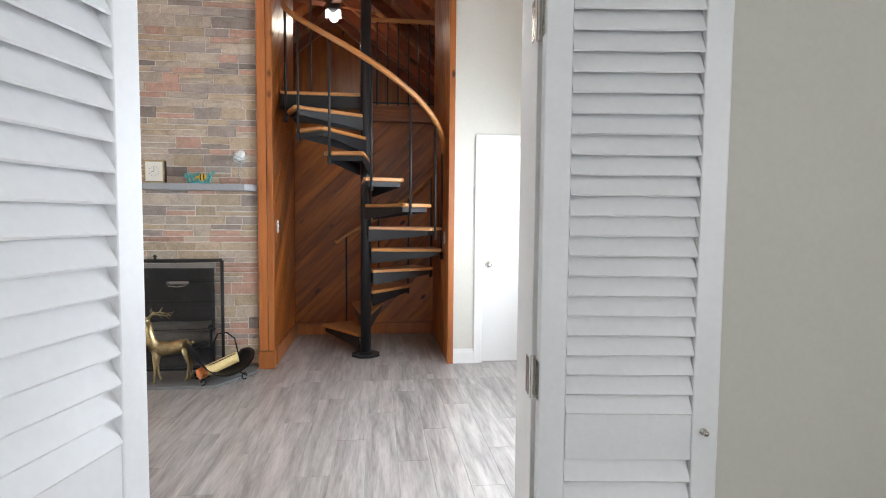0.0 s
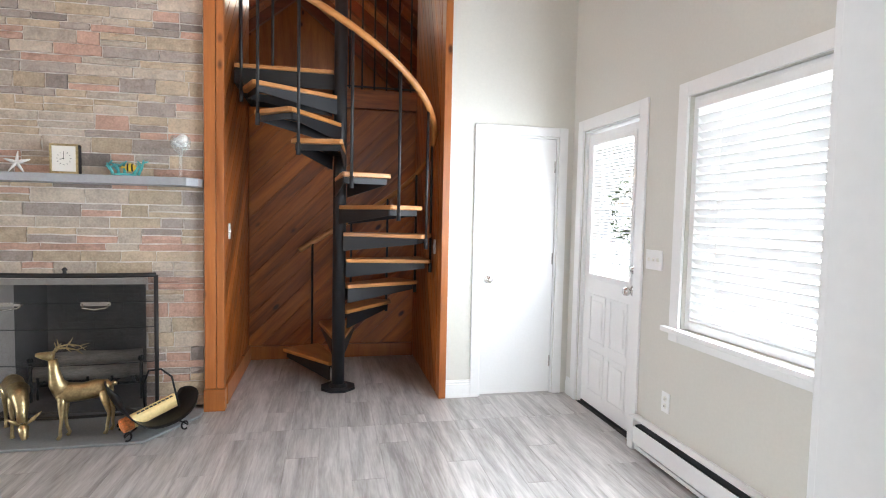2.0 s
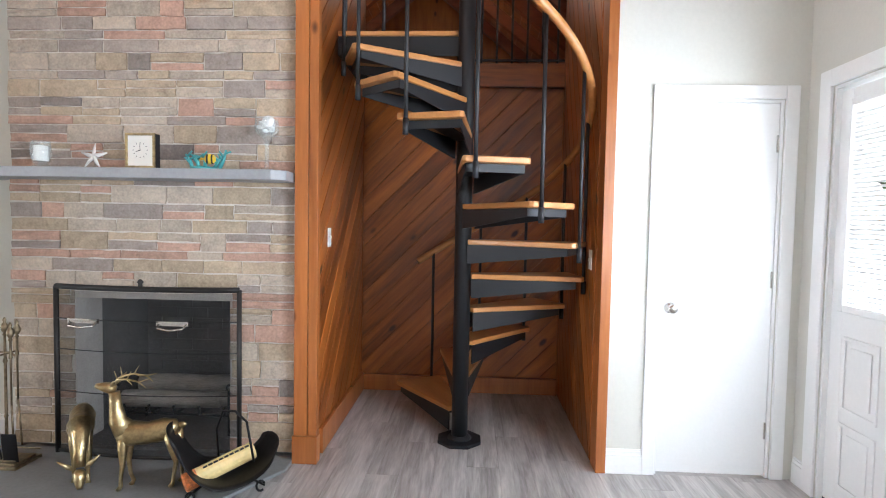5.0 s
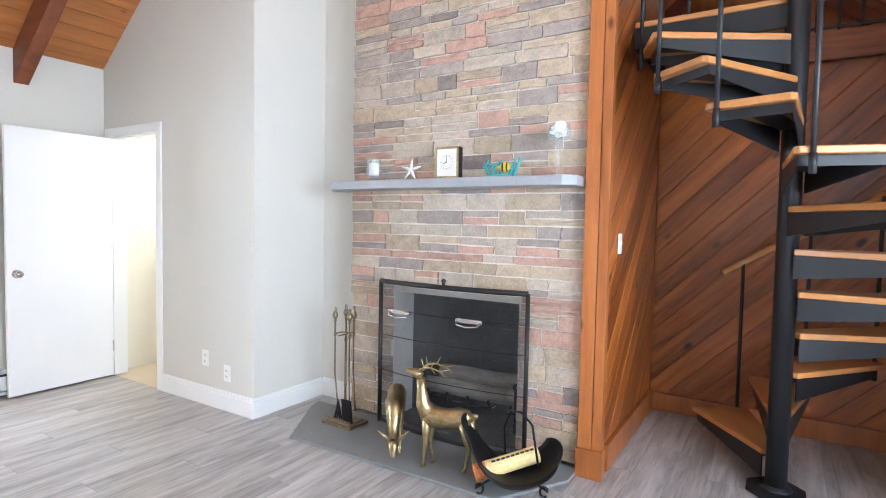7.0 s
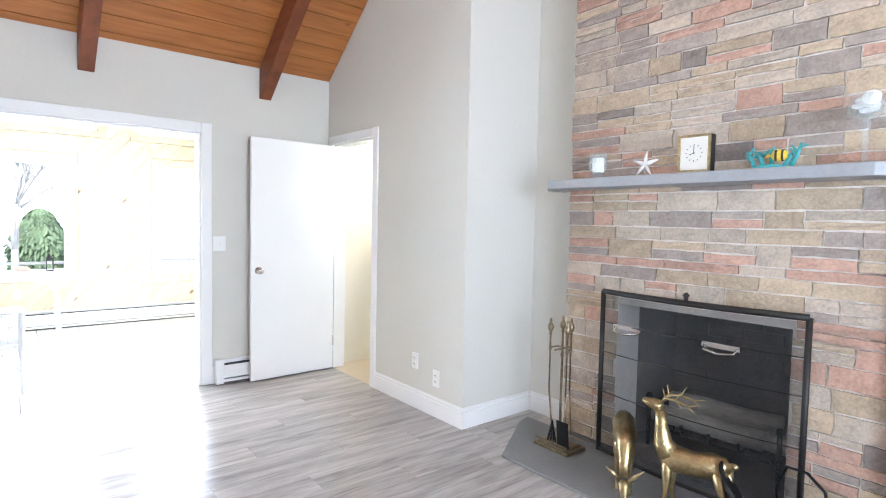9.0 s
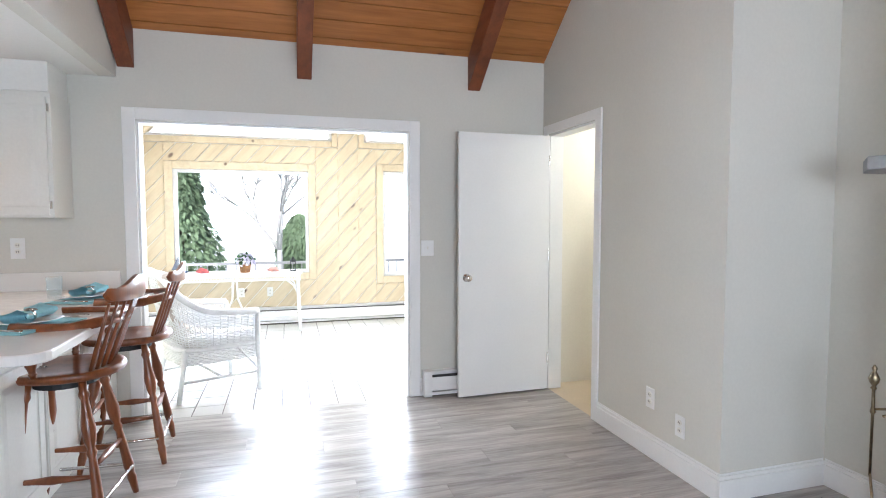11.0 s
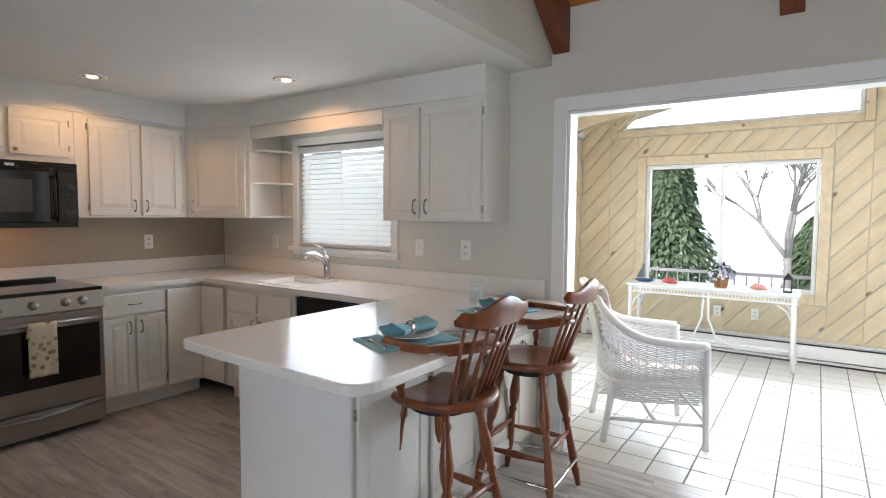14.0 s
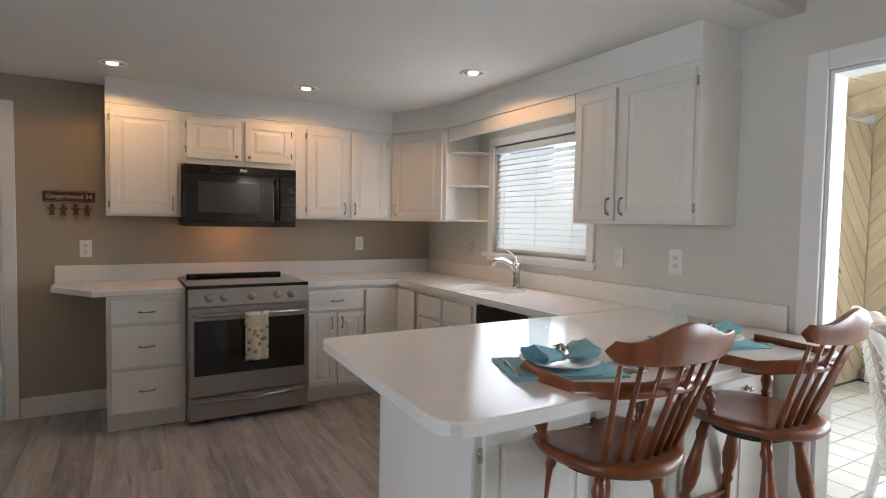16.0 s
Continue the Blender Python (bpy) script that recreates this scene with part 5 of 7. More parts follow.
def counters():
    c = thing("countertop", pose(0, 0, 0), "white speckled quartz countertop with rounded peninsula corner", "countertop")
    z0, z1 = 0.88, 0.92
    bm = bmesh.new()
    prism(bm, rounded([(XL + 0.022, 1.95), (-1.90, 1.95), (-1.86, 2.97), (-3.55, 2.97), (XL + 0.022, 2.78)], [0, 0.05, 0.11, 0.05, 0]), z0, z1)
    part("peninsula_top", bm, GRANITE, c, bevel=0.006)
    bm = bmesh.new()
    for s in panels(XL + 0.022, -3.13, 0.0, 1.949, [(-3.60, -3.22, 0.62, 1.12)]):
        box(bm, s[0], s[1], s[2] + (0.085 if s[2] == 0 else 0), s[3], z0, z1)
    prism(bm, [(XL + 0.022, YK + 0.022), (-2.408, YK + 0.022), (-2.408, 0.06), (-3.05, 0.06), (-3.13, 0.0849), (XL + 0.022, 0.0849)], z0, z1)
    part("sink_run_top", bm, GRANITE, c)
    bm = bmesh.new()
    prism(bm, [(-1.597, YK + 0.022), (-0.84, YK + 0.022), (-0.84, -0.30), (-1.08, 0.06), (-1.597, 0.06)], z0, z1)
    part("end_top", bm, GRANITE, c, bevel=0.005)
    boxes("upstand", GRANITE, [(XL + 0.001, XL + 0.020, YK + 0.021, 2.71, z0, 1.035), (XL + 0.021, -0.84, YK + 0.001, YK + 0.020, z0, 1.035)], c, 0.003)
    s = thing("kitchen_sink", pose(0, 0, 0), "undermounted stainless steel sink", "sink")
    boxes("basin", STEEL, [(-3.605, -3.60, 0.615, 1.125, 0.70, 0.879), (-3.22, -3.215, 0.615, 1.125, 0.70, 0.879), (-3.60, -3.22, 0.615, 0.62, 0.70, 0.879), (-3.60, -3.22, 1.12, 1.125, 0.70, 0.879), (-3.605, -3.215, 0.615, 1.125, 0.695, 0.70)], s)
    f = thing("kitchen_faucet", pose(-3.66, 0.93, 0.921), "brushed nickel single-lever kitchen faucet", "faucet")
    bm = bmesh.new()
    lathe(bm, [(0.032, 0), (0.032, 0.012), (0.024, 0.02), (0.023, 0.13), (0.027, 0.15), (0.018, 0.18)], 20)
    part("base", bm, CHROME, f, True)
    bm = bmesh.new()
    tube(bm, [(0.01, 0, 0.10), (0.05, -0.01, 0.17), (0.11, -0.02, 0.20), (0.17, -0.03, 0.195), (0.20, -0.035, 0.165)], [0.018, 0.018, 0.018, 0.02, 0.022], 12)
    part("spout", bm, CHROME, f, True)
    bm = bmesh.new()
    tube(bm, [(0, 0, 0.17), (-0.01, -0.04, 0.22), (0.01, -0.12, 0.265)], [0.014, 0.009, 0.007], 10)
    part("lever", bm, CHROME, f, True)


counters()


def microwave():
    t = thing("microwave", pose(-2.385, YK, 1.32), "black over-range microwave with glass door", "microwave")
    w, d, h = 0.775, 0.40, 0.435
    boxes("body", PLASTIC, [(0, w, 0.001, d, 0, h)], t, 0.006)
    boxes("door", BLACKGLASS, [(0.17, w - 0.004, d + 0.0005, d + 0.022, 0.035, h - 0.06)], t, 0.006)
    boxes("window", material("smoked_glass", (0.05, 0.05, 0.05), 0.12), [(0.27, w - 0.09, d + 0.0222, d + 0.024, 0.10, h - 0.12)], t, 0.002)
    boxes("vent_grille", PLASTIC, [(0.004, w - 0.004, d + 0.0005, d + 0.018, h - 0.055 + 0.014 * i, h - 0.046 + 0.014 * i) for i in range(4)], t, 0.002)
    boxes("control_panel", PLASTIC, [(0.004, 0.125, d + 0.0005, d + 0.02, 0.035, h - 0.06)], t, 0.004)
    boxes("buttons", SCREEN, [(0.022 + 0.03 * i, 0.044 + 0.03 * i, d + 0.0202, d + 0.0215, 0.07 + 0.035 * j, 0.09 + 0.035 * j) for i in range(3) for j in range(5)], t)
    bm = bmesh.new()
    tube(bm, [(0.152, d + 0.02, 0.06), (0.152, d + 0.05, 0.08), (0.152, d + 0.05, 0.32), (0.152, d + 0.02, 0.34)], 0.011, 10)
    part("handle", bm, PLASTIC, t, True)
    boxes("badge", CHROME, [(0.36, 0.41, d + 0.0182, d + 0.02, h - 0.04, h - 0.022)], t)


microwave()


def range_cooker():
    t = thing("range", pose(-2.40, YK, 0), "stainless steel slide-in range with black glass door", "stove")
    w, d = 0.795, 0.67
    boxes("body", STEEL, [(0, w, 0.02, d, 0.03, 0.88)], t, 0.003)
    boxes("cooktop", BLACKGLASS, [(-0.002, w + 0.002, 0.022, d + 0.01, 0.881, 0.932)], t, 0.004)
    boxes("rear_vent", PLASTIC, [(0.05, w - 0.05, 0.025, 0.085, 0.9325, 0.955)], t, 0.004)
    bm = bmesh.new()
    v = [(d, 0.795), (d + 0.045, 0.80), (d + 0.02, 0.905), (d, 0.915)]
    prism(bm, v, 0, w, Matrix(((0, 0, 1, 0), (1, 0, 0, 0.0005), (0, 1, 0, 0), (0, 0, 0, 1))))
    part("control_panel", bm, STEEL, t, bevel=0.003)
    for x in (0.13, 0.225, 0.40, 0.575, 0.67):
        bm = bmesh.new()
        lathe(bm, [(0.028, 0), (0.028, 0.006), (0.022, 0.008), (0.020, 0.032), (0.016, 0.035)], 18, Matrix.Translation((x, d + 0.034, 0.852)) @ Matrix.Rotation(radians(-77), 4, "X"))
        part("knob", bm, STEEL, t, True)
    boxes("oven_door", STEEL, [(0.006, w - 0.006, d + 0.001, d + 0.035, 0.20, 0.785)], t, 0.005)
    boxes("door_glass", BLACKGLASS, [(0.035, w - 0.035, d + 0.0352, d + 0.038, 0.335, 0.70)], t, 0.002)
    bm = bmesh.new()
    tube(bm, [(0.04, d + 0.03, 0.735), (0.04, d + 0.075, 0.74), (w - 0.04, d + 0.075, 0.74), (w - 0.04, d + 0.03, 0.735)], 0.013, 12)
    part("door_handle", bm, STEEL, t, True)
    boxes("storage_drawer", STEEL, [(0.006, w - 0.006, d + 0.001, d + 0.03, 0.035, 0.185)], t, 0.005)
    bm = bmesh.new()
    tube(bm, [(0.02, d + 0.028, 0.165), (w / 2, d + 0.05, 0.15), (w - 0.02, d + 0.028, 0.165)], 0.012, 10)
    part("drawer_handle", bm, STEEL, t, True)
    boxes("feet", BLACK, [(0.03, 0.07, 0.1, 0.14, 0.001, 0.03), (w - 0.07, w - 0.03, 0.1, 0.14, 0.001, 0.03), (0.03, 0.07, d - 0.1, d - 0.06, 0.001, 0.03), (w - 0.07, w - 0.03, d - 0.1, d - 0.06, 0.001, 0.03)], t)
    k = thing("dish_towel", pose(-2.40 + 0.375, YK + d + 0.075, 0.74), "cream dish towel with teal and brown sea-shell print", "towel")
    bm = bmesh.new()
    rows = []
    for j in range(20):
        f = j / 19
        z = 0.016 - 0.335 * max(0, f * 1.25 - 0.25)
        back = f < 0.2
        rows.append([bm.verts.new((-0.075 + 0.15 * i / 8, (0.018 if not back else -0.018 + 0.18 * f) + 0.006 * math.sin(i * 1.3 + f * 2) * f, z if not back else 0.016 - 0.10 * (1 - f / 0.2))) for i in range(9)])
    for a, b in zip(rows, rows[1:]):
        for i in range(8):
            bm.faces.new((a[i], a[i + 1], b[i + 1], b[i]))
    o = part("cloth", bm, PRINT, k, True)
    so = o.modifiers.new("solid", "SOLIDIFY")
    so.thickness = 0.004


PRINT = bpy.data.materials.new("shell_print_cloth")
PRINT.use_nodes = True
_n, _l = PRINT.node_tree.nodes, PRINT.node_tree.links
_v, _r, _c = _n.new("ShaderNodeTexVoronoi"), _n.new("ShaderNodeValToRGB"), _n.new("ShaderNodeTexCoord")
_v.inputs["Scale"].default_value = 24
_l.new(_c.outputs["Object"], _v.inputs[0]), _l.new(_v.outputs["Distance"], _r.inputs[0]), _l.new(_r.outputs[0], _n["Principled BSDF"].inputs["Base Color"])
_r.color_ramp.elements[0].color, _r.color_ramp.elements[1].color = (0.10, 0.13, 0.14, 1), (0.62, 0.56, 0.42, 1)
_e = _r.color_ramp.elements.new(0.28)
_e.color = (0.42, 0.27, 0.10, 1)
_e = _r.color_ramp.elements.new(0.42)
_e.color = (0.60, 0.55, 0.42, 1)
_n["Principled BSDF"].inputs["Roughness"].default_value = 0.9
range_cooker()


def text_on(name, body, size, m, mat, parent):
    cu = bpy.data.curves.new(name, "FONT")
    cu.body, cu.size, cu.extrude, cu.align_x, cu.align_y = body, size, 0.0012, "CENTER", "CENTER"
    tmp = new("tmp", cu)
    dg = bpy.context.evaluated_depsgraph_get()
    me = bpy.data.meshes.new_from_object(tmp.evaluated_get(dg))
    bpy.data.objects.remove(tmp)
    me.materials.clear()
    me.materials.append(mat)
    o = new(name, me)
    o.parent, o.matrix_basis = parent, m
    return o


def wall_sign():
    s = thing("gingerbread_sign", pose(-0.93, YK, 1.51, 0, 0, 180), "dark red wooden sign with hanging gingerbread charms", "sign")
    boxes("board", material("sign_red", (0.075, 0.022, 0.014), 0.6, var=0.1), [(-0.15, 0.15, -0.014, -0.0005, -0.04, 0.04)], s, 0.004)
    bm = bmesh.new()
    for i in range(24):
        for z in (-0.034, 0.034):
            ball(bm, (-0.138 + 0.012 * i, -0.015, z), (0.003, 0.002, 0.003), 1)
    part("dots", bm, CREAM, s)
    text_on("lettering", "Gingerbread 54", 0.042, pose(0, -0.0155, 0, 90, 0, 0), CREAM, s)
    cookie = material("gingerbread_brown", (0.16, 0.07, 0.03), 0.8, var=0.1)
    for i, x in enumerate((-0.10, -0.035, 0.035, 0.10)):
        bm = bmesh.new()
        z = -0.085 - 0.004 * (i % 2)
        tube(bm, [(x, -0.008, -0.04), (x, -0.008, z + 0.03)], 0.001, 5)
        ball(bm, (x, -0.010, z + 0.022), (0.014, 0.006, 0.014), 2)
        ball(bm, (x, -0.010, z - 0.008), (0.016, 0.006, 0.022), 2)
        for sx in (-1, 1):
            tube(bm, [(x, -0.010, z), (x + sx * 0.026, -0.010, z + 0.006)], 0.006, 8)
            tube(bm, [(x, -0.010, z - 0.02), (x + sx * 0.013, -0.010, z - 0.042)], 0.007, 8)
        part("charm", bm, cookie, s, True)
        bm = bmesh.new()
        ball(bm, (x, -0.011, z - 0.066), 0.012, 2)
        part("bell", bm, CHROME, s, True)


wall_sign()


def place_setting(x, y, rot):
    m = pose(x, y, 0.921, 0, 0, rot)
    p = thing("placemat", m, "folded teal cloth placemat on the counter", "placemat", "place settings")
    boxes("cloth", TEAL, [(-0.17, 0.19, -0.13, 0.13, 0, 0.006)], p, 0.002)
    boxes("hem", TEAL, [(-0.168, 0.10, -0.128, 0.02, 0.0065, 0.012)], p, 0.002)
    d = thing("dinner_plate", m @ pose(0.02, 0.01, 0.0125), "white ceramic dinner plate on a teal placemat", "plate", "place settings")
    bm = bmesh.new()
    lathe(bm, [(0.055, 0), (0.065, 0.002), (0.10, 0.011), (0.128, 0.017), (0.127, 0.020), (0.098, 0.015), (0.07, 0.007), (0.01, 0.006)], 32)
    part("dish", bm, CERAMIC, d, True)
    n = thing("cloth_napkin", m @ pose(0.02, 0.0, 0.026, 0, 0, 20), "teal napkin gathered in a starfish ring", "napkin", "place settings")
    bm = bmesh.new()
    for sx in (-1, 1):
        rows = []
        for i in range(9):
            u = i / 8
            w = 0.018 + 0.05 * u
            rows.append([bm.verts.new((sx * (0.004 + 0.105 * u), w * math.cos(a), 0.016 + 0.012 * u + (0.013 + 0.012 * u) * math.sin(a) * (1 + 0.3 * math.sin(5 * a)))) for a in [k * 6.283 / 16 for k in range(16)]])
        for a, b in zip(rows, rows[1:]):
            for k in range(16):
                bm.faces.new((a[k], a[(k + 1) % 16], b[(k + 1) % 16], b[k]))
    part("cloth", bm, TEAL, n, True)
    bm = bmesh.new()
    for k in range(5):
        a = k * 6.283 / 5
        tube(bm, [(0, 0, 0.045), (0.028 * math.cos(a), 0.028 * math.sin(a), 0.043)], [0.009, 0.002], 6)
    lathe(bm, [(0.022, -0.012), (0.024, 0), (0.022, 0.012)], 16, Matrix.Translation((0, 0, 0.02)) @ Matrix.Rotation(radians(90), 4, "Y"), False)
    part("ring", bm, CHROME, n, True)
    f = thing("dinner_fork", m @ pose(-0.155, -0.02, 0.0125), "stainless steel fork on a teal placemat", "fork", "place settings")
    bm = bmesh.new()
    tube(bm, [(0, -0.10, 0.002), (0, 0.0, 0.004), (0, 0.04, 0.002)], [0.006, 0.003, 0.008], 8, 0.35)
    for k in range(4):
        tube(bm, [(-0.009 + 0.006 * k, 0.04, 0.003), (-0.009 + 0.006 * k, 0.085, 0.005)], 0.0016, 6)
    part("fork_body", bm, CHROME, f, True)
    c = thing("wire_trivet", m @ pose(0.235, -0.03, 0.0), "round grey coiled coaster", "coaster", "place settings")
    bm = bmesh.new()
    tube(bm, [((0.01 + 0.0011 * k) * math.cos(k * 0.5), (0.01 + 0.0011 * k) * math.sin(k * 0.5), 0.003) for k in range(60)], 0.0024, 5)
    part("coil", bm, STEEL, c, True)
    g = thing("drinking_glass", m @ pose(0.03, 0.22, 0), "clear textured glass tumbler", "glass", "place settings")
    bm = bmesh.new()
    lathe(bm, [(0.034, 0), (0.037, 0.03), (0.0395, 0.06), (0.039, 0.09), (0.041, 0.125), (0.0385, 0.125), (0.036, 0.09), (0.036, 0.06), (0.033, 0.02), (0.005, 0.015)], 28)
    part("tumbler", bm, TUMBLER, g, True)


place_setting(-2.42, 2.70, 160)
place_setting(-3.22, 2.68, 160)


# ---- bar stools ----
def stool_seat(bm):
    n = 36
    rim = []
    for k in range(n):
        a = 2 * math.pi * k / n
        r = 0.225 * (1 - 0.06 * math.cos(2 * a)) + (0.012 if math.sin(a) > 0.5 else 0)
        rim.append((r * math.cos(a), r * math.sin(a) * 0.97))
    levels = ((0.80, -0.045), (0.95, -0.036), (1.0, -0.018), (0.985, -0.002), (0.9, 0.0), (0.6, -0.010), (0.3, -0.015))
    rings = [[bm.verts.new((x * s, y * s, z)) for x, y in rim] for s, z in levels]
    for a, b in zip(rings, rings[1:]):
        for i in range(n):
            bm.faces.new((a[i], a[(i + 1) % n], b[(i + 1) % n], b[i]))
    bm.faces.new(rings[0][::-1]), bm.faces.new(rings[-1])


def turned(bm, p, q, r, n=12):
    """A turned spindle from p to q with a bulb and rings."""
    p, q = Vector(p), Vector(q)
    prof = ((0, 0.75), (0.06, 0.8), (0.09, 1.05), (0.12, 0.75), (0.20, 0.95), (0.30, 1.35), (0.38, 1.15), (0.43, 0.7), (0.46, 1.05), (0.49, 0.7), (0.56, 0.85), (0.78, 1.1), (0.84, 0.8), (0.87, 1.0), (1, 0.62))
    rot = Vector((0, 0, 1)).rotation_difference(q - p).to_matrix().to_4x4()
    lathe(bm, [(r * s, (q - p).length * t) for t, s in prof], n, Matrix.Translation(p) @ rot)


def bar_stool(m, label):
    """The back is towards +y."""
    s = thing("bar_stool", m, label, "bar stool", "bar stools at the counter")
    H = 0.72
    bm = bmesh.new()
    stool_seat(bm)
    part("seat", bm, STOOL, s, True, m=pose(0, 0, H))
    bm = bmesh.new()
    lathe(bm, [(0.11, H - 0.085), (0.13, H - 0.08), (0.13, H - 0.052), (0.11, H - 0.047)], 24)
    part("swivel", bm, BLACK, s)
    feet = []
    for sx in (-1, 1):
        for sy in (-1, 1):
            a, b = (sx * 0.105, sy * 0.105, H - 0.05), (sx * 0.205, sy * 0.205, 0.001)
            feet.append((a, b))
            bm = bmesh.new()
            turned(bm, a, b, 0.0215)
            part("leg", bm, STOOL, s, True)
    at = lambda sx, sy, z: tuple(Vector((sx * 0.105, sy * 0.105, H - 0.05)).lerp(Vector((sx * 0.205, sy * 0.205, 0)), 1 - z / (H - 0.05)))
    for z, pairs in ((0.30, (((-1, -1), (1, -1)), ((-1, 1), (1, 1)))), (0.26, (((-1, -1), (-1, 1)), ((1, -1), (1, 1))))):
        for p, q in pairs:
            bm = bmesh.new()
            a, b = Vector(at(*p, z)), Vector(at(*q, z))
            tube(bm, [a, a.lerp(b, 0.3), a.lerp(b, 0.5), a.lerp(b, 0.7), b], [0.009, 0.013, 0.019, 0.013, 0.009], 10)
            part("stretcher", bm, STOOL, s, True)
    bm = bmesh.new()
    ring = [at(-1, -1, 0.15), at(1, -1, 0.15), at(1, 1, 0.15), at(-1, 1, 0.15)]
    pts = []
    for i in range(4):
        a, b = Vector(ring[i]) * 1.0, Vector(ring[(i + 1) % 4])
        for f in (0.06, 0.5, 0.94):
            p = a.lerp(b, f)
            pts.append((p.x * 1.10, p.y * 1.10, 0.15))
    tube(bm, pts + [pts[0]], 0.0085, 8)
    part("footrest_ring", bm, CHROME, s, True, label="chrome foot ring")
    # arm bow
    bow = [(-0.235, -0.10), (-0.24, 0.02), (-0.225, 0.12), (-0.16, 0.20), (-0.07, 0.235), (0.07, 0.235), (0.16, 0.20), (0.225, 0.12), (0.24, 0.02), (0.235, -0.10)]
    bm = bmesh.new()
    tube(bm, [(x, y, H + 0.205 + (0.012 if abs(x) < 0.2 else 0)) for x, y in bow], [0.034, 0.028, 0.024, 0.024, 0.024, 0.024, 0.024, 0.024, 0.028, 0.034], 10, 0.5)
    part("arm_bow", bm, STOOL, s, True)
    for sx in (-1, 1):
        bm = bmesh.new()
        turned(bm, (sx * 0.195, -0.04, H - 0.004), (sx * 0.234, -0.045, H + 0.195), 0.017)
        part("arm_post", bm, STOOL, s, True)
    for k in range(-3, 4):
        x = 0.05 * k
        bm = bmesh.new()
        a, b = Vector((x * 0.92, 0.175 - abs(k) * 0.008, H - 0.008)), Vector((x * 1.25, 0.29 - abs(k) * 0.012, H + 0.30))
        tube(bm, [a, a.lerp(b, 0.3), a.lerp(b, 0.55), b], [0.008, 0.011, 0.008, 0.0065], 8)
        part("spindle", bm, STOOL, s, True)
    # crest rail
    bm = bmesh.new()
    n, grid = 20, []
    for i in range(n + 1):
        u = -1 + 2 * i / n
        x, y = 0.235 * u, 0.305 - 0.05 * u * u
        top = 0.385 + 0.022 * math.cos(u * 4.2) - (0.03 if abs(u) > 0.97 else 0)
        bot = 0.298 + 0.02 * abs(u) ** 3 + (0.022 if abs(u) > 0.97 else 0)
        grid.append([bm.verts.new(p) for p in ((x, y - 0.012, H + bot), (x, y - 0.006, H + top), (x, y + 0.014, H + top), (x, y + 0.010, H + bot))])
    for a, b in zip(grid, grid[1:]):
        for k in range(4):
            bm.faces.new((a[k], a[(k + 1) % 4], b[(k + 1) % 4], b[k]))
    bm.faces.new(grid[0][::-1]), bm.faces.new(grid[-1])
    part("crest_rail", bm, STOOL, s, True, 0.004)
    return s


_stool = bar_stool(pose(-2.535, 2.80, 0, 0, 0, -4), "dark maple swivel bar stool with spindle back")
copy_thing(_stool, pose(-3.22, 2.87, 0, 0, 0, 4))


# ---- fireplace things ----
def mesh_cloth(name, color, hole):
    """A fine wire mesh: see-through between its dark wires."""
    m = bpy.data.materials.new(name)
    m.use_nodes = True
    n, l = m.node_tree.nodes, m.node_tree.links
    b = n["Principled BSDF"]
    b.inputs["Base Color"].default_value, b.inputs["Roughness"].default_value = (*color, 1), 0.6
    t, mix = n.new("ShaderNodeBsdfTransparent"), n.new("ShaderNodeMixShader")
    mix.inputs[0].default_value = hole
    l.new(b.outputs[0], mix.inputs[1]), l.new(t.outputs[0], mix.inputs[2]), l.new(mix.outputs[0], n["Material Output"].inputs[0])
    return m


def fire_screen():
    s = thing("fireplace_screen", pose(-0.54, 6.205, 0.021), "black metal mesh fireplace screen with two handles", "fire screen")
    w, h = 1.06, 0.955
    bow = lambda x: -0.10 * (1 - (2 * x / w) ** 2)
    xs = [-w / 2 + w * i / 16 for i in range(17)]
    bm = bmesh.new()
    rows = [[bm.verts.new((x, bow(x) * 0.6, z)) for x in xs] for z in (0.02, h - 0.02)]
    for i in range(16):
        bm.faces.new((rows[0][i], rows[0][i + 1], rows[1][i + 1], rows[1][i]))
    part("mesh", bm, mesh_cloth("screen_mesh", (0.02, 0.02, 0.02), 0.52), s, True)
    bm = bmesh.new()
    for z, r in ((0.012, 0.010), (h, 0.016)):
        tube(bm, [(x, bow(x) * 0.6, z) for x in xs], r, 8)
    for x in (-w / 2, w / 2):
        tube(bm, [(x, 0, 0.0), (x, 0, h)], 0.014, 8)
    part("frame", bm, SCREEN, s, True)
    bm = bmesh.new()
    for z in (0.36, 0.60, 0.775):
        tube(bm, [(x, bow(x) * 0.6 - 0.003, z) for x in xs], 0.003, 6)
    part("crossbar", bm, SCREEN, s, True)
    for x0 in (-0.42, 0.10):
        bm = bmesh.new()
        y = bow(x0 + 0.08) * 0.6 - 0.006
        tube(bm, [(x0, y, 0.765), (x0 + 0.01, y - 0.025, 0.745), (x0 + 0.08, y - 0.03, 0.735), (x0 + 0.15, y - 0.025, 0.745), (x0 + 0.16, y, 0.765)], 0.006, 8)
        box(bm, x0 - 0.01, x0 + 0.17, y - 0.004, y, 0.755, 0.78)
        part("handle", bm, CHROME, s, label="polished steel handle")
    bm = bmesh.new()
    lathe(bm, [(0.012, h + 0.01), (0.010, h + 0.03), (0.018, h + 0.04), (0.006, h + 0.055)], 12, Matrix.Translation((0, -0.06, 0)))
    part("finial", bm, SCREEN, s, True)


fire_screen()


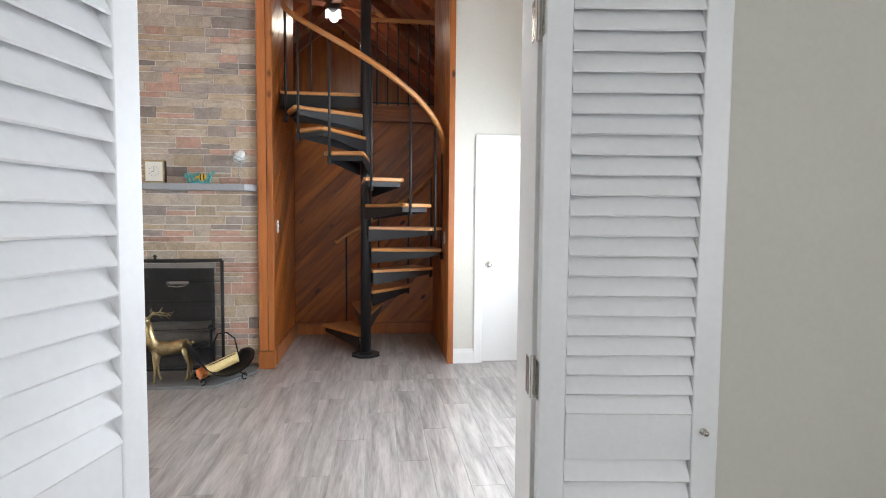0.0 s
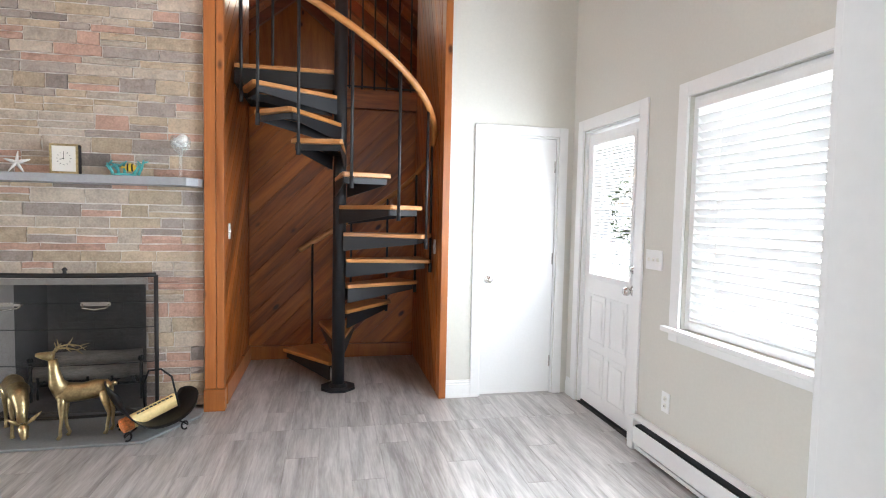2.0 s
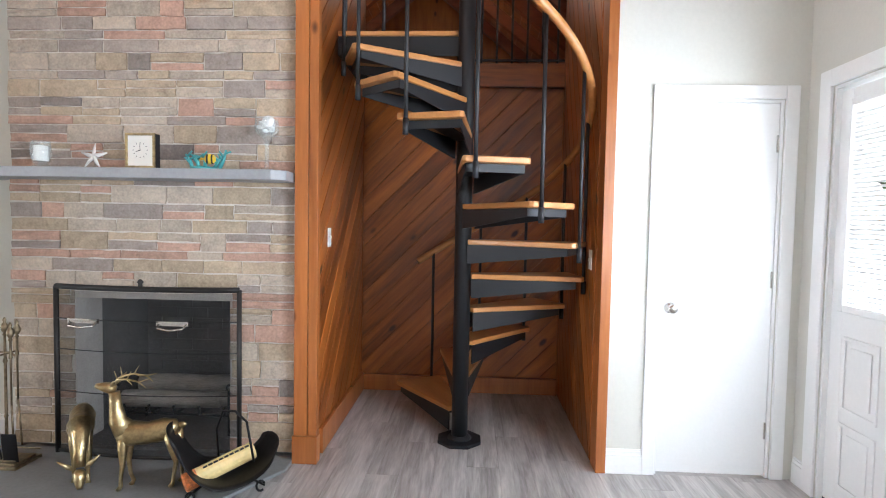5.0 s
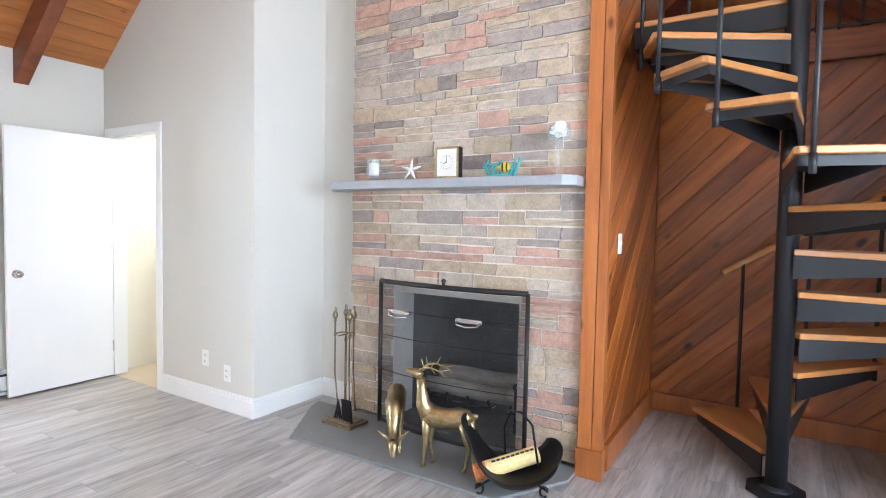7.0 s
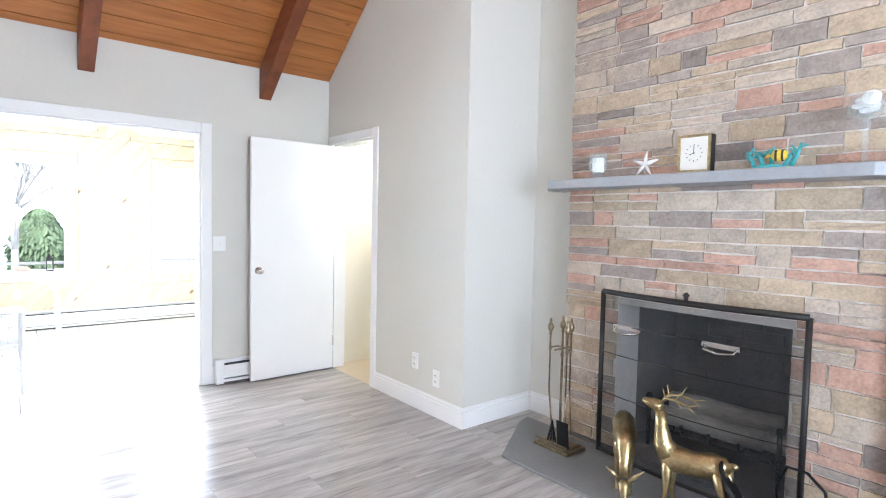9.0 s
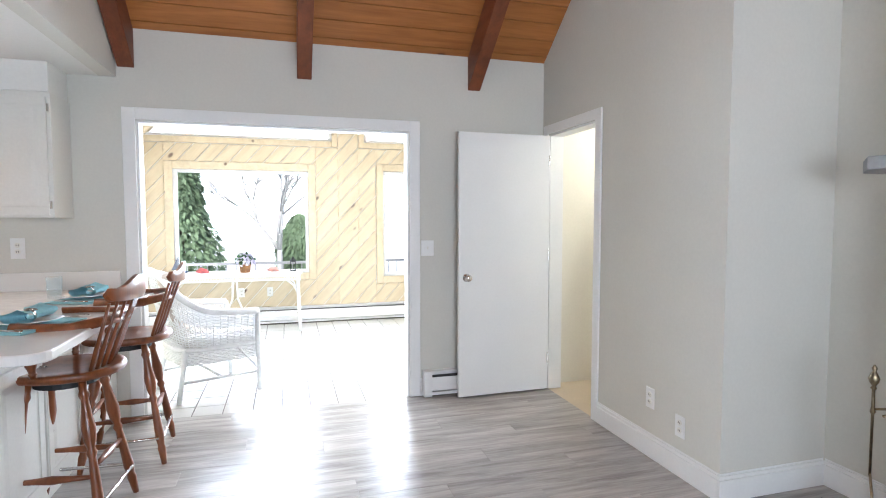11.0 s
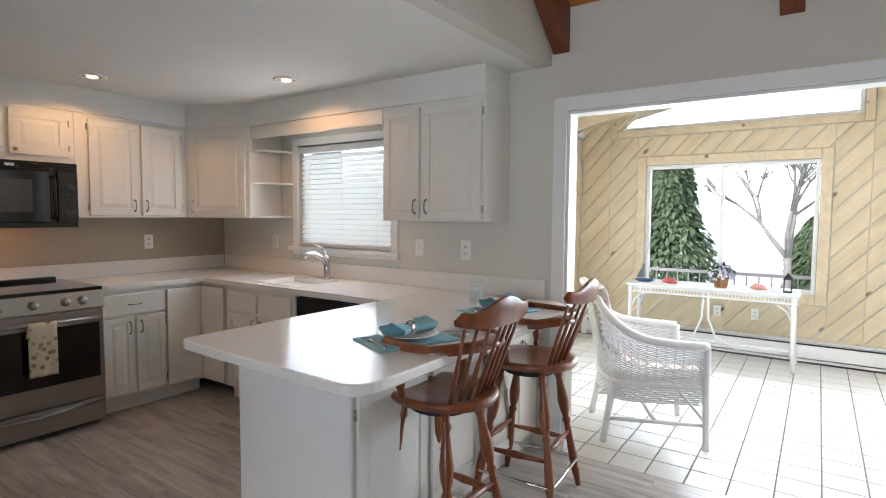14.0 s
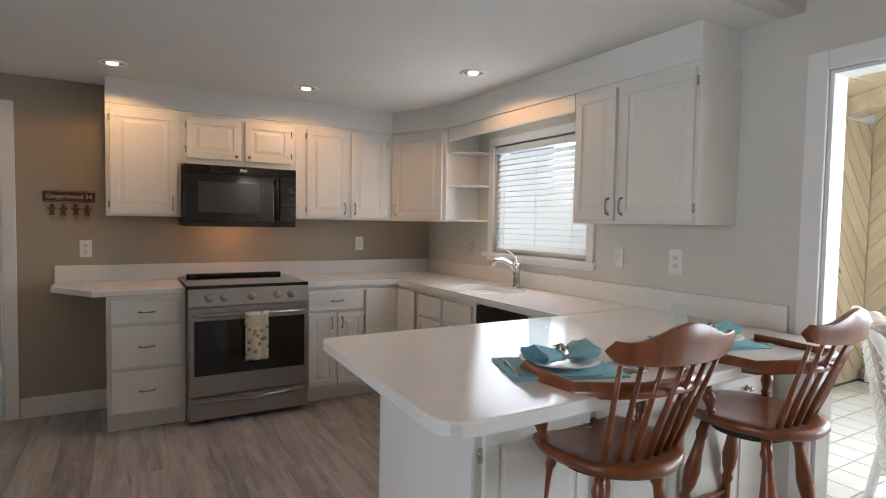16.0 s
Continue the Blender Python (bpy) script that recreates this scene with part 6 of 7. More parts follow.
def fire_logs():
    bark = material("birch_bark", (0.50, 0.46, 0.41), 0.8, var=0.25, scale=10, stretch=(0.5, 4, 4), bump=0.5)
    for x0, y, z, l, r, a in ((-0.95, 6.62, 0.20, 0.62, 0.055, 3), (-0.78, 6.72, 0.20, 0.64, 0.05, -4), (-0.86, 6.66, 0.295, 0.60, 0.052, 6)):
        t = thing("fire_log", pose(x0, y, z, 0, 0, a), "pale birch log on the fire grate", "log", "logs in the fireplace")
        bm = bmesh.new()
        tube(bm, [(0, 0, 0), (l * 0.3, 0.008, 0.004), (l * 0.7, -0.006, 0), (l, 0, 0.003)], [r, r * 1.05, r * 0.97, r], 14)
        part("bark_body", bm, bark, t, True)
    g = thing("fire_grate", pose(-0.56, 6.67, 0.031), "black iron grate with uprights inside the fireplace", "fire grate")
    bm = bmesh.new()
    for k in range(5):
        x = -0.32 + 0.16 * k
        tube(bm, [(x, -0.16, 0.17), (x, -0.15, 0.115), (x, 0.14, 0.115)], 0.009, 8)
    for y in (-0.12, 0.11):
        tube(bm, [(-0.34, y, 0.0), (-0.34, y, 0.105), (0.34, y, 0.105), (0.34, y, 0.0)], 0.009, 8)
    for x in (-0.36, 0.36):
        tube(bm, [(x, -0.17, 0), (x, -0.17, 0.28)], 0.012, 8)
        ball(bm, (x, -0.17, 0.30), 0.022, 2)
    part("bars", bm, IRON, g, True)


fire_logs()


def tool_set():
    t = thing("fireplace_tool_set", pose(-1.23, 6.04, 0.021), "tarnished brass fireplace tool set on a stand", "fire tools")
    bm = bmesh.new()
    box(bm, -0.125, 0.125, -0.09, 0.09, 0.0, 0.018), box(bm, -0.105, 0.105, -0.07, 0.07, 0.018, 0.028)
    for sy in (-0.085, 0.085):
        tube(bm, [(-0.12, sy, 0.05), (0.12, sy, 0.05)], 0.005, 6)
    part("base", bm, OLDBRASS, t, bevel=0.004)
    fin = [(0.006, 0.70), (0.011, 0.705), (0.006, 0.715), (0.016, 0.73), (0.020, 0.745), (0.012, 0.765), (0.006, 0.775), (0.010, 0.785), (0.003, 0.80)]
    bm = bmesh.new()
    lathe(bm, [(0.014, 0.028), (0.009, 0.05), (0.0075, 0.25), (0.011, 0.26), (0.0075, 0.27), (0.0075, 0.55), (0.012, 0.56), (0.007, 0.58)] + fin, 12)
    tube(bm, [(-0.07, -0.03, 0.60), (-0.03, 0.0, 0.61), (0.03, 0.0, 0.61), (0.08, -0.03, 0.60)], 0.005, 6)
    tube(bm, [(0, -0.07, 0.60), (0, 0.07, 0.60)], 0.005, 6)
    part("stand", bm, OLDBRASS, t, True)
    for x, y, dx, dy in ((-0.068, -0.03, 0.035, 0.0), (0.062, -0.035, 0.0, 0.01), (0.02, 0.055, 0.02, 0.0)):
        bm = bmesh.new()
        m = Matrix.Translation((x, y, -0.02))
        lathe(bm, [(0.005, 0.35), (0.005, 0.60), (0.010, 0.61), (0.006, 0.63)] + fin, 10, m)
        tube(bm, [(x, y, 0.34), (x + dx, y + dy, 0.08)], 0.005, 8)
        part("tool", bm, OLDBRASS, t, True)
    bm = bmesh.new()
    box(bm, 0.02, 0.105, -0.045, -0.038, 0.03, 0.19, pose(0, 0, 0, 6, 0, 0))
    part("shovel_blade", bm, IRON, t, bevel=0.003)
    bm = bmesh.new()
    for k in range(26):
        a = k * 0.7
        tube(bm, [(-0.035, -0.03, 0.16), (-0.035 + 0.03 * math.cos(a), -0.03 + 0.018 * math.sin(a), 0.032)], 0.004, 5)
    part("brush", bm, IRON, t)


tool_set()


def blob_body(bm, pts, rad, n=12):
    tube(bm, pts, rad, n)


def deer(name, m, grazing, label, k=1.0):
    """Faces -x; four slim legs, long neck."""
    d = thing(name, m, label, "deer figurine", "brass deer on the hearth")
    bm = bmesh.new()
    body = [(0.155, 0, 0.285), (0.13, 0, 0.29), (0.08, 0, 0.285), (0.0, 0, 0.272), (-0.08, 0, 0.275), (-0.12, 0, 0.285), (-0.145, 0, 0.295)]
    tube(bm, body, [0.012, 0.045, 0.058, 0.055, 0.062, 0.052, 0.02], 14)
    ball(bm, (0.162, 0, 0.305), (0.022, 0.012, 0.016), 2)
    part("body", bm, BRASS, d, True)
    bm = bmesh.new()
    if grazing:
        neck = [(-0.10, 0, 0.29), (-0.155, 0, 0.255), (-0.20, 0, 0.19), (-0.225, 0, 0.125)]
        head, tip = (-0.235, 0, 0.10), (-0.265, 0, 0.035)
    else:
        neck = [(-0.10, 0, 0.29), (-0.135, 0, 0.34), (-0.145, 0, 0.42), (-0.15, 0, 0.485)]
        head, tip = (-0.16, 0, 0.505), (-0.235, 0, 0.52)
    tube(bm, neck, [0.058, 0.042, 0.029, 0.025], 12)
    part("neck", bm, BRASS, d, True)
    bm = bmesh.new()
    h, t = Vector(head), Vector(tip)
    tube(bm, [h - (t - h) * 0.25, h, h.lerp(t, 0.45), h.lerp(t, 0.85), t], [0.014, 0.030, 0.024, 0.015, 0.010], 12)
    for sy in (-1, 1):
        up = Vector((0.02, sy * 0.045, 0.03)) if not grazing else Vector((-0.015, sy * 0.045, 0.045))
        tube(bm, [h + up * 0.5, h + up, h + up * 1.9], [0.005, 0.012, 0.002], 8)
    part("head", bm, BRASS, d, True)
    if not grazing:
        bm = bmesh.new()
        for sy in (-1, 1):
            b = [h + Vector(p) for p in ((0.01, sy * 0.012, 0.02), (0.035, sy * 0.03, 0.05), (0.085, sy * 0.05, 0.055), (0.14, sy * 0.055, 0.04), (0.19, sy * 0.045, 0.055))]
            tube(bm, b, [0.006, 0.006, 0.005, 0.004, 0.002], 8)
            for i, e in ((1, (-0.01, sy * 0.01, 0.045)), (2, (0.02, sy * 0.005, 0.04)), (3, (0.03, 0, -0.03)), (2, (0.03, sy * 0.02, -0.025))):
                tube(bm, [b[i], b[i] + Vector(e)], [0.0045, 0.0015], 6)
        part("antlers", bm, BRASS, d, True)
    for x, sy, fx in ((-0.105, -1, -0.115), (-0.095, 1, -0.075), (0.11, -1, 0.125), (0.125, 1, 0.155)):
        bm = bmesh.new()
        hind = x > 0
        y = sy * 0.03
        knee = (x + (0.03 if hind else -0.002), y, 0.125)
        tube(bm, [(x, y * 0.8, 0.275), (x + (0.012 if hind else 0), y, 0.20), knee, ((fx + knee[0]) / 2 - 0.004, y, 0.06), (fx, y, 0.02), (fx - 0.012, y, 0.0)], [0.036 if hind else 0.028, 0.022, 0.012, 0.009, 0.010, 0.013], 10)
        part("leg", bm, BRASS, d, True)
    d.scale = (k, k, k)
    return d


deer("brass_deer", pose(-0.33, 5.86, 0.021, 0, 0, 14), False, "shiny aged brass stag standing with raised head", 1.0)
deer("brass_deer", pose(-0.74, 5.95, 0.021, 0, 0, 124), True, "shiny aged brass doe grazing with lowered head", 1.02)


def log_holder():
    m = pose(0.06, 5.87, 0.021, 0, 0, 28)
    t = thing("log_holder", m, "black iron curved log holder with scrolled feet", "log holder")
    bm = bmesh.new()
    n, rows = 18, []
    for j in range(9):
        y = -0.19 + 0.38 * j / 8
        fl = 1 - 0.25 * abs(y / 0.19) ** 3
        rows.append([bm.verts.new((0.27 * math.sin(u * 1.25) * (1.02 - 0.2 * (y / 0.19) ** 2), y, 0.07 + 0.22 * (1 - math.cos(u * 1.25)) * fl + (0.12 * max(0, -u) ** 2))) for u in [-1 + 2 * i / n for i in range(n + 1)]])
    for a, b in zip(rows, rows[1:]):
        for i in range(n):
            bm.faces.new((a[i], a[i + 1], b[i + 1], b[i]))
    o = part("tray", bm, IRON, t, True)
    so = o.modifiers.new("solid", "SOLIDIFY")
    so.thickness = 0.005
    bm = bmesh.new()
    for y in (-0.11, 0.11):
        for sx in (-1, 1):
            sp = [(sx * (0.16 + 0.02 * math.cos(a)), y, 0.03 + 0.026 * math.sin(a)) for a in [k * 0.6 for k in range(10)]]
            tube(bm, [(sx * 0.11, y, 0.078)] + sp, 0.006, 6)
    part("feet", bm, IRON, t, True)
    bm = bmesh.new()
    tube(bm, [(-0.02, 0.13, 0.08), (-0.03, 0.13, 0.26), (0.0, 0.10, 0.36), (0.05, 0.0, 0.385), (0.10, -0.05, 0.34), (0.13, -0.1, 0.15)][::1], 0.006, 8)
    part("handle", bm, IRON, t, True)
    w = thing("wrapped_fire_log", m @ pose(-0.02, -0.02, 0.125, 0, -14, 14), "paper-wrapped fire log with yellow, red and black print", "fire log")
    bm = bmesh.new()
    sec = [(0.045 * math.cos(a), 0.04 * math.sin(a)) for a in [k * 6.283 / 14 for k in range(14)]]
    prism(bm, sec, -0.16, 0.17, Matrix.Rotation(radians(90), 4, "Y"))
    part("paper", bm, material("yellow_wrapper", (0.72, 0.55, 0.24), 0.5, var=0.08, scale=8), w, False, 0.004)
    bm = bmesh.new()
    prism(bm, [(x * 1.02, y * 1.02) for x, y in sec], -0.175, -0.11, Matrix.Rotation(radians(90), 4, "Y"))
    part("printed_end", bm, material("flame_print", (0.62, 0.20, 0.06), 0.5, var=0.5, scale=14), w, False, 0.006)
    boxes("print_bars", BLACK, [(-0.08 + 0.026 * i, -0.06 + 0.026 * i, -0.022, 0.012, 0.0375, 0.0425) for i in range(9)], w)


log_holder()


# ---- mantel things ----
MZ, MY = 1.636, 6.15


def mantel_things():
    c = thing("candle_holder", pose(-1.10, MY, MZ), "glass hurricane holder with a white pillar candle", "candle")
    bm = bmesh.new()
    lathe(bm, [(0.045, 0), (0.048, 0.008), (0.030, 0.018), (0.045, 0.04), (0.054, 0.07), (0.050, 0.11), (0.046, 0.145), (0.043, 0.145), (0.047, 0.11), (0.050, 0.07), (0.040, 0.042), (0.01, 0.03)], 24)
    part("glass", bm, TUMBLER, c, True).visible_shadow = False
    bm = bmesh.new()
    lathe(bm, [(0.034, 0.036), (0.035, 0.04), (0.035, 0.115), (0.032, 0.119), (0.005, 0.117)], 24)
    part("candle", bm, CERAMIC, c, True)
    s = thing("starfish_ornament", pose(-0.80, MY, MZ + 0.062, 78, 0, 0), "white starfish leaning on the mantel", "ornament")
    bm = bmesh.new()
    for k in range(5):
        a = radians(90 + 72 * k)
        tube(bm, [(0, 0, 0), (0.035 * math.cos(a), 0.035 * math.sin(a), 0.004), (0.077 * math.cos(a), 0.077 * math.sin(a), 0)], [0.017, 0.012, 0.004], 8, 0.7)
    ball(bm, (0, 0, 0.002), (0.02, 0.02, 0.013), 2)
    part("arms", bm, CERAMIC, s, True)
    k = thing("mantel_clock", pose(-0.525, MY, MZ, 0, 0, 0), "square gold-framed mantel clock with a cream dial", "clock")
    k.scale = (0.84, 0.84, 0.84)
    boxes("case", BRASS, [(-0.098, 0.098, -0.03, -0.02, 0.0, 0.018), (-0.098, 0.098, -0.03, -0.02, 0.212, 0.228), (-0.098, -0.082, -0.03, -0.02, 0.018, 0.212), (0.082, 0.098, -0.03, -0.02, 0.018, 0.212), (-0.098, 0.098, -0.02, 0.03, 0.0, 0.228)], k, 0.004)
    boxes("dial", CREAM, [(-0.082, 0.082, -0.024, -0.0205, 0.018, 0.212)], k)
    bm = bmesh.new()
    for i in range(12):
        a = i * math.pi / 6
        box(bm, -0.0015, 0.0015, -0.0255, -0.0242, 0.042, 0.052, Matrix.Translation((0, 0, 0.118)) @ Matrix.Rotation(a, 4, "Y"))
    box(bm, -0.002, 0.002, -0.0265, -0.0255, -0.005, 0.03, Matrix.Translation((0, 0, 0.118)) @ Matrix.Rotation(radians(250), 4, "Y"))
    box(bm, -0.0015, 0.0015, -0.0275, -0.0266, -0.006, 0.042, Matrix.Translation((0, 0, 0.118)) @ Matrix.Rotation(radians(0), 4, "Y"))
    part("dial_marks", bm, BLACK, k)
    boxes("side_trim", BLACK, [(0.0985, 0.1005, -0.02, 0.028, 0.006, 0.222)], k)
    c = thing("coral_ornament", pose(-0.18, MY, MZ), "teal coral ornament with a yellow and black fish", "ornament")
    teal = material("teal_resin", (0.09, 0.42, 0.44), 0.35, var=0.1)
    bm = bmesh.new()
    rng = random.Random(9)
    lathe(bm, [(0.075, 0), (0.07, 0.012), (0.03, 0.018)], 16)
    for x in (-0.07, -0.035, 0.0, 0.05, 0.08):
        p = Vector((x, 0.01, 0.008))
        q = p + Vector((x * 0.5 + rng.uniform(-0.01, 0.01), rng.uniform(-0.015, 0.01), rng.uniform(0.07, 0.115)))
        tube(bm, [p, p.lerp(q, 0.5) + Vector((0.006, 0, 0)), q], [0.012, 0.009, 0.005], 7)
        for f in (0.45, 0.62, 0.8):
            e = p.lerp(q, f)
            tube(bm, [e, e + Vector((rng.choice((-1, 1)) * rng.uniform(0.02, 0.04), rng.uniform(-0.01, 0.01), rng.uniform(0.01, 0.035)))], [0.0075, 0.004], 6)
    part("coral", bm, teal, c, True)
    bm = bmesh.new()
    ball(bm, (0.045, -0.028, 0.055), (0.034, 0.010, 0.027), 3)
    tube(bm, [(0.015, -0.028, 0.055), (-0.008, -0.028, 0.055)], [0.004, 0.014], 8, 0.3)
    part("fish", bm, material("fish_yellow", (0.75, 0.52, 0.04), 0.35), c, True)
    bm = bmesh.new()
    for x in (0.032, 0.058):
        r = math.sqrt(max(0, 1 - ((x - 0.045) / 0.034) ** 2))
        lathe(bm, [(1, -0.005), (1, 0.005)], 16, Matrix.Translation((x, -0.028, 0.055)) @ Matrix.Diagonal((1, 0.0108 * r, 0.0278 * r, 1)) @ Matrix.Rotation(radians(90), 4, "Y"), False)
    part("fish_stripe", bm, BLACK, c)
    g = thing("shell_goblet", pose(0.165, MY, MZ), "tall stemmed glass bowl filled with white shells", "goblet")
    bm = bmesh.new()
    lathe(bm, [(0.045, 0), (0.04, 0.006), (0.012, 0.012), (0.011, 0.16), (0.03, 0.175), (0.058, 0.20), (0.066, 0.235), (0.058, 0.275), (0.055, 0.275), (0.062, 0.235), (0.054, 0.204), (0.01, 0.185)], 24)
    part("glass", bm, TUMBLER, g, True).visible_shadow = False
    bm = bmesh.new()
    for i in range(12):
        ball(bm, (rng.uniform(-0.035, 0.035), rng.uniform(-0.035, 0.035), 0.215 + rng.uniform(0, 0.055)), (0.024, 0.018, 0.014), 1)
    lathe(bm, [(0.001, -0.006), (0.032, -0.005), (0.034, 0.0), (0.028, 0.006), (0.001, 0.008)], 18, Matrix.Translation((0.022, -0.045, 0.255)) @ Matrix.Rotation(radians(75), 4, "X"))
    part("shells", bm, CERAMIC, g, True)


mantel_things()


# ---- sunroom furniture ----
def wicker_chair():
    c = thing("wicker_armchair", pose(-4.42, 3.13, 0, 0, 0, 27), "white wicker armchair with a floral cushion", "armchair")
    c.scale = (1.08, 1.08, 1.08)
    hoop = [(-0.30, 0.27, 0.60), (-0.315, 0.10, 0.61), (-0.30, -0.10, 0.64), (-0.25, -0.25, 0.74), (-0.17, -0.33, 0.86), (-0.06, -0.365, 0.91), (0.06, -0.365, 0.91), (0.17, -0.33, 0.86), (0.25, -0.25, 0.74), (0.30, -0.10, 0.64), (0.315, 0.10, 0.61), (0.30, 0.27, 0.60)]
    base = [(-0.27, 0.27, 0.36), (-0.275, 0.10, 0.36), (-0.265, -0.08, 0.36), (-0.235, -0.19, 0.36), (-0.16, -0.24, 0.36), (-0.055, -0.255, 0.36), (0.055, -0.255, 0.36), (0.16, -0.24, 0.36), (0.235, -0.19, 0.36), (0.265, -0.08, 0.36), (0.275, 0.10, 0.36), (0.27, 0.27, 0.36)]

    def fine(pts, k=4):
        out = []
        for i in range(len(pts) - 1):
            p0, p1, p2, p3 = (Vector(pts[max(0, min(len(pts) - 1, i + o))]) for o in (-1, 0, 1, 2))
            for j in range(k):
                t = j / k
                out.append(0.5 * ((2 * p1) + (p2 - p0) * t + (2 * p0 - 5 * p1 + 4 * p2 - p3) * t * t + (3 * p1 - p0 - 3 * p2 + p3) * t ** 3))
        return out + [Vector(pts[-1])]
    H, B = fine(hoop), fine(base)
    bm = bmesh.new()
    tube(bm, H, 0.024, 10), tube(bm, B, 0.018, 8)
    tube(bm, [(-0.27, 0.27, 0.36), (0.27, 0.27, 0.36)], 0.018, 8)
    for sx in (-1, 1):
        tube(bm, [(sx * 0.30, 0.27, 0.60), (sx * 0.285, 0.275, 0.36), (sx * 0.275, 0.29, 0.0)], [0.02, 0.02, 0.018], 8)
        tube(bm, [(sx * 0.21, -0.21, 0.37), (sx * 0.235, -0.27, 0.0)], [0.022, 0.018], 8)
        tube(bm, [(sx * 0.272, 0.285, 0.14), (sx * 0.23, -0.25, 0.14)], 0.012, 8)
        tube(bm, [(sx * 0.275, 0.12, 0.355), (sx * 0.275, 0.28, 0.16)], 0.009, 6)
    tube(bm, [(-0.25, 0.02, 0.14), (0.25, 0.02, 0.14)], 0.012, 8)
    part("frame", bm, WICKER, c, True)
    bm = bmesh.new()
    n = len(H)
    # upright stakes and wound weave between seat and rim
    for i in range(0, n):
        tube(bm, [B[i], B[i].lerp(H[i], 0.5) * 1.0, H[i]], 0.004, 5)
    low = [b + Vector((0, 0, -0.10)) for b in B]
    for lv in range(26):
        f = lv / 25
        if 0.40 < f < 0.55:
            continue
        pts = [B[i].lerp(H[i], f) + (Vector((B[i].x, B[i].y, 0)).normalized() * (0.004 if (i + lv) % 2 else -0.004)) for i in range(n)]
        tube(bm, pts, 0.0055, 4)
    for lv in range(9):
        pts = [B[i].lerp(low[i], lv / 8) + (Vector((B[i].x, B[i].y, 0)).normalized() * (0.005 if (i + lv) % 2 else -0.004)) for i in range(n)]
        tube(bm, pts, 0.0058, 4)
    for i in range(0, n - 2):
        tube(bm, [low[i], B[i + 2]], 0.0045, 4), tube(bm, [low[i + 2], B[i]], 0.0045, 4)
    for i in range(0, n - 2, 2):
        for a, b in ((0, 2), (2, 0)):
            tube(bm, [B[i + a].lerp(H[i + a], 0.38), B[i + b].lerp(H[i + b], 0.57)], 0.0045, 4)
    tagged(part("weave", bm, WICKER, c), "woven white cane", kind="stuff")
    floral = material("floral_cloth", (0.52, 0.46, 0.41), 0.9, var=0.28, scale=16, bump=0.2, bscale=200, fine=40)
    bm = bmesh.new()
    box(bm, -0.235, 0.235, -0.21, 0.27, 0.365, 0.455)
    part("seat_cushion", bm, floral, c, False, 0.03)
    bm = bmesh.new()
    box(bm, -0.20, 0.20, -0.05, 0.05, 0.0, 0.46, pose(0, -0.20, 0.455, 14, 0, 0))
    part("back_cushion", bm, floral, c, False, 0.035)


wicker_chair()


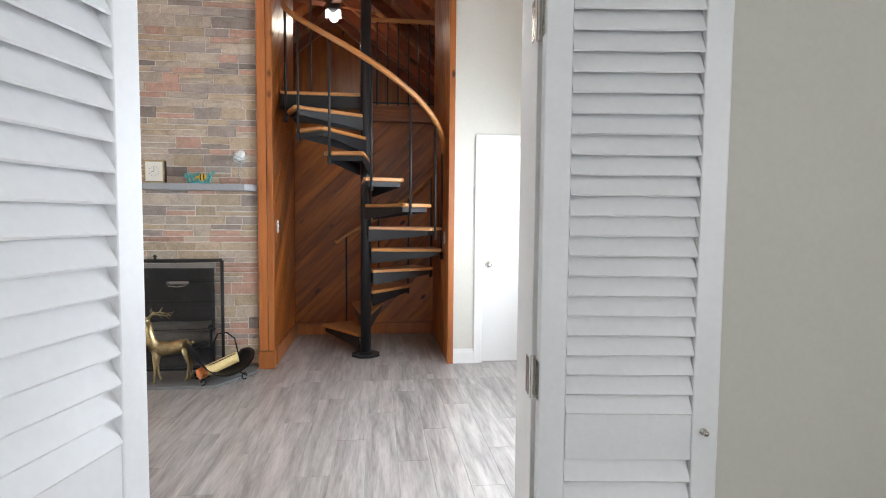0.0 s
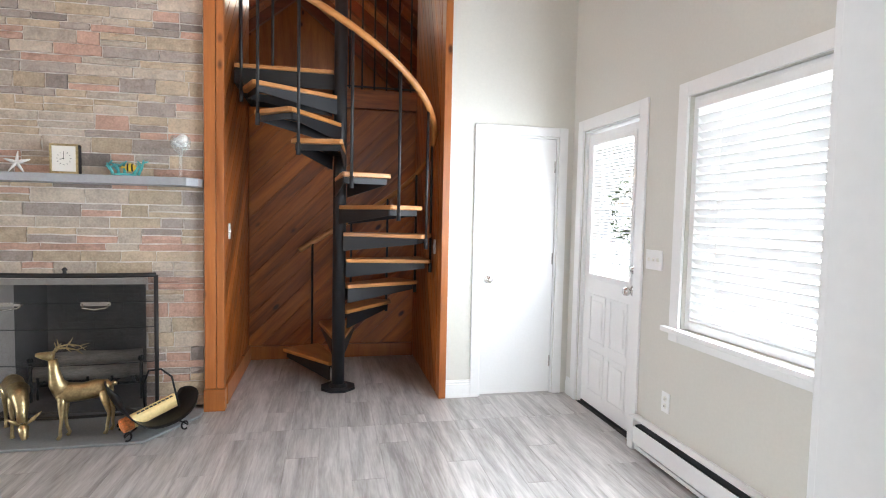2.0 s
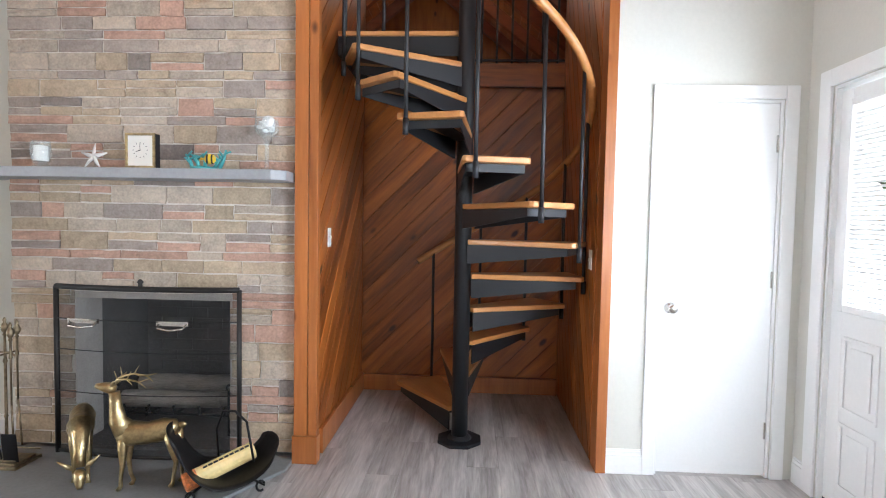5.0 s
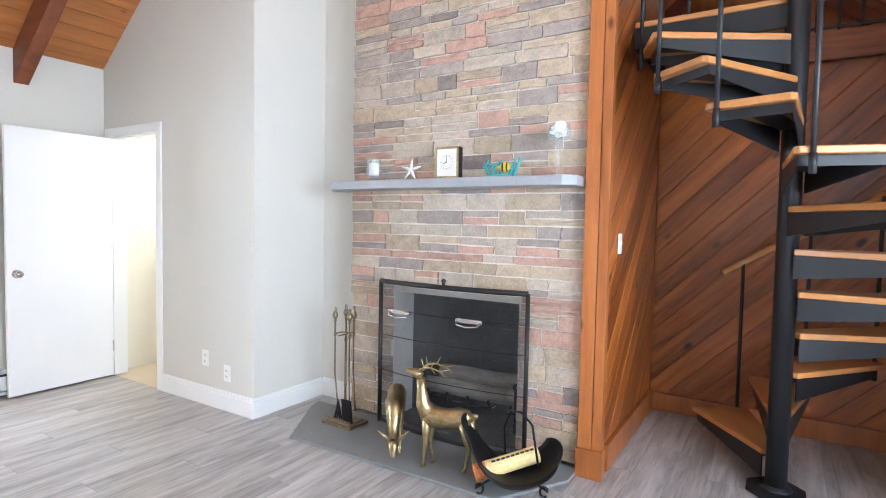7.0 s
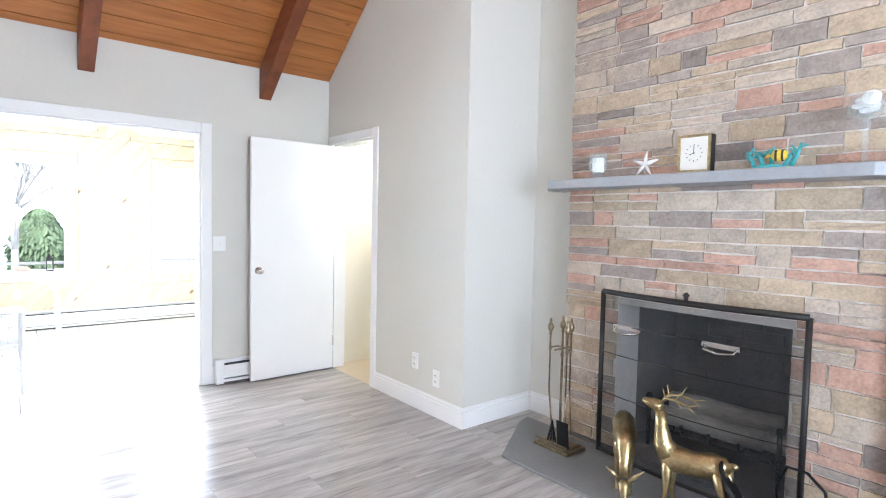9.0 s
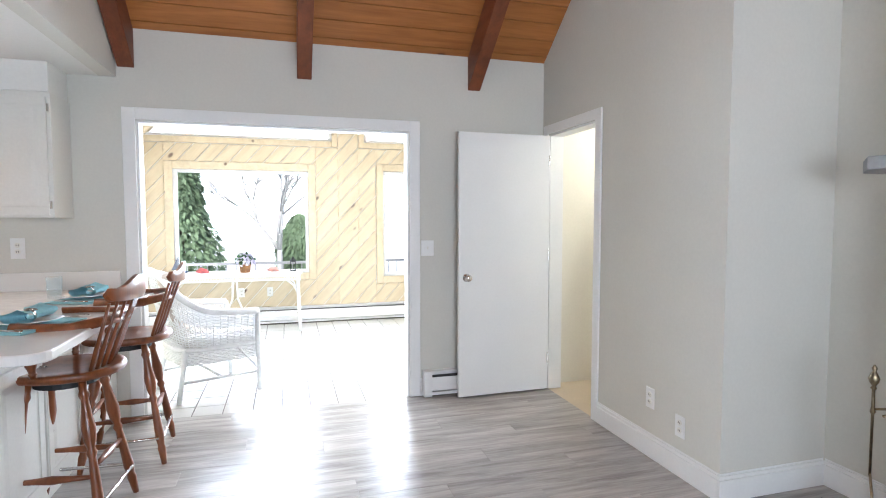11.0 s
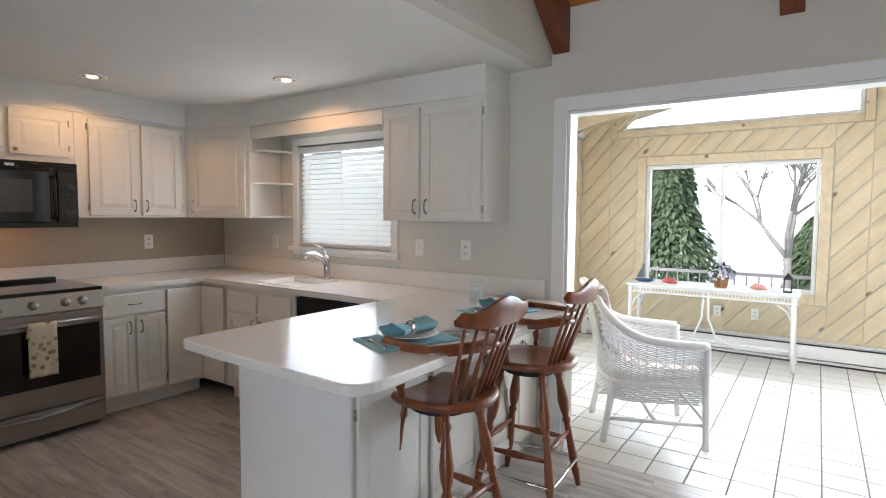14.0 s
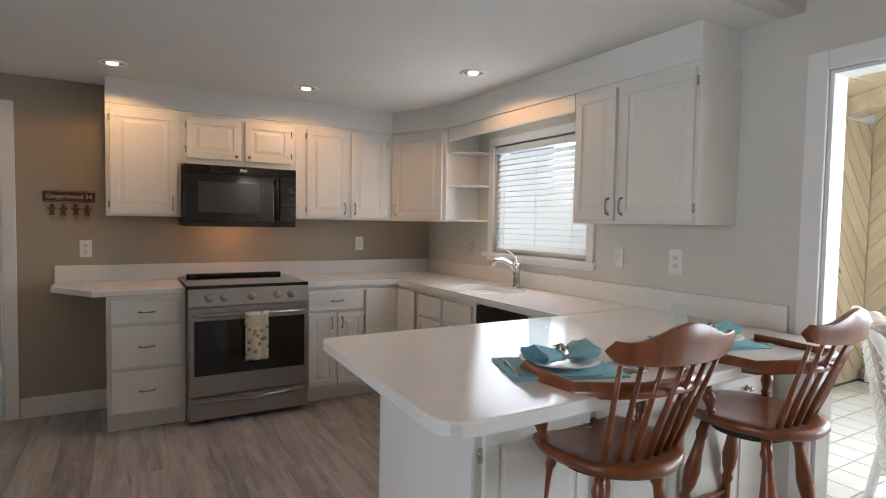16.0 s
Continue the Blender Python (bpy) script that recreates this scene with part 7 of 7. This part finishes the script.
def wicker_table():
    t = thing("wicker_table", pose(-6.72, 3.17, 0), "white wicker console table under the sunroom window", "table")
    L, D, H = 1.55, 0.42, 0.72
    boxes("top", WICKER, [(-D / 2, D / 2, -L / 2, L / 2, H - 0.02, H)], t, 0.008)
    bm = bmesh.new()
    for x in (-D / 2 + 0.02, D / 2 - 0.02):
        for z in (H - 0.025, H - 0.085):
            tube(bm, [(x, -L / 2 + 0.02, z), (x, L / 2 - 0.02, z)], 0.009, 6)
        for i in range(50):
            y = -L / 2 + 0.03 + i * (L - 0.06) / 49
            tube(bm, [(x, y - 0.012, H - 0.085), (x, y + 0.012, H - 0.025)], 0.004, 4), tube(bm, [(x, y + 0.012, H - 0.085), (x, y - 0.012, H - 0.025)], 0.004, 4)
    tagged(part("apron_weave", bm, WICKER, t), kind="stuff")
    for x in (-D / 2 + 0.03, D / 2 - 0.03):
        for y in (-L / 2 + 0.05, L / 2 - 0.05):
            bm = bmesh.new()
            tube(bm, [(x, y, H - 0.02), (x, y * 1.005, 0.3), (x, y * 1.03, 0.001)], 0.019, 8)
            s = -1 if y > 0 else 1
            tube(bm, [(x, y, H - 0.28), (x, y + s * 0.05, H - 0.16), (x, y + s * 0.14, H - 0.09)], 0.010, 6)
            part("leg", bm, WICKER, t, True)
    bm = bmesh.new()
    tube(bm, [(0, -L / 2 + 0.06, 0.16), (0, L / 2 - 0.06, 0.16)], 0.014, 8)
    for sx in (-1, 1):
        tube(bm, [(D / 2 - 0.03, sx * 0.02, H - 0.03), (D / 2 - 0.03, sx * 0.03, 0.42), (D / 2 - 0.03, sx * 0.10, 0.24), (D / 2 - 0.03, sx * 0.30, 0.15)], 0.011, 6)
    for y in (-L / 2 + 0.06, L / 2 - 0.06):
        tube(bm, [(-D / 2 + 0.03, y, 0.16), (D / 2 - 0.03, y, 0.16)], 0.012, 8)
    part("stretcher", bm, WICKER, t, True)
    z = H + 0.001
    b = thing("flower_basket", pose(-6.68, 3.28, z), "brown basket of white and lilac flowers", "flowers")
    bm = bmesh.new()
    lathe(bm, [(0.055, 0), (0.06, 0.03), (0.068, 0.09), (0.072, 0.10), (0.06, 0.095)], 18)
    part("basket", bm, material("basket_brown", (0.27, 0.13, 0.05), 0.7, var=0.25, scale=40, bump=0.5), b)
    rng = random.Random(2)
    for nm, col, k in (("petals", (0.62, 0.60, 0.72), 120), ("leaves", (0.06, 0.12, 0.05), 70)):
        bm = bmesh.new()
        for _ in range(k):
            a, u = rng.uniform(0, 6.283), rng.uniform(0, 1)
            r = 0.115 * math.sqrt(u)
            m = Matrix.Translation((r * math.cos(a), r * math.sin(a), 0.11 + 0.10 * (1 - u) + rng.uniform(-0.02, 0.03))) @ Euler((rng.uniform(0, 3), rng.uniform(0, 3), a)).to_matrix().to_4x4()
            lathe(bm, [(0.002, 0), (0.017, 0.006), (0.022, 0.014)], 5, m, False)
        part(nm, bm, material("bloom_" + nm, col, 0.7, var=0.1), b)
    s = thing("model_sailboat", pose(-6.70, 2.54, z), "small dark blue model sailboat", "ornament")
    bm = bmesh.new()
    tube(bm, [(0, -0.10, 0.022), (0, -0.05, 0.018), (0, 0.05, 0.018), (0, 0.11, 0.026)], [0.004, 0.024, 0.022, 0.003], 10, 0.7)
    part("hull", bm, material("navy_paint", (0.03, 0.07, 0.16), 0.4), s, True)
    bm = bmesh.new()
    tube(bm, [(0, 0.0, 0.02), (0, 0.0, 0.20)], 0.003, 6)
    v = [bm.verts.new(p) for p in ((0.001, -0.006, 0.195), (0.001, -0.006, 0.045), (0.001, -0.08, 0.045), (-0.001, -0.006, 0.195), (-0.001, -0.006, 0.045), (-0.001, -0.08, 0.045))]
    bm.faces.new(v[:3]), bm.faces.new(v[:2:-1])
    part("sail", bm, material("grey_sail", (0.12, 0.14, 0.18), 0.8), s)
    for y, col, nm in ((2.80, (0.55, 0.12, 0.12), "red"), (3.60, (0.60, 0.30, 0.24), "coral")):
        q = thing("shell_ornament", pose(-6.68, y, z), nm + " and white seashell on the wicker table", "ornament")
        bm = bmesh.new()
        tube(bm, [(0, -0.07, 0.022), (0, -0.02, 0.035), (0, 0.04, 0.028), (0, 0.075, 0.012)], [0.008, 0.034, 0.026, 0.005], 12)
        part("shell", bm, material("shell_" + nm, col, 0.4, var=0.2, scale=20), q, True)
    l = thing("lantern_ornament", pose(-6.68, 3.84, z), "small black lantern on the wicker table", "lantern")
    bm = bmesh.new()
    box(bm, -0.035, 0.035, -0.035, 0.035, 0, 0.012), box(bm, -0.035, 0.035, -0.035, 0.035, 0.12, 0.13)
    for sx in (-0.03, 0.03):
        for sy in (-0.03, 0.03):
            tube(bm, [(sx, sy, 0.01), (sx, sy, 0.12)], 0.004, 5)
    lathe(bm, [(0.04, 0.13), (0.015, 0.165), (0.004, 0.18)], 8)
    part("cage", bm, BLACK, l)


wicker_table()


# ---- loft ----
def loft_things():
    f = thing("ceiling_fan", pose(0.72, 9.2, 4.30), "dark ceiling fan with white glass lamps", "ceiling fan")
    bm = bmesh.new()
    tube(bm, [(0, 0, 0.1), (0, 0, 0.42)], 0.014, 8)
    lathe(bm, [(0.03, -0.08), (0.09, -0.06), (0.10, 0.04), (0.05, 0.10)], 20)
    part("motor", bm, BLACK, f, True)
    for k in range(4):
        bm = bmesh.new()
        box(bm, 0.12, 0.62, -0.065, 0.065, 0.0, 0.008, Matrix.Rotation(radians(20 + 90 * k), 4, "Z") @ Matrix.Rotation(radians(10), 4, "X"))
        part("blade", bm, BEAM, f, bevel=0.003)
    for k in range(3):
        bm = bmesh.new()
        a = radians(90 + 120 * k)
        lathe(bm, [(0.02, 0.0), (0.035, -0.03), (0.06, -0.10), (0.055, -0.10), (0.03, -0.03)], 14, Matrix.Translation((0.10 * math.cos(a), 0.10 * math.sin(a), -0.07)) @ Matrix.Rotation(radians(25), 4, Vector((-math.sin(a), math.cos(a), 0))), False)
        part("lamp_shade", bm, glow("frosted_shade", (1.0, 0.95, 0.88), 2.5), f, True)
    b = thing("folded_bedding", pose(0.86, 8.1, 2.562), "pale grey folded bedding on the loft floor", "bedding")
    boxes("layer", CERAMIC, [(-0.30, 0.32, -0.2, 0.3, 0.0, 0.11)], b, 0.03)
    boxes("layer", LOUVER, [(-0.28, 0.30, -0.18, 0.28, 0.111, 0.20)], b, 0.03)
    # Made-up stem and cap for the added ridge light; no globe is modelled.
    g = thing("ceiling_globe_lamp", pose(0.2, 4.2, 4.75), "added black stem of an unseen lamp below the ridge", "lamp")
    bm = bmesh.new()
    tube(bm, [(0, 0, 0.19), (0, 0, roof_z(0.2) - 4.75)], 0.012, 8)
    lathe(bm, [(0.02, 0.22), (0.07, 0.2), (0.07, 0.17)], 16)
    part("stem", bm, BLACK, g)


loft_things()


# ---- planks, stones and tiles ----
alcove_boards()


def sunroom_boards():
    w = thing("sunroom_panelling_end", pose(0, 0, 0), "whitewashed diagonal pine boards with dark joints", "panelling", kind="structure")
    holes = [(2.33, 4.15, 0.56, 2.085), (4.94, 6.60, 0.48, 2.11), (2.02, 4.44, 2.305, 2.82), (4.705, 6.68, 2.305, 2.82)]
    diagonal_boards(w, panels(SY0, SY1 - 0.3, 0.02, 2.9, holes), Matrix(((0, 0, 1, SX - 0.016), (1, 0, 0, 0), (0, 1, 0, 0), (0, 0, 0, 1))), PALE, 0.15, 48, 0.008)
    s = thing("sunroom_panelling_side", pose(0, 0, 0), "whitewashed diagonal pine boards beside the glass door", "panelling", kind="structure")
    diagonal_boards(s, panels(SX, XL - 0.12, 0.02, 2.33, [(-6.37, -5.33, 0, 2.12)]), Matrix(((1, 0, 0, 0), (0, 0, 1, SY0 - 0.016), (0, 1, 0, 0), (0, 0, 0, 1))), PALE, 0.15, 48, 0.008)


sunroom_boards()


def floor_planks():
    f = thing("floor", pose(0, 0, 0), "grey weathered-oak vinyl plank floor", "floor", kind="structure")
    rng = random.Random(3)
    W, L = 0.182, 1.22
    bm = bmesh.new()
    box(bm, -W / 2 + 0.0006, W / 2 - 0.0006, -L / 2 + 0.0006, L / 2 - 0.0006, -0.010, 0.0)
    base = part("plank", bm, PLANK, f, bevel=0.0008)
    first = True
    regions = [(XL, XR, YK, 5.79), (-1.83, -1.39, 5.79, 6.44), (-1.39, 0.3, 5.79, 6.28), (0.3, 2.05, 5.79, 7.66), (2.05, XR, 5.79, YF), (0.32, XR, -1.6, YK)]
    bm = bmesh.new()
    k = 0
    for x0, x1, y0, y1 in regions:
        i = math.floor(x0 / W)
        while i * W < x1 - 0.002:
            a, b = max(x0, i * W), min(x1, (i + 1) * W)
            y = -3.0 + ((i * 0.37) % 1.0) * L
            while y < y1:
                c, d = max(y0, y), min(y1, y + L)
                if d - c > 0.003 and b - a > 0.003:
                    if b - a > W - 1e-4 and d - c > L - 1e-4 and c > 1.2:
                        o = base if first else base.copy()
                        if not first:
                            scene.collection.objects.link(o)
                        first = False
                        o.matrix_basis = pose((a + b) / 2, (c + d) / 2, 0)
                        k += 1
                    else:
                        q = bmesh.new()
                        box(q, (a - b) / 2 + 0.0006, (b - a) / 2 - 0.0006, (c - d) / 2 + 0.0006, (d - c) / 2 - 0.0006, -0.010, 0.0)
                        part("plank", q, PLANK, f, m=pose((a + b) / 2, (c + d) / 2, 0))
                y += L
            i += 1
    bm.free()


floor_planks()


def sunroom_tiles():
    f = thing("floor_sunroom", pose(0, 0, 0), "pale glazed square floor tiles with dark grout", "floor", kind="structure")
    T = 0.203
    bm = bmesh.new()
    box(bm, -T / 2 + 0.0045, T / 2 - 0.0045, -T / 2 + 0.0045, T / 2 - 0.0045, -0.009, 0.0)
    base = part("tile", bm, TILE, f, bevel=0.002)
    far = bmesh.new()
    k = 0
    x = XL - 0.002 - T / 2
    while x > SX:
        y = 1.79
        while y < SY1:
            if x > -5.9 and 1.7 < y < 5.4 and k < 215:
                o = base if k == 0 else base.copy()
                if k:
                    scene.collection.objects.link(o)
                o.matrix_basis = pose(x, y, 0)
                k += 1
            else:
                box(far, x - T / 2 + 0.0045, x + T / 2 - 0.0045, y - T / 2 + 0.0045, y + T / 2 - 0.0045, -0.009, 0.0)
            y += T
        x -= T
    tagged(part("far_tiles", far, TILE, f), kind="stuff")


sunroom_tiles()


def stones():
    """Random coursed veneer: courses of mixed heights, each split now and then into two thin ones."""
    rng = random.Random(21)
    z, made = 0.032, 0
    upper = [bmesh.new() for _ in STONES]

    def stone(x0, x1, z0, z1):
        nonlocal made
        if x1 - x0 < 0.02:
            return
        mi = rng.choices(range(5), (30, 24, 22, 20, 7))[0]
        w, h, d = x1 - x0 - 0.008, z1 - z0 - 0.008, rng.uniform(0.010, 0.020)
        bm = bmesh.new()
        nx, nz = max(2, min(4, int(w / 0.07))), 2
        grid = [[bm.verts.new((-w / 2 + w * i / nx + (rng.uniform(-0.01, 0.01) if 0 < i < nx else rng.uniform(-0.004, 0.003)), -d + (rng.uniform(-0.005, 0.003) if 0 < i < nx and 0 < j < nz else 0.004), -h / 2 + h * j / nz + rng.uniform(-0.003, 0.003))) for i in range(nx + 1)] for j in range(nz + 1)]
        for j in range(nz):
            for i in range(nx):
                bm.faces.new((grid[j][i], grid[j][i + 1], grid[j + 1][i + 1], grid[j + 1][i]))
        rim = grid[0] + [r[-1] for r in grid[1:]] + grid[-1][-2::-1] + [r[0] for r in grid[-2:0:-1]]
        back = [bm.verts.new((v.co.x, 0.0, v.co.z)) for v in rim]
        for i in range(len(rim)):
            j = (i + 1) % len(rim)
            bm.faces.new((rim[i], back[i], back[j], rim[j]))
        m = pose((x0 + x1) / 2, YB + 0.0205, (z0 + z1) / 2)
        if z1 < 3.2 and made < 300:
            part("stone", bm, STONES[mi], FIRE, m=m)
            made += 1
        else:
            me = bpy.data.meshes.new("tmp")
            bmesh.ops.transform(bm, matrix=m, verts=bm.verts)
            bm.to_mesh(me)
            upper[mi].from_mesh(me)
            bpy.data.meshes.remove(me)
            bm.free()

    while z < 5.6:
        h = rng.choice((0.05, 0.075, 0.09, 0.10, 0.105))
        if z < OZ < z + h + 0.03:
            h = OZ - z if OZ - z > 0.04 else h
        x = FX0 + rng.uniform(-0.012, 0.004)
        while x < FX1 - 0.01:
            w = rng.uniform(0.13, 0.36)
            if h < 0.07:
                w *= 1.15
            x1 = x + w
            if FX1 - x1 < 0.09:
                x1 = FX1 - 0.004
            spans = [(x, x1)]
            if z < OZ - 0.01:
                spans = [(a, b) for a, b in ((x, min(x1, OX0)), (max(x, OX1), x1)) if b - a > 0.02]
            for a, b in spans:
                if h > 0.08 and rng.random() < 0.48:
                    c = h * rng.uniform(0.4, 0.6)
                    stone(a, b, z, z + c), stone(a, b, z + c, z + h)
                else:
                    stone(a, b, z, z + h)
            x = x1
        z += h
    for i, bm in enumerate(upper):
        clip_roof(bm, 0.02)
        tagged(part("upper_stones", bm, STONES[i], FIRE), kind="stuff")


stones()
